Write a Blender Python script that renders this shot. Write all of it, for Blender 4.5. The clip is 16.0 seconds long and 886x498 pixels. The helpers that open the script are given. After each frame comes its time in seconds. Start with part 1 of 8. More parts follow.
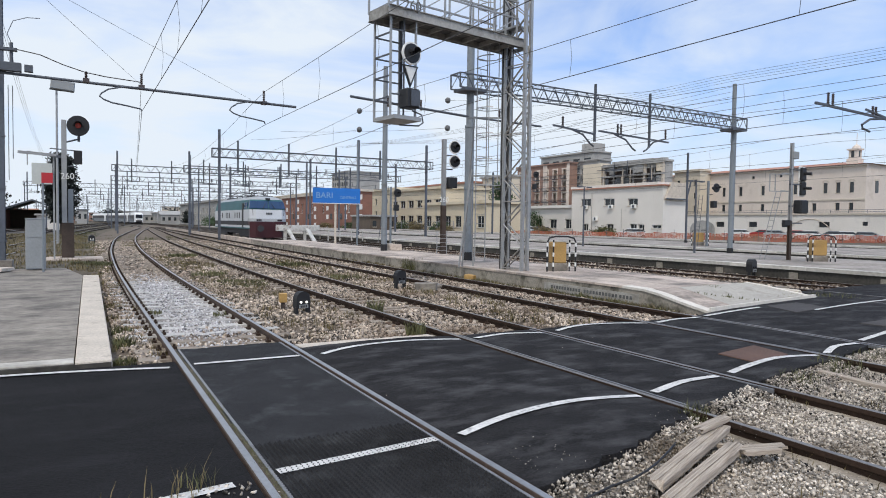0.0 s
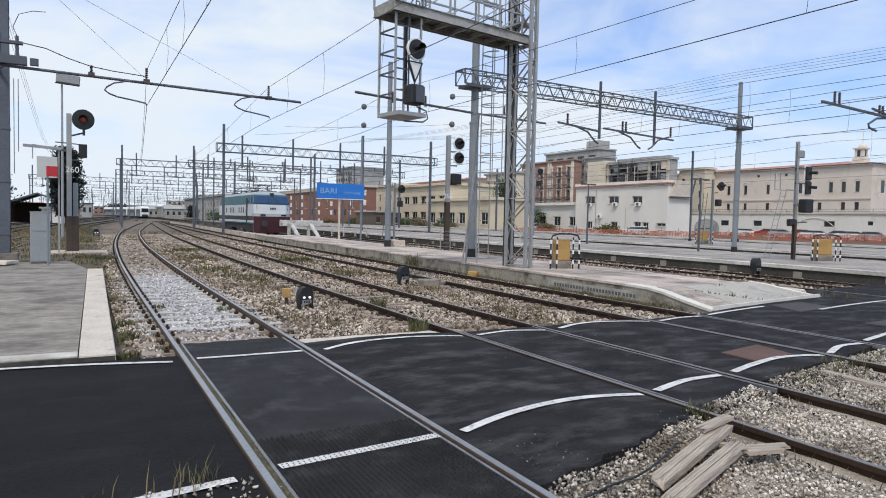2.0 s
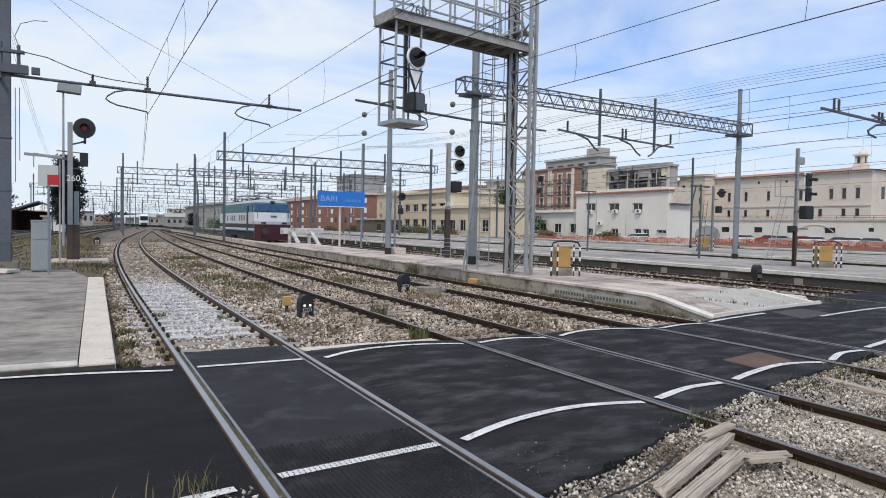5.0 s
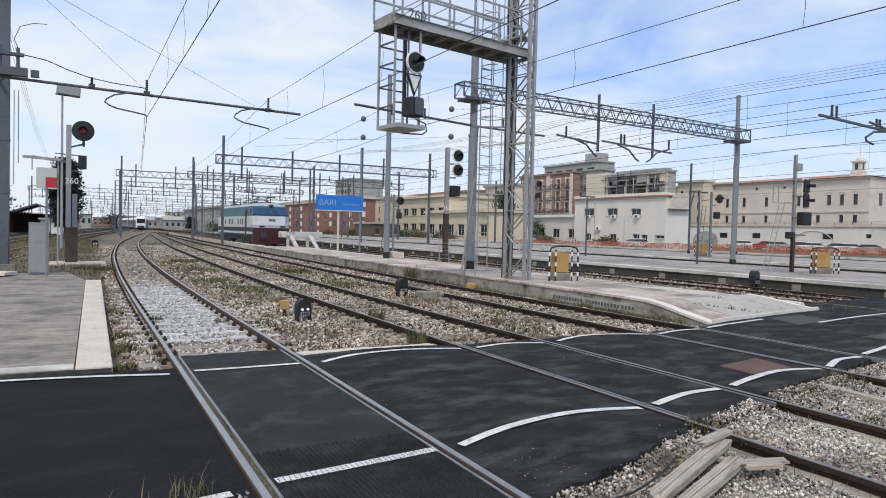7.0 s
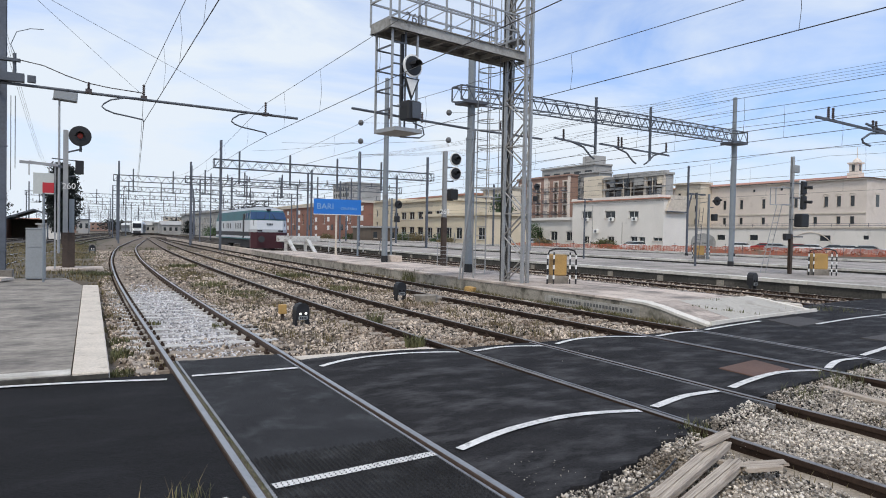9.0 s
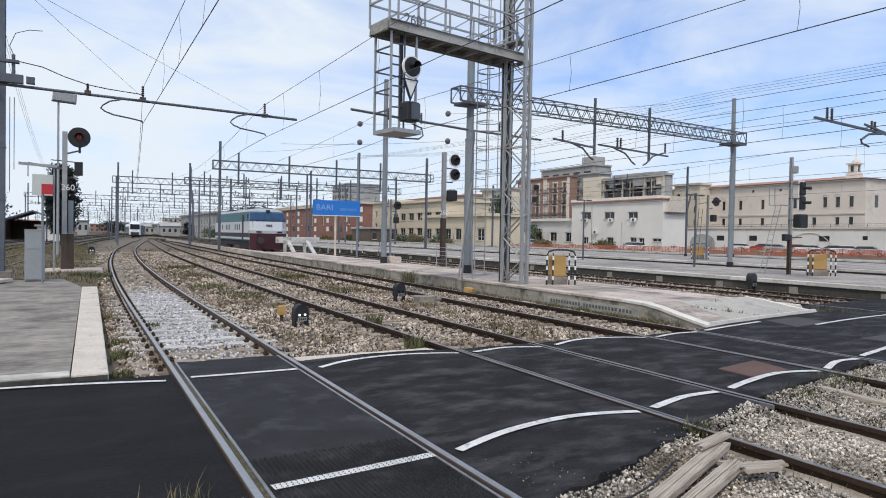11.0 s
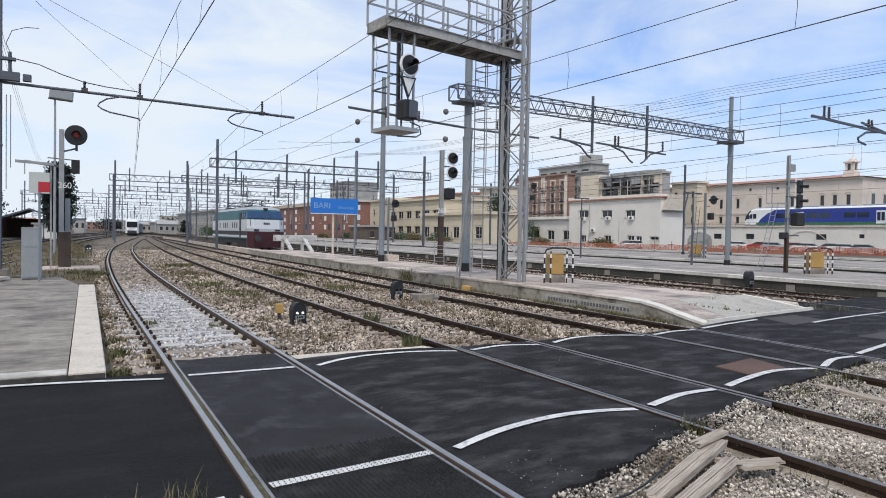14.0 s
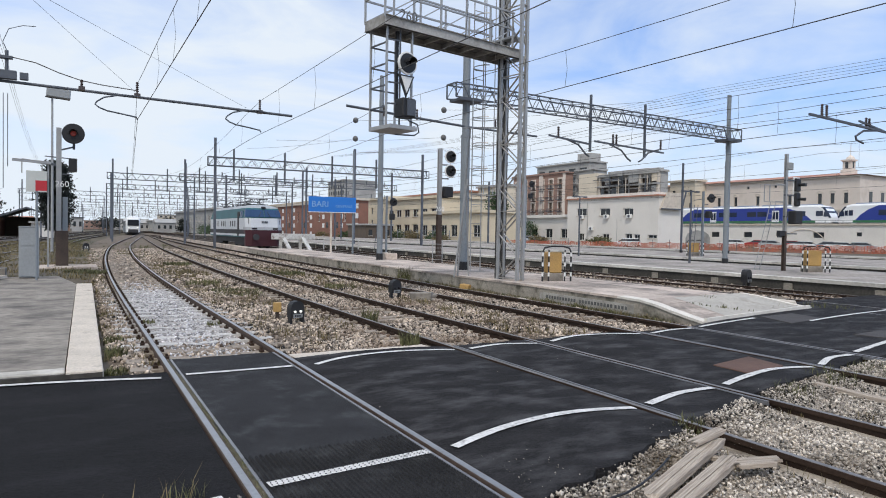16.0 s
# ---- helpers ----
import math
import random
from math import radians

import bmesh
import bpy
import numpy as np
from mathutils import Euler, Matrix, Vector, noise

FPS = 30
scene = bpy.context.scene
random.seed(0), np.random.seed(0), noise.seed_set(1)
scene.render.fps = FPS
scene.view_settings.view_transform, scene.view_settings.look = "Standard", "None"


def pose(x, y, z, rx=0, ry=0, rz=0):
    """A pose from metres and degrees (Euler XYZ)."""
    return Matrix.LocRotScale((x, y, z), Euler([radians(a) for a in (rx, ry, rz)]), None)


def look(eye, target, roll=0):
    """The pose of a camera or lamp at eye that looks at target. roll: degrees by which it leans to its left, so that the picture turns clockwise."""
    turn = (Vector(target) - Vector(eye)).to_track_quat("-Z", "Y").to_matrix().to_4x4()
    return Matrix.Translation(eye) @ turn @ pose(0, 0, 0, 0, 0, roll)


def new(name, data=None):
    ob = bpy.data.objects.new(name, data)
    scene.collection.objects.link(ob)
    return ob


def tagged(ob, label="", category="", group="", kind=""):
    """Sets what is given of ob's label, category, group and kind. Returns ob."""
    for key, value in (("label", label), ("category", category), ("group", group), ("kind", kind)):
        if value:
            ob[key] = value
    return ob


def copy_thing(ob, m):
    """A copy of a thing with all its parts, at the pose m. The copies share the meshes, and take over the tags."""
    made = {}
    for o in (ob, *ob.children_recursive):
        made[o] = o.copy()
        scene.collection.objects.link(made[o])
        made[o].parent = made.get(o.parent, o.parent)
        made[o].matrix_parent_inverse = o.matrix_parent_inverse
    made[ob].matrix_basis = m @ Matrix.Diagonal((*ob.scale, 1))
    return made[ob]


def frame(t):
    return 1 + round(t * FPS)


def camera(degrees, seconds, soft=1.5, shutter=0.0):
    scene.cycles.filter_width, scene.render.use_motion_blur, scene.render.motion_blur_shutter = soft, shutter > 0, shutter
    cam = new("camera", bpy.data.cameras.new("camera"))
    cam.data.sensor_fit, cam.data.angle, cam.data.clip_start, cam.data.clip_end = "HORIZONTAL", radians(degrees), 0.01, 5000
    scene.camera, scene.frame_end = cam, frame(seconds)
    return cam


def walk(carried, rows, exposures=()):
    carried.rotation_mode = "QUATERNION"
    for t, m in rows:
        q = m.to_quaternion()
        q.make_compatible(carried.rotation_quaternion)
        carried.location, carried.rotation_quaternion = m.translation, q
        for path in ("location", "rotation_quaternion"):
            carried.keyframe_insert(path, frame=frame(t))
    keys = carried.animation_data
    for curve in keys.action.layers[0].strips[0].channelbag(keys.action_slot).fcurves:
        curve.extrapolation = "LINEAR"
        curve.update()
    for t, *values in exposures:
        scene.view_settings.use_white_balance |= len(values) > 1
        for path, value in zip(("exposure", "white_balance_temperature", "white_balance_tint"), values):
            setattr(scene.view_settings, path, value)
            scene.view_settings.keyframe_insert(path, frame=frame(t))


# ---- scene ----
cam = camera(68, 16.0, soft=1.0)
PATH = [
    (0.0, -0.027, -0.010, 1.706, 87.731, -0.796, -29.031),
    (0.5, -0.028, -0.009, 1.702, 87.525, -1.287, -28.956),
    (1.0, -0.027, 0.001, 1.705, 87.169, -1.332, -28.842),
    (1.5, -0.026, -0.006, 1.712, 87.436, -1.318, -28.699),
    (2.0, -0.023, -0.006, 1.709, 87.406, -1.235, -28.703),
    (2.5, -0.023, -0.001, 1.706, 87.467, -1.064, -28.720),
    (3.0, -0.020, -0.001, 1.711, 87.795, -0.915, -28.712),
    (3.5, -0.022, -0.003, 1.710, 87.688, -1.092, -28.635),
    (4.0, -0.021, -0.007, 1.712, 87.719, -0.932, -28.620),
    (6.5, -0.014, -0.002, 1.715, 88.436, -1.452, -28.719),
    (7.0, -0.015, -0.008, 1.719, 88.427, -1.371, -28.787),
    (7.5, -0.013, -0.007, 1.716, 88.521, -1.227, -28.856),
    (8.0, -0.009, -0.003, 1.719, 88.695, -1.291, -28.885),
    (8.5, -0.010, 0.000, 1.716, 88.783, -1.200, -28.936),
    (9.0, -0.006, 0.002, 1.718, 88.731, -1.092, -28.959),
    (11.5, -0.003, -0.000, 1.716, 88.836, -1.029, -29.025),
    (12.0, -0.003, 0.002, 1.714, 88.662, -1.112, -29.010),
    (12.5, -0.001, -0.000, 1.717, 88.527, -0.983, -28.998),
    (13.0, -0.002, 0.006, 1.717, 88.516, -1.080, -29.015),
    (13.5, -0.006, -0.005, 1.719, 88.637, -1.202, -29.071),
    (14.0, -0.005, 0.000, 1.715, 88.663, -1.036, -29.220),
    (14.5, -0.004, -0.003, 1.720, 88.615, -0.862, -29.245),
    (15.0, -0.001, 0.003, 1.715, 88.591, -1.023, -29.268),
    (15.5, -0.002, 0.003, 1.718, 88.558, -1.063, -29.312),
    (16.0, 0.000, 0.002, 1.720, 88.522, -1.003, -29.377),
]

walk(cam, [(r[0], pose(*r[1:])) for r in PATH])

# ---- world, sun ----
world = bpy.data.worlds.new("world")
scene.world = world
world.use_nodes = True
wn, wl = world.node_tree.nodes, world.node_tree.links
wn.clear()
w_out = wn.new("ShaderNodeOutputWorld")
w_bg = wn.new("ShaderNodeBackground")
w_sky = wn.new("ShaderNodeTexSky")
w_sky.sky_type = "NISHITA"
w_sky.sun_disc = False
w_sky.sun_elevation = radians(52)
w_sky.sun_rotation = radians(150)
w_gain = wn.new("ShaderNodeMix")
w_gain.data_type, w_gain.blend_type = "RGBA", "MULTIPLY"
w_gain.inputs[0].default_value = 1.0
w_gain.inputs[7].default_value = (0.100, 0.150, 0.225, 1)
w_co = wn.new("ShaderNodeTexCoord")
w_map = wn.new("ShaderNodeMapping")
w_map.inputs["Scale"].default_value = (1.0, 1.6, 4.2)
w_map.inputs["Rotation"].default_value = (0.1, 0.16, 0.5)
w_noise = wn.new("ShaderNodeTexNoise")
w_noise.inputs["Scale"].default_value = 2.3
w_noise.inputs["Detail"].default_value = 7
w_noise.inputs["Roughness"].default_value = 0.55
w_noise.inputs["Distortion"].default_value = 0.5
w_ramp = wn.new("ShaderNodeValToRGB")
w_ramp.color_ramp.elements[0].position = 0.36
w_ramp.color_ramp.elements[0].color = (0.38, 0.38, 0.38, 1)
w_ramp.color_ramp.elements[1].position = 0.68
w_ramp.color_ramp.elements[1].color = (1, 1, 1, 1)
w_cloud = wn.new("ShaderNodeMix")
w_cloud.data_type = "RGBA"
w_cloud.inputs[7].default_value = (0.825, 0.905, 1.0, 1)
wl.new(w_co.outputs["Generated"], w_map.inputs["Vector"])
wl.new(w_map.outputs[0], w_noise.inputs["Vector"])
wl.new(w_noise.outputs[0], w_ramp.inputs[0])
wl.new(w_sky.outputs[0], w_gain.inputs[6])
# cloud cover closes up towards the horizon
w_sep = wn.new("ShaderNodeSeparateXYZ")
w_low = wn.new("ShaderNodeMapRange")
w_low.inputs["From Min"].default_value, w_low.inputs["From Max"].default_value = 0.0, 0.22
w_low.inputs["To Min"].default_value, w_low.inputs["To Max"].default_value = 0.55, 0.0
w_add = wn.new("ShaderNodeMath")
w_add.operation = "ADD"
wl.new(w_co.outputs["Generated"], w_sep.inputs[0])
wl.new(w_sep.outputs["Z"], w_low.inputs["Value"])
wl.new(w_ramp.outputs[0], w_add.inputs[0])
wl.new(w_low.outputs[0], w_add.inputs[1])
# the cloud is thicker down the line than over the town
w_side = wn.new("ShaderNodeMapRange")
w_side.inputs["From Min"].default_value, w_side.inputs["From Max"].default_value = -0.1, 0.9
w_side.inputs["To Min"].default_value, w_side.inputs["To Max"].default_value = 0.22, -0.20
w_all = wn.new("ShaderNodeMath")
w_all.operation, w_all.use_clamp = "ADD", True
wl.new(w_sep.outputs["X"], w_side.inputs["Value"])
wl.new(w_add.outputs[0], w_all.inputs[0])
wl.new(w_side.outputs[0], w_all.inputs[1])
wl.new(w_all.outputs[0], w_cloud.inputs[0])
wl.new(w_gain.outputs[2], w_cloud.inputs[6])
wl.new(w_cloud.outputs[2], w_bg.inputs["Color"])
wl.new(w_bg.outputs[0], w_out.inputs[0])
w_bg.inputs["Strength"].default_value = 1.0

sun_data = bpy.data.lights.new("sun", "SUN")
sun_data.energy, sun_data.angle, sun_data.color = 2.15, radians(10), (1.0, 0.925, 0.82)
sun = new("sun", sun_data)
sun.matrix_world = look((0, 0, 60), (28, 38, 0))
scene.view_settings.exposure = -0.05


# ---- materials ----
def mat(name, c, rough=0.75, metal=0.0, var=0.25, scale=1.5, fine=30.0, bump=0.15, dirt=None, dirt_scale=0.6, dirt_at=0.55, rand=0.0, island=0.0, spec=0.5, grain=None):
    m = bpy.data.materials.new(name)
    m.use_nodes = True
    n, l = m.node_tree.nodes, m.node_tree.links
    b = n["Principled BSDF"]
    b.inputs["Specular IOR Level"].default_value = spec
    b.inputs["Roughness"].default_value, b.inputs["Metallic"].default_value = rough, metal
    co = n.new("ShaderNodeTexCoord")
    n1, n2 = n.new("ShaderNodeTexNoise"), n.new("ShaderNodeTexNoise")
    n1.inputs["Scale"].default_value, n1.inputs["Detail"].default_value = scale, 5
    n2.inputs["Scale"].default_value, n2.inputs["Detail"].default_value = fine, 4
    place = co.outputs["Object"]
    if grain:
        mp = n.new("ShaderNodeMapping")
        mp.inputs["Rotation"].default_value[2] = radians(grain[0])
        mp.inputs["Scale"].default_value = grain[1:]
        l.new(place, mp.inputs["Vector"])
        place = mp.outputs[0]
    for q in (n1, n2):
        l.new(place, q.inputs["Vector"])
    add = n.new("ShaderNodeMath")
    add.operation = "ADD"
    l.new(n1.outputs[0], add.inputs[0])
    l.new(n2.outputs[0], add.inputs[1])
    last = add
    for on, node, out in ((rand, "ShaderNodeObjectInfo", "Random"), (island, "ShaderNodeNewGeometry", "Random Per Island")):
        if on:
            src = n.new(node)
            mul = n.new("ShaderNodeMath")
            mul.operation = "MULTIPLY_ADD"
            mul.inputs[1].default_value = on
            l.new(src.outputs[out], mul.inputs[0])
            l.new(last.outputs[0], mul.inputs[2])
            sub = n.new("ShaderNodeMath")
            sub.operation = "SUBTRACT"
            sub.inputs[1].default_value = on * 0.5
            l.new(mul.outputs[0], sub.inputs[0])
            last = sub
    ramp = n.new("ShaderNodeMapRange")
    ramp.inputs["From Min"].default_value, ramp.inputs["From Max"].default_value = 0.6, 1.4
    ramp.inputs["To Min"].default_value, ramp.inputs["To Max"].default_value = 1 - var, 1 + var
    ramp.clamp = False
    l.new(last.outputs[0], ramp.inputs["Value"])
    mx = n.new("ShaderNodeMix")
    mx.data_type, mx.blend_type = "RGBA", "MULTIPLY"
    mx.inputs[0].default_value = 1.0
    mx.inputs[6].default_value = (*c, 1)
    l.new(ramp.outputs[0], mx.inputs[7])
    col = mx.outputs[2]
    if dirt:
        n3 = n.new("ShaderNodeTexNoise")
        n3.inputs["Scale"].default_value, n3.inputs["Detail"].default_value = dirt_scale, 8
        n3.inputs["Roughness"].default_value = 0.65
        l.new(place, n3.inputs["Vector"])
        r3 = n.new("ShaderNodeMapRange")
        r3.inputs["From Min"].default_value, r3.inputs["From Max"].default_value = dirt_at, dirt_at + 0.18
        l.new(n3.outputs[0], r3.inputs["Value"])
        m3 = n.new("ShaderNodeMix")
        m3.data_type = "RGBA"
        m3.inputs[7].default_value = (*dirt, 1)
        l.new(r3.outputs[0], m3.inputs[0])
        l.new(col, m3.inputs[6])
        col = m3.outputs[2]
    l.new(col, b.inputs["Base Color"])
    if bump:
        bp = n.new("ShaderNodeBump")
        bp.inputs["Strength"].default_value, bp.inputs["Distance"].default_value = bump, 0.02
        l.new(n2.outputs[0], bp.inputs["Height"])
        l.new(bp.outputs[0], b.inputs["Normal"])
    return m


def glow(name, c, strength):
    m = bpy.data.materials.new(name)
    m.use_nodes = True
    b = m.node_tree.nodes["Principled BSDF"]
    b.inputs["Base Color"].default_value = (*c, 1)
    b.inputs["Emission Color"].default_value = (*c, 1)
    b.inputs["Emission Strength"].default_value = strength
    return m


ASPHALT = mat("dusty asphalt", (0.0205, 0.0198, 0.0212), 0.95, var=0.6, scale=2.2, fine=55, bump=0.7, dirt=(0.062, 0.061, 0.064), dirt_scale=2.0, dirt_at=0.475, spec=0.14, grain=(0, 0.7, 1.3, 1))
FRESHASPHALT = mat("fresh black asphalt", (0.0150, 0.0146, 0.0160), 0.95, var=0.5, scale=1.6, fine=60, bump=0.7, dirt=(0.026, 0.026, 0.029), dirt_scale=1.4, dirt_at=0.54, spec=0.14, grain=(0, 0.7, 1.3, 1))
RUBBER = mat("crossing panel", (0.026, 0.0262, 0.0285), 0.9, var=0.45, scale=2.5, fine=70, bump=0.7, dirt=(0.060, 0.062, 0.066), dirt_scale=2.2, dirt_at=0.52, spec=0.2)
PAINT = mat("road line paint", (0.60, 0.59, 0.58), 0.8, var=0.3, scale=5, fine=45, bump=0.2, dirt=(0.09, 0.09, 0.09), dirt_scale=11, dirt_at=0.545)
KERB = mat("pale kerb stone", (0.57, 0.505, 0.43), 0.85, var=0.25, scale=2, fine=30, bump=0.4, dirt=(0.25, 0.21, 0.17), dirt_scale=4, dirt_at=0.56)
CONCRETE = mat("grey platform concrete", (0.240, 0.214, 0.184), 0.9, var=0.5, scale=1.1, fine=9, bump=0.5, dirt=(0.08, 0.07, 0.064), dirt_scale=0.9, dirt_at=0.49, grain=(-4, 0.8, 1.1, 1))
PLATFORM = mat("sandy platform slab", (0.44, 0.37, 0.32), 0.9, var=0.4, scale=0.9, fine=9, bump=0.4, dirt=(0.16, 0.14, 0.125), dirt_scale=1.1, dirt_at=0.505, rand=0.6)
PLATFACE = mat("weathered platform wall", (0.31, 0.28, 0.235), 0.9, var=0.4, scale=1.6, fine=20, bump=0.4, dirt=(0.075, 0.07, 0.052), dirt_scale=1.7, dirt_at=0.49)
PALEEDGE = mat("pale platform edge", (0.58, 0.55, 0.50), 0.9, var=0.3, scale=0.4, fine=8, bump=0.2, dirt=(0.24, 0.22, 0.19), dirt_scale=0.8, dirt_at=0.53, rand=0.4)
# PLATFACE darkened: shade in the recesses below platform edges is put into the colour
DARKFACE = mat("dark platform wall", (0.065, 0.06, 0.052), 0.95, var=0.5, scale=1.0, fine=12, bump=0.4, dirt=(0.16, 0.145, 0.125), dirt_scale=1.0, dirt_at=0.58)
PLATTOP = mat("pale platform paving", (0.32, 0.285, 0.255), 0.9, var=0.5, scale=0.5, fine=5, bump=0.3, dirt=(0.15, 0.135, 0.12), dirt_scale=0.6, dirt_at=0.50)
RAMPKERB = mat("whitewashed kerb", (0.66, 0.62, 0.56), 0.85, var=0.2, scale=2, fine=20, bump=0.3, dirt=(0.36, 0.32, 0.27), dirt_scale=3, dirt_at=0.6)
RAMPGREY = mat("smooth ramp cement", (0.40, 0.375, 0.335), 0.9, var=0.25, scale=0.9, fine=12, bump=0.3, dirt=(0.24, 0.22, 0.19), dirt_scale=1.2, dirt_at=0.55)
GANTRY = mat("dirty galvanised beam", (0.36, 0.35, 0.33), 0.65, 0.15, var=0.3, scale=1.5, fine=14, bump=0.15, dirt=(0.2, 0.185, 0.165), dirt_scale=2.0, dirt_at=0.52)
EARTH = mat("dry trackside earth", (0.105, 0.084, 0.058), 0.95, var=0.6, scale=0.6, fine=7, bump=0.6, dirt=(0.055, 0.055, 0.028), dirt_scale=0.35, dirt_at=0.49)
BALLAST = mat("ballast bed", (0.15, 0.118, 0.088), 0.95, var=0.55, scale=1.1, fine=16, bump=0.9, dirt=(0.115, 0.085, 0.06), dirt_scale=0.5, dirt_at=0.5)
STONE = mat("limestone ballast", (0.36, 0.30, 0.245), 0.9, var=0.75, scale=0.6, fine=30, bump=0.2, dirt=(0.165, 0.115, 0.078), dirt_scale=0.5, dirt_at=0.48, island=1.0)
RUSTSTONE = mat("rust-stained ballast", (0.105, 0.072, 0.052), 0.9, var=0.6, scale=1.0, fine=30, bump=0.2, island=0.9)
WHITESTONE = mat("whitened ballast", (0.47, 0.455, 0.46), 0.85, var=0.5, scale=1.0, fine=30, bump=0.2, dirt=(0.22, 0.18, 0.145), dirt_scale=0.9, dirt_at=0.56, island=0.9)
PALESTONE = mat("pale gravel", (0.43, 0.385, 0.335), 0.9, var=0.7, scale=0.8, fine=30, bump=0.2, dirt=(0.17, 0.135, 0.10), dirt_scale=0.9, dirt_at=0.50, island=1.0)
RAIL = mat("rusty rail", (0.040, 0.025, 0.018), 0.8, 0.0, var=0.4, scale=2, fine=30, bump=0.3, spec=0.2)
# RAIL made paler: light on the curved track's rail sides, put into the colour
RAILPALE = mat("lit rusty rail", (0.095, 0.068, 0.055), 0.8, 0.0, var=0.4, scale=2, fine=30, bump=0.3, spec=0.2)
RAILTOP = mat("worn rail head", (0.38, 0.385, 0.395), 0.40, 0.8, var=0.2, scale=3, fine=30, bump=0.1)
RAILDULL = mat("dull rail head", (0.24, 0.22, 0.205), 0.45, 0.6, var=0.4, scale=3, fine=30, bump=0.1)
SLEEPERWHITE = mat("whitened concrete sleeper", (0.44, 0.425, 0.41), 0.9, var=0.35, scale=2, fine=20, bump=0.4, dirt=(0.22, 0.18, 0.15), dirt_scale=3, dirt_at=0.54, rand=0.4)
SLEEPER = mat("old concrete sleeper", (0.30, 0.255, 0.21), 0.9, var=0.3, scale=2, fine=20, bump=0.4, dirt=(0.16, 0.12, 0.09), dirt_scale=3, dirt_at=0.5, rand=0.3)
GALV = mat("galvanised steel", (0.34, 0.345, 0.35), 0.5, 0.35, var=0.2, scale=2, fine=20, bump=0.1, dirt=(0.28, 0.26, 0.24), dirt_scale=1.2, dirt_at=0.6)
STEELGREY = mat("grey painted mast", (0.20, 0.225, 0.25), 0.6, 0.1, var=0.16, scale=1.0, fine=20, bump=0.1, dirt=(0.13, 0.12, 0.11), dirt_scale=1.5, dirt_at=0.58)
FARSTEEL = mat("weathered blue-grey mast", (0.095, 0.108, 0.135), 0.65, 0.1, var=0.25, scale=1.0, fine=12, bump=0.1, dirt=(0.075, 0.062, 0.055), dirt_scale=1.2, dirt_at=0.58)
STEELDARK = mat("dark lattice steel", (0.085, 0.095, 0.115), 0.6, 0.15, var=0.2, scale=2, fine=20, bump=0.1)
BROWNPOST = mat("brown post foot", (0.055, 0.038, 0.03), 0.75, var=0.35, scale=3, fine=25, bump=0.3)
BLACK = mat("black signal paint", (0.012, 0.012, 0.014), 0.55, var=0.2, scale=4, fine=30, bump=0.05)
LENSDARK = mat("unlit signal lens", (0.02, 0.018, 0.02), 0.15, var=0.1, scale=4, fine=30, bump=0)
WIRE = mat("weathered copper wire", (0.07, 0.068, 0.07), 0.6, 0.3, var=0.15, scale=3, fine=20, bump=0)
INSUL = mat("brown insulator", (0.06, 0.045, 0.045), 0.3, var=0.2, scale=5, fine=20, bump=0)
WHITE = mat("white enamel", (0.74, 0.74, 0.73), 0.5, var=0.1, scale=2, fine=30, bump=0.05)
RED = mat("red enamel", (0.42, 0.02, 0.03), 0.5, var=0.1, scale=3, fine=30, bump=0)
SIGNBLUE = mat("blue station sign", (0.015, 0.16, 0.55), 0.45, var=0.1, scale=1, fine=20, bump=0)
CABGREY = mat("grey cabinet paint", (0.27, 0.285, 0.295), 0.6, var=0.14, scale=2, fine=25, bump=0.1, dirt=(0.17, 0.17, 0.16), dirt_scale=2, dirt_at=0.6)
YELLOWBOX = mat("ochre box paint", (0.44, 0.27, 0.09), 0.6, var=0.3, scale=2, fine=25, bump=0.1, dirt=(0.20, 0.12, 0.06), dirt_scale=3.0, dirt_at=0.53)
WOOD = mat("bleached timber", (0.40, 0.34, 0.28), 0.9, var=0.65, scale=1.6, fine=7, bump=0.6, dirt=(0.14, 0.105, 0.08), dirt_scale=1.6, dirt_at=0.52, grain=(0, 0.5, 12, 6))
RUSTPLATE = mat("rusty steel plate", (0.12, 0.065, 0.045), 0.75, 0.2, var=0.3, scale=2, fine=40, bump=0.3)
GREYPLATE = mat("grey steel plate", (0.13, 0.13, 0.132), 0.6, 0.3, var=0.25, scale=2, fine=40, bump=0.3)
ROADPLATE = mat("worn grey cover plate", (0.052, 0.047, 0.046), 0.9, 0.0, var=0.35, scale=2, fine=30, bump=0.3)
GRASS = mat("dry weeds", (0.15, 0.12, 0.06), 0.9, var=0.4, scale=1, fine=12, bump=0, island=0.9)
GREENWEED = mat("green weeds", (0.105, 0.105, 0.045), 0.85, var=0.4, scale=1, fine=12, bump=0, island=0.8)
LEAF = mat("dark pine leaves", (0.014, 0.02, 0.018), 0.8, var=0.4, scale=0.8, fine=8, bump=0, island=0.8)
LEAFGREEN = mat("shrub leaves", (0.05, 0.085, 0.035), 0.8, var=0.4, scale=0.8, fine=8, bump=0, island=0.8)
BARK = mat("dark bark", (0.06, 0.045, 0.035), 0.9, var=0.3, scale=3, fine=20, bump=0.5)


# ---- mesh tools ----
def box(bm, x0, y0, z0, x1, y1, z1, m=None):
    vs = [bm.verts.new((x, y, z)) for z in (z0, z1) for x, y in ((x0, y0), (x1, y0), (x1, y1), (x0, y1))]
    if m is not None:
        for v in vs:
            v.co = m @ v.co
    for f in ((3, 2, 1, 0), (4, 5, 6, 7), (0, 1, 5, 4), (1, 2, 6, 5), (2, 3, 7, 6), (3, 0, 4, 7)):
        bm.faces.new([vs[i] for i in f])
    return vs


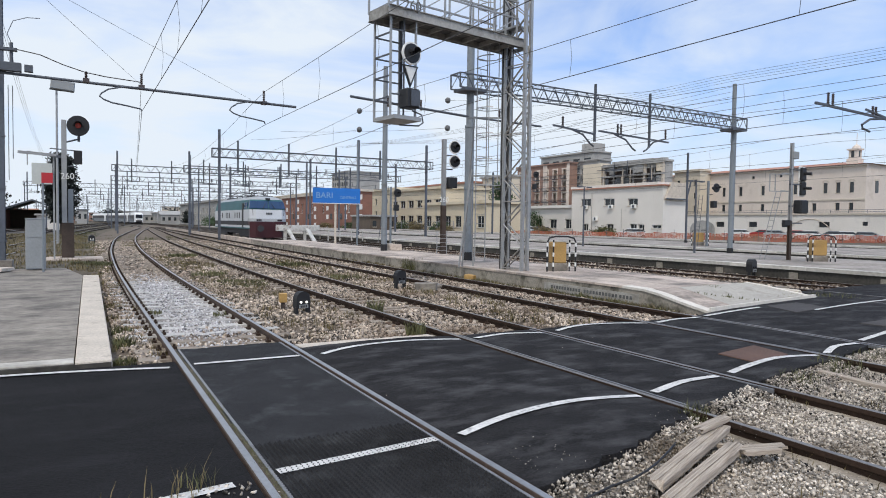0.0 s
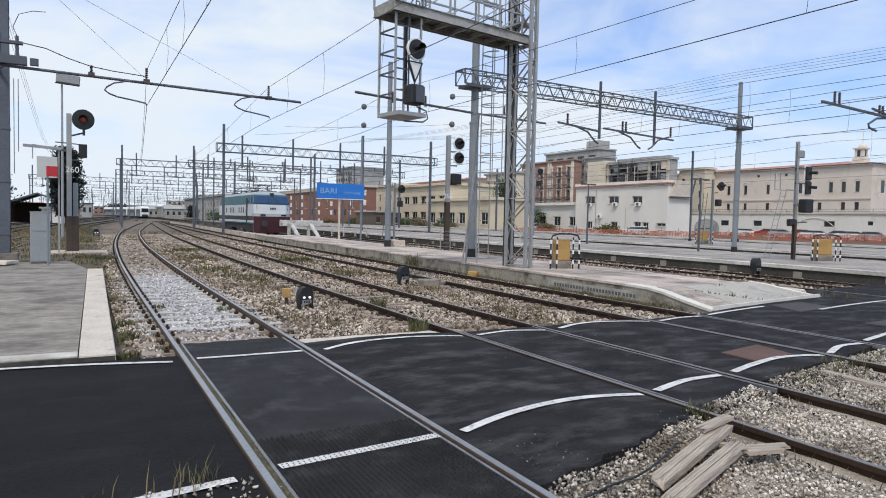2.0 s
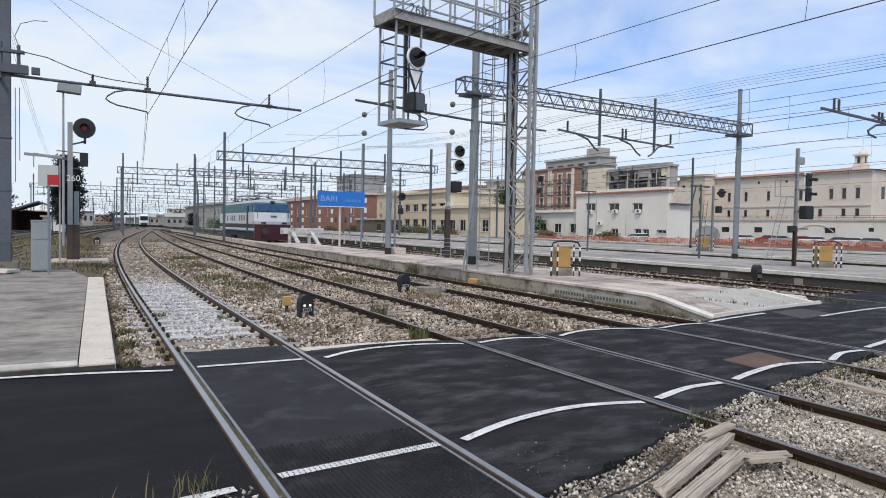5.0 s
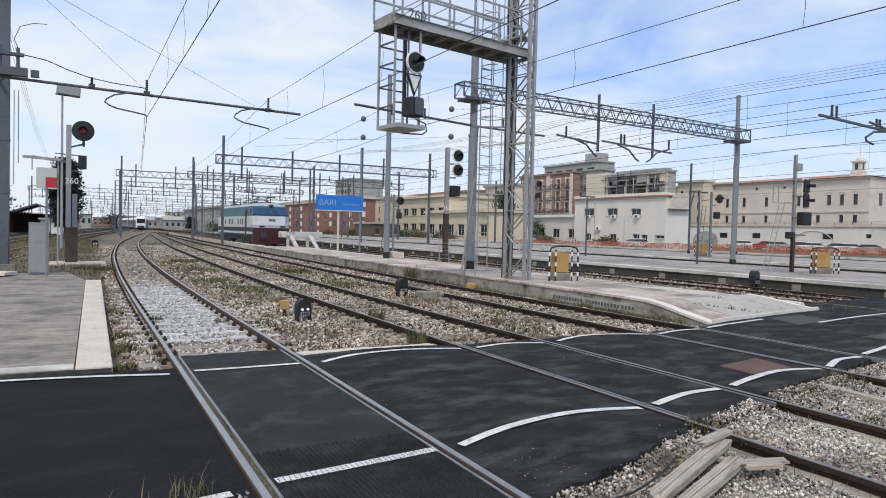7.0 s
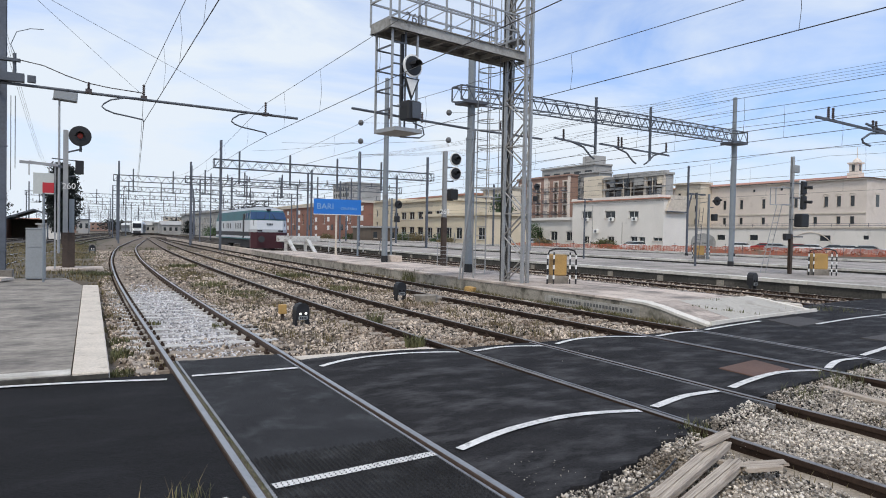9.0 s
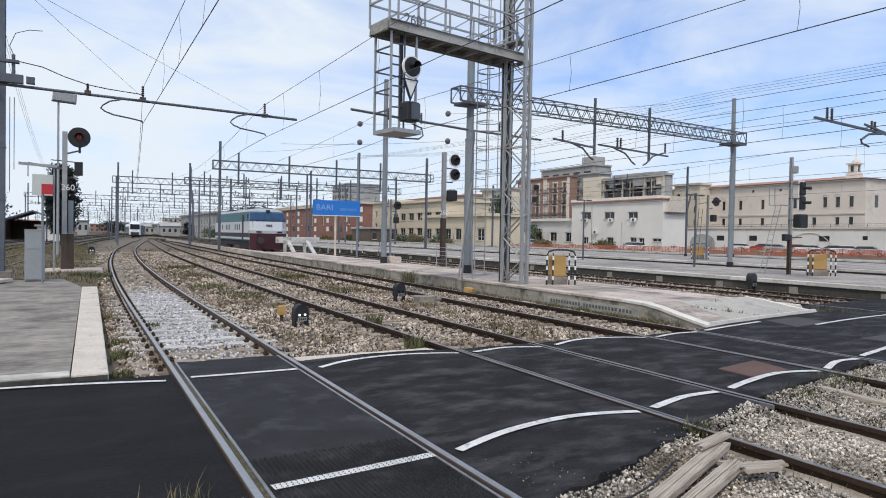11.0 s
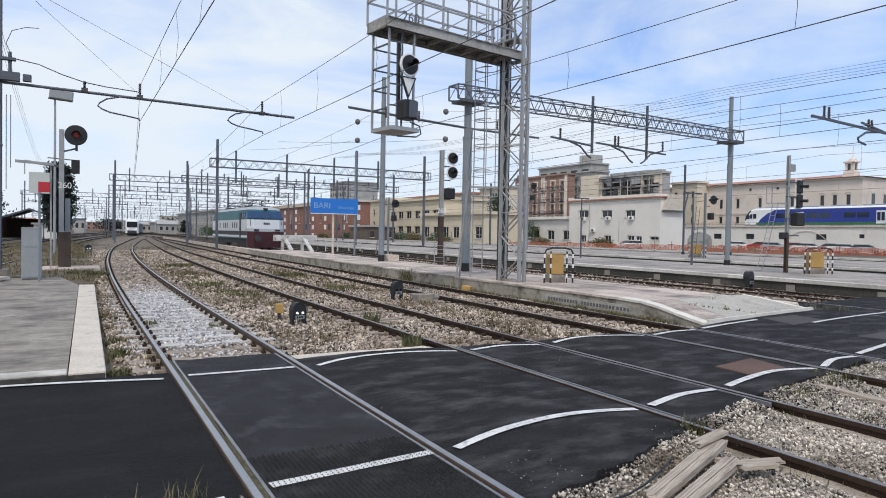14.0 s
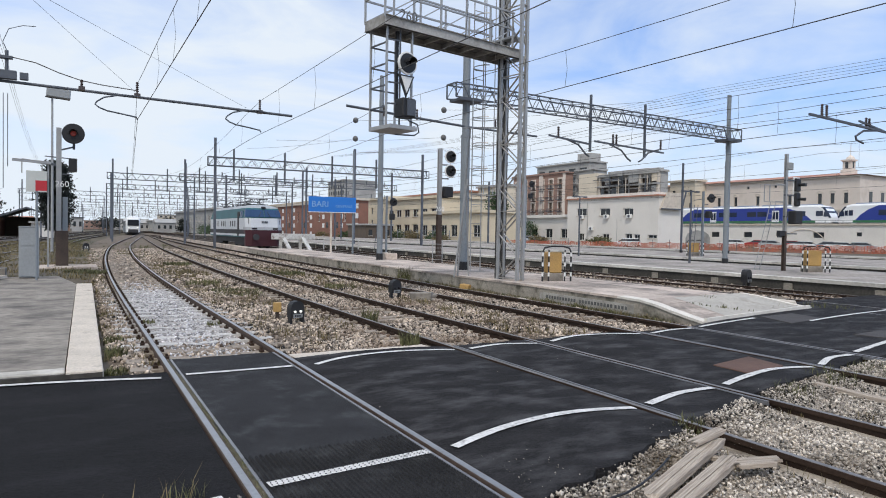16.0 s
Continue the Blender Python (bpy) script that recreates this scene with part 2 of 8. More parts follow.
def rod(bm, p, q, r, n=6, r2=None):
    p, q = Vector(p), Vector(q)
    d = (q - p).normalized()
    a = d.orthogonal().normalized()
    b = d.cross(a)
    rings = []
    for c, rr in ((p, r), (q, r if r2 is None else r2)):
        rings.append([bm.verts.new(c + a * math.cos(6.28319 * i / n) * rr + b * math.sin(6.28319 * i / n) * rr) for i in range(n)])
    for i in range(n):
        j = (i + 1) % n
        bm.faces.new((rings[0][i], rings[0][j], rings[1][j], rings[1][i]))
    bm.faces.new(rings[0][::-1])
    bm.faces.new(rings[1])


def bar(bm, p, q, w, h=None):
    """A rectangular bar from p to q."""
    p, q = Vector(p), Vector(q)
    h = w if h is None else h
    d = q - p
    m = Matrix.Translation(p) @ d.to_track_quat("Z", "Y").to_matrix().to_4x4()
    box(bm, -w / 2, -h / 2, 0, w / 2, h / 2, d.length, m)


def tube(bm, pts, r, n=6):
    """One bent round bar through the points."""
    pts = [Vector(p) for p in pts]
    up, rings = None, []
    for i, p in enumerate(pts):
        d = (pts[min(i + 1, len(pts) - 1)] - pts[max(i - 1, 0)]).normalized()
        up = d.orthogonal().normalized() if up is None else (up - d * up.dot(d)).normalized()
        b = d.cross(up)
        rings.append([bm.verts.new(p + (up * math.cos(6.28319 * k / n) + b * math.sin(6.28319 * k / n)) * r) for k in range(n)])
    for u, v in zip(rings, rings[1:]):
        for k in range(n):
            j = (k + 1) % n
            bm.faces.new((u[k], u[j], v[j], v[k]))
    bm.faces.new(rings[0][::-1])
    bm.faces.new(rings[-1])


def lathe(bm, prof, m=None, n=16):
    """Turns (radius, z) about the z axis."""
    rings = []
    for r, z in prof:
        rings.append([bm.verts.new((r * math.cos(6.28319 * i / n), r * math.sin(6.28319 * i / n), z)) for i in range(n)])
    for a, b in zip(rings, rings[1:]):
        for i in range(n):
            j = (i + 1) % n
            bm.faces.new((a[i], a[j], b[j], b[i]))
    bm.faces.new(rings[0][::-1])
    bm.faces.new(rings[-1])
    if m is not None:
        for ring in rings:
            for v in ring:
                v.co = m @ v.co


def prism(bm, pts, z0, z1):
    lo = [bm.verts.new((x, y, z0)) for x, y in pts]
    hi = [bm.verts.new((x, y, z1)) for x, y in pts]
    n = len(pts)
    for i in range(n):
        j = (i + 1) % n
        bm.faces.new((lo[i], lo[j], hi[j], hi[i]))
    bm.faces.new(lo[::-1])
    bm.faces.new(hi)


def mesh_of(name, bm, material, bevel=0.0):
    if bevel:
        bmesh.ops.bevel(bm, geom=bm.edges[:], offset=bevel, segments=1, affect="EDGES")
    bmesh.ops.recalc_face_normals(bm, faces=bm.faces[:])
    me = bpy.data.meshes.new(name)
    bm.to_mesh(me)
    bm.free()
    me.materials.append(material)
    return me


def part(name, bm, material, parent=None, label="", bevel=0.0):
    me = bm if isinstance(bm, bpy.types.Mesh) else mesh_of(name, bm, material, bevel)
    ob = new(name, me)
    if parent is not None:
        ob.parent = parent
    return tagged(ob, label)


def thing(name, label, category, at=(0, 0, 0), rz=0, group="", kind=""):
    ob = new(name)
    ob.matrix_basis = pose(*at, 0, 0, rz)
    return tagged(ob, label, category, group, kind)


def B():
    return bmesh.new()


def one_box(*a, m=None):
    bm = B()
    box(bm, *a, m)
    return bm


def pydata(name, verts, faces, material, parent=None, label=""):
    me = bpy.data.meshes.new(name)
    me.from_pydata(verts, [], faces)
    me.materials.append(material)
    return part(name, me, material, parent, label)


def writing(name, text, size, m, material, parent, depth=0.004):
    """Raised letters in the plane of m."""
    cu = bpy.data.curves.new(name, "FONT")
    cu.body, cu.size, cu.extrude = text, size, depth
    cu.align_x, cu.align_y = "CENTER", "CENTER"
    tmp = bpy.data.objects.new(name, cu)
    scene.collection.objects.link(tmp)
    me = bpy.data.meshes.new_from_object(tmp.evaluated_get(bpy.context.evaluated_depsgraph_get()))
    bpy.data.objects.remove(tmp)
    bpy.data.curves.remove(cu)
    me.materials.clear()
    me.materials.append(material)
    me.transform(m)
    return part(name, me, material, parent)


def smooth_line(pts, step=1.0):
    """Catmull-Rom through (x, y) points."""
    out = []
    for i in range(len(pts) - 1):
        p0, p1, p2, p3 = (Vector(pts[max(0, min(len(pts) - 1, k))]) for k in (i - 1, i, i + 1, i + 2))
        n = max(2, int((p2 - p1).length / step))
        for k in range(n):
            t = k / n
            out.append(0.5 * (2 * p1 + (p2 - p0) * t + (2 * p0 - 5 * p1 + 4 * p2 - p3) * t * t + (3 * p1 - p0 - 3 * p2 + p3) * t ** 3))
    out.append(Vector(pts[-1]))
    return out


def sweep(bm, line, prof, z=0.0):
    """Sweeps a closed (across, up) profile along a flat line."""
    rings = []
    for i, p in enumerate(line):
        d = (line[min(i + 1, len(line) - 1)] - line[max(i - 1, 0)]).normalized()
        s = Vector((d.y, -d.x))
        rings.append([bm.verts.new((p.x + s.x * a, p.y + s.y * a, z + u)) for a, u in prof])
    n = len(prof)
    for a, b in zip(rings, rings[1:]):
        for i in range(n):
            j = (i + 1) % n
            bm.faces.new((a[i], a[j], b[j], b[i]))
    bm.faces.new(rings[0])
    bm.faces.new(rings[-1][::-1])


def offset_line(line, off):
    out = []
    for i, p in enumerate(line):
        d = (line[min(i + 1, len(line) - 1)] - line[max(i - 1, 0)]).normalized()
        out.append(Vector((p.x + d.y * off, p.y - d.x * off)))
    return out


# ---- ground ----
def ground_sheet():
    """One earth sheet to the horizon, a little below the rails."""
    bm = B()
    r = 2500
    n = 40
    xs = [-r, -600, -200, -80, -40] + [-30 + 3 * i for i in range(n)] + [110, 160, 300, 700, r]
    ys = [-r, -400, -60, -20, -8] + [-4 + 3 * i for i in range(n)] + [140, 200, 400, 900, r]
    g = [[bm.verts.new((x, y, -0.24 + 0.2 * (-3.2 < x < 0.2 and 23 < y < 80) + 0.05 * noise.noise((x * 0.2, y * 0.2, 3)))) for y in ys] for x in xs]
    for i in range(len(xs) - 1):
        for j in range(len(ys) - 1):
            bm.faces.new((g[i][j], g[i + 1][j], g[i + 1][j + 1], g[i][j + 1]))
    return tagged(part("ground", bm, EARTH), "dry brown earth of the station yard", "ground", kind="structure")


ground_sheet()


def ballast_bed():
    bm = B()
    xs = [0.35 + 0.3 * i for i in range(37)]
    ys = [-6 + 0.5 * i for i in range(29)] + [8.4 + 0.5 * i for i in range(90)] + [54 + 4 * i for i in range(40)]
    ys = sorted(set(ys))
    g = [[bm.verts.new((x + 0.0006 * max(0, y - 30) ** 2 * (y < 130) + (6 + 0.12 * (y - 130)) * (y >= 130), y, -0.15 + 0.05 * noise.noise((x * 0.7, y * 0.7, 0)))) for y in ys] for x in xs]
    for i in range(len(xs) - 1):
        for j in range(len(ys) - 1):
            bm.faces.new((g[i][j], g[i + 1][j], g[i + 1][j + 1], g[i][j + 1]))
    return tagged(part("ballast_bed", bm, BALLAST), "brown and pale crushed stone track bed", "track bed", kind="structure")


ballast_bed()

DARKBED = mat("oily dark track bed", (0.075, 0.060, 0.047), 0.95, var=0.7, scale=0.7, fine=8, bump=0.8, dirt=(0.14, 0.115, 0.09), dirt_scale=0.5, dirt_at=0.56)
for x0_, x1_, y0_, y1_ in ((14.6, 21.5, 8.9, 47), (17.2, 21.5, 47, 170), (29.7, 33.0, 7, 170), (45.1, 49.4, 14, 170), (-20, -3.4, 30, 190)):
    tagged(part("track_bed", one_box(x0_, y0_, -0.3, x1_, y1_, -0.10 if x0_ > 0 else -0.13), DARKBED), "dark oily ballast under the platform tracks", "track bed", kind="structure")

# ---- tracks ----
RAIL_PROF = [(-0.035, 0), (0.035, 0), (0.035, -0.04), (0.010, -0.055), (0.010, -0.13), (0.065, -0.15), (0.065, -0.165), (-0.065, -0.165), (-0.065, -0.15), (-0.010, -0.13), (-0.010, -0.055), (-0.035, -0.04)]
HEAD_PROF = [(-0.026, 0.003), (0.026, 0.003), (0.026, -0.006), (-0.026, -0.006)]


def sleeper_mesh(material):
    bm = B()
    for s in (-1, 1):
        box(bm, s * 0.75 - 0.40, -0.13, -0.30, s * 0.75 + 0.40, 0.13, -0.098)
        for k in (-0.1, 0.1):
            box(bm, s * 0.75 + k - 0.03, -0.05, -0.098, s * 0.75 + k + 0.03, 0.05, -0.062)
            rod(bm, (s * 0.75 + k, 0, -0.065), (s * 0.75 + k, 0, -0.028), 0.018, 6)
    box(bm, -0.35, -0.10, -0.30, 0.35, 0.10, -0.112)
    for f in bm.faces:
        f.material_index = int(f.calc_center_median().z > -0.0975)
    me = mesh_of("sleeper", bm, material)
    me.materials.append(RAIL)
    return me


SLEEPER_MESH, WHITE_SLEEPER_MESH = sleeper_mesh(SLEEPER), sleeper_mesh(SLEEPERWHITE)
SLEEPER_ROWS = []


def track(pts, label, sleepers=(), head=RAILTOP, z=0.0, step=1.0, side=RAIL):
    t = thing("railway_track", label, "railway track", group="tracks of the yard")
    line = smooth_line(pts, step)
    for s in (-0.75, 0.75):
        bm = B()
        sweep(bm, offset_line(line, s), RAIL_PROF, z)
        r = part("rail", bm, side, t)
        bm = B()
        sweep(bm, offset_line(line, s), HEAD_PROF, z)
        part("rail_head", bm, head, r, "polished running surface")
    if sleepers:
        run = 0.0
        for a, b in zip(line, line[1:]):
            d = (b - a)
            run += d.length
            if run >= 0.6:
                run -= 0.6
                if sleepers[0] < a.y < sleepers[1]:
                    SLEEPER_ROWS.append((round(a.x, 3), a.y))
                    ob = part("sleeper", WHITE_SLEEPER_MESH if a.x < 2.1 and 10.6 < a.y < 21 else SLEEPER_MESH, SLEEPER, t)
                    ob.matrix_basis = pose(a.x, a.y, z, 0, 0, math.degrees(math.atan2(d.y, d.x)) - 90)
    return t


T1 = [(1.78, -8), (1.78, 0), (1.78, 10), (1.79, 18), (1.9, 27), (2.2, 38), (2.6, 47), (3.15, 57), (4.0, 69), (5.05, 80), (7.2, 102), (10.2, 130), (12.2, 150)]
T2 = [(5.73, -8), (5.73, 2), (5.73, 12), (5.75, 18), (5.9, 26), (6.2, 36), (6.7, 50), (7.3, 62), (9.0, 90), (12.2, 140)]
T3 = [(9.6, -8), (9.55, 0), (9.50, 8), (9.55, 16), (9.68, 25), (9.85, 34), (10.2, 48), (10.9, 68), (11.7, 90), (13.4, 125)]
TRAIN = [(11.2, 155), (11.75, 175), (14.5, 206), (17.5, 235), (18.8, 250), (18.9, 268), (17.8, 290), (15.2, 315), (11.5, 340), (5.5, 370), (-5, 410), (-25, 470)]
track(T1, "curved track with bright rails and half-buried sleepers", (8.6, 60), step=0.3, side=RAILPALE)
track(T2, "rusty track crossing the asphalt and running into the yard", (8.6, 60), head=RAILDULL, step=0.3)
track(T3, "rusty siding beside the island platform wall", (8.8, 40), head=RAILDULL, step=0.3)
track(TRAIN, "distant curved approach track", step=5)
for xc in (17.0, 20.1):
    track([(xc, -6), (xc, 30), (xc + 1.2, 80), (xc + 3, 160), (xc + 5, 300)], "dark rails between two platforms", head=RAILDULL, step=2)
for xc in (31.35, 47.0):
    track([(xc, 4), (xc, 60), (xc + 2, 160), (xc + 3, 300)], "dark rails beyond the second platform", head=RAILDULL, step=6)
track([(13.75, 51), (13.75, 75), (13.9, 110), (14.2, 160)], "bay track ending at a buffer stop", head=RAILDULL, step=4)
for x0 in (-5.2, -9.4, -13.5):
    track([(x0, 10), (x0 + 2.0, 42), (x0 + 3.9, 71), (x0 + 6.1, 104), (x0 + 10.5, 148), (x0 + 15.5, 200), (x0 + 22, 262), (x0 + 29, 320), (x0 + 36, 400)], "dark rails beside the low platform", step=5)


# ---- road crossing ----
def road():
    r = thing("road", "fresh black asphalt level crossing with white edge lines", "road", kind="structure")
    segs = [(-30, 0.978, 2.9, 8.42), (1.09, 2.46, 3.1, 9.19), (2.583, 4.925, 3.25, 8.62), (5.06, 6.40, 4.12, 8.62), (6.533, 8.715, 4.72, 8.55), (8.85, 10.19, 5.02, 8.55), (10.32, 16.9, 5.25, 8.95), (16.9, 40, 6.2, 10.8)]
    for x0, x1, y0, y1 in segs:
        bm = B()
        nx, ny = max(2, int((x1 - x0) / 0.12)), 24
        if x0 < -20:
            xs = [-30, -16, -8, -5] + [-4 + 0.2 * i for i in range(25)] + [x1]
        elif x1 > 30:
            xs = [x0 + (x1 - x0) * i / 30 for i in range(31)]
        else:
            xs = [x0 + (x1 - x0) * i / nx for i in range(nx + 1)]
        g = []
        for x in xs:
            u = (x - x0) / (x1 - x0)
            crown = 0.0 if x0 in (1.09, 5.06, 8.85) else 0.035 * math.sin(math.pi * min(1, max(0, u))) ** 0.7
            if x0 == 5.06:
                lo = 4.12 + 0.38 * u + 0.07 * noise.noise((x * 6, 1, 0))
            elif x0 == 6.533:
                lo = 4.60 + 0.34 * u + 0.06 * noise.noise((x * 6, 1, 0))
            elif x0 == 2.583:
                lo = 3.36 + 0.74 * u ** 1.3 + 0.10 * noise.noise((x * 5, 0, 0)) + 0.05 * noise.noise((x * 17, 0, 0))
            elif x0 == -30:
                lo = 3.9 + 0.08 * noise.noise((x * 4, 0, 0)) if x > -3 else 3.9 - 1.6 * min(1, (-3 - x) / 3)
            elif x0 == 10.32:
                lo = 5.25 + 0.9 * u
            elif x0 == 16.9:
                lo = 6.2 + 0.5 * u
            else:
                lo = y0 + 0.35 * u * (x0 > 6) + 0.06 * noise.noise((x * 5, 1, 0))
            if x0 == 10.32:
                hi = 8.6 + 0.02 * noise.noise((x * 4, 7, 0)) + np.interp(x, [10.32, 11.1, 12.4, 16.0, 16.9], [0, 0.22, 0.55, 1.05, 2.1])
            else:
                hi = y1 + (0.04 * noise.noise((x * 4, 7, 0))) + (1.5 * u if x0 == 16.9 else 0)
            g.append([bm.verts.new((x, lo + (hi - lo) * j / ny, crown - 0.012 + 0.006 * noise.noise((x * 1.5, (lo + (hi - lo) * j / ny) * 1.5, 4)))) for j in range(ny + 1)])
        for a, b in zip(g, g[1:]):
            for j in range(ny):
                bm.faces.new((a[j], b[j], b[j + 1], a[j + 1]))
        ret = bmesh.ops.extrude_face_region(bm, geom=bm.faces[:])
        for v in ret["geom"]:
            if isinstance(v, bmesh.types.BMVert):
                v.co.z -= 0.12
        inner = x0 in (1.09, 5.06, 8.85)
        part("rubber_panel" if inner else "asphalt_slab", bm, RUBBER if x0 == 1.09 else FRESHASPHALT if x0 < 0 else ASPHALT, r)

    def stripe(pts, w):
        bm = B()
        line = smooth_line(pts, 0.12)
        top, bot = [], []
        for i, p in enumerate(line):
            d = (line[min(i + 1, len(line) - 1)] - line[max(i - 1, 0)]).normalized()
            s = Vector((d.y, -d.x))
            ww = w * (1 + 0.12 * noise.noise((p.x * 3, p.y * 3, 2)))
            z = crown_at(p.x) + 0.004
            top.append(bm.verts.new((p.x + s.x * ww / 2, p.y + s.y * ww / 2, z)))
            bot.append(bm.verts.new((p.x - s.x * ww / 2, p.y - s.y * ww / 2, z)))
        for i in range(len(top) - 1):
            bm.faces.new((top[i], top[i + 1], bot[i + 1], bot[i]))
        part("edge_line", bm, PAINT, r, "worn white painted line")

    def crown_at(x):
        for x0, x1, *_ in segs:
            if x0 <= x <= x1:
                u = (x - x0) / (x1 - x0)
                return (0.0 if x0 in (1.09, 5.06, 8.85) else 0.035 * math.sin(math.pi * u) ** 0.7) - 0.003
        return 0.0

    stripe([(-9, 8.6), (-4, 8.46), (-0.66, 8.33), (0.88, 8.06)], 0.085)
    stripe([(1.16, 8.15), (1.8, 8.12), (2.42, 8.11)], 0.085)
    stripe([(2.70, 8.04), (3.2, 8.26), (4.0, 8.33), (4.86, 8.24)], 0.085)
    stripe([(5.14, 8.26), (5.8, 8.40), (6.36, 8.22)], 0.085)
    stripe([(6.66, 8.24), (7.4, 8.42), (8.64, 8.24)], 0.085)
    stripe([(8.92, 8.26), (9.6, 8.42), (10.14, 8.40)], 0.085)
    stripe([(10.42, 8.46), (11.4, 8.62), (12.5, 8.78)], 0.085)
    stripe([(-3.0, 4.0), (-0.5, 4.12), (0.84, 4.28)], 0.095)
    stripe([(1.15, 4.38), (1.8, 4.44), (2.44, 4.50)], 0.095)
    stripe([(2.66, 4.48), (3.3, 4.69), (4.1, 4.80), (4.88, 4.72)], 0.092)
    stripe([(5.14, 4.78), (5.8, 4.97), (6.36, 4.98)], 0.095)
    stripe([(6.62, 5.00), (7.2, 5.13), (7.9, 5.24), (8.62, 5.17)], 0.095)
    stripe([(8.92, 5.24), (9.6, 5.50), (10.14, 5.50)], 0.095)
    stripe([(10.42, 5.60), (11.5, 5.80), (14, 6.25)], 0.095)
    stripe([(13.2, 8.0), (15.0, 8.3), (19, 8.9)], 0.085)
    for corners, m_, lb in ((((7.33, 5.16), (8.20, 5.32), (8.36, 5.95), (7.37, 5.76)), RUSTPLATE, "rusty steel cover plate"),
                            (((12.44, 7.93), (13.88, 8.16), (14.1, 8.99), (12.83, 8.86)), ROADPLATE, "worn grey steel cover plate"),
                            (((12.09, 6.55), (12.2, 6.1), (13.3, 6.2), (13.1, 6.6)), ROADPLATE, "worn grey steel cover plate")):
        bm = B()
        prism(bm, corners, 0.0, 0.034)
        part("cover_plate", bm, m_, r, lb, bevel=0.006)
    # chequered tread on the near crossing panel
    vs, fs = [], []
    for i in range(34):
        for j in range(50):
            x, y = 1.13 + i * 0.039, 3.15 + j * 0.037 + (i % 2) * 0.0235
            k = len(vs)
            vs += [(x - 0.015, y, -0.010), (x, y - 0.016, -0.010), (x + 0.015, y, -0.010), (x, y + 0.016, -0.010), (x, y, 0.010)]
            fs += [(k, k + 1, k + 4), (k + 1, k + 2, k + 4), (k + 2, k + 3, k + 4), (k + 3, k, k + 4)]
    tagged(pydata("tread_stud", vs, fs, RUBBER, r, "raised studs of the panel"), kind="stuff")
    return r


road()


# ---- platforms ----
def island_platform():
    p = thing("platform_1", "island platform of sandy slabs ending in a ramp", "platform", kind="structure")
    rows = [(8.86, 0.0), (9.3, 0.07), (9.7, 0.14), (10.15, 0.23), (10.6, 0.285), (11.3, 0.30), (13, 0.30), (30, 0.30), (48, 0.30)]

    def skew(x, y):
        """The ramp's foot runs slantwise along the road; further up the joints lie square."""
        return y + 0.16 * (x - 11.05) * max(0.0, min(1.0, (12.6 - y) / 3.7))

    def zat(y):
        return float(np.interp(y, [r[0] for r in rows], [r[1] for r in rows]))

    def right_edge(y):
        return 14.5 + 1.5 * max(0.0, (11.6 - y) / 2.75)

    bm = B()
    rings = []
    for y, z in rows:
        xl, xr = 11.05, right_edge(y)
        rings.append([bm.verts.new(v) for v in ((xl, skew(xl, y), -0.3), (xr, skew(xr, y), -0.3), (xr, skew(xr, y), z - 0.03), (xl, skew(xl, y), z - 0.03))])
    for a, b in zip(rings, rings[1:]):
        for i in range(4):
            bm.faces.new((a[i], a[(i + 1) % 4], b[(i + 1) % 4], b[i]))
    bm.faces.new(rings[0]), bm.faces.new(rings[-1])
    part("platform_body", bm, PLATFACE, p)
    bm = B()
    prism(bm, [(11.3, 48), (12.1, 48), (12.25, 70), (14.0, 130), (12.7, 90), (11.9, 68)], -0.3, 0.28)
    part("platform_tongue", bm, PLATFORM, p)

    def quad(name, corners, material, lift=0.0, deep=0.028):
        bm = B()
        lo = [bm.verts.new((x, skew(x, y), zat(y) - deep)) for x, y in corners]
        hi = [bm.verts.new((x, skew(x, y), zat(y) + lift)) for x, y in corners]
        for i in range(4):
            bm.faces.new((lo[i], lo[(i + 1) % 4], hi[(i + 1) % 4], hi[i]))
        bm.faces.new(hi), bm.faces.new(lo[::-1])
        part(name, bm, material, p)

    def patch(name, x0, y0, x1, y1, material, lift=0.0, over=0.0):
        quad(name, [(x0 - over, y0), (x1, y0), (x1, y1), (x0 - over, y1)], material, lift, 0.028 + over)

    cuts = [8.88, 9.3, 9.7, 10.15, 10.6, 11.3, 12.2] + [13.1 + 1.94 * i for i in range(19)]
    for y, e in zip(cuts, cuts[1:]):
        ramp = y < 10.6
        patch("kerb_stone", 11.05, y, 11.36 if not ramp else 11.30, e - 0.01, RAMPKERB if y < 11 else PLATFORM, 0.006, 0.02)
        if ramp:
            # smooth cement on the ramp, cut by one joint
            ra, rb = right_edge(y), right_edge(e)
            patch("ramp_panel", 11.31, y, 12.2, e - 0.002, PLATFORM, 0.001)
            quad("ramp_panel", [(12.215, y), (ra - 0.15, y), (rb - 0.15, e - 0.002), (12.215, e - 0.002)], RAMPGREY)
            quad("kerb_stone", [(ra - 0.145, y), (ra + 0.01, y), (rb + 0.01, e - 0.008), (rb - 0.145, e - 0.008)], RAMPKERB, 0.012, 0.06)
        else:
            x = 11.37
            while x < 14.4:
                patch("slab", x, y, min(14.49, x + 1.02), e - 0.012, PLATFORM, 0.004 * random.random())
                x += 1.03
    edge = [(11.03, 8.86), (12.4, 8.86), (14.0, 8.86), (15.75, 8.86)]
    for (xa, ya), (xb, yb) in zip(edge, edge[1:]):
        bm = B()
        bar(bm, (xa, skew(xa, ya) - 0.03, 0.012), (xb - 0.01, skew(xb, yb) - 0.03, 0.012), 0.05, 0.15)
        part("kerb_stone", bm, RAMPKERB, p)
    return p


island_platform()


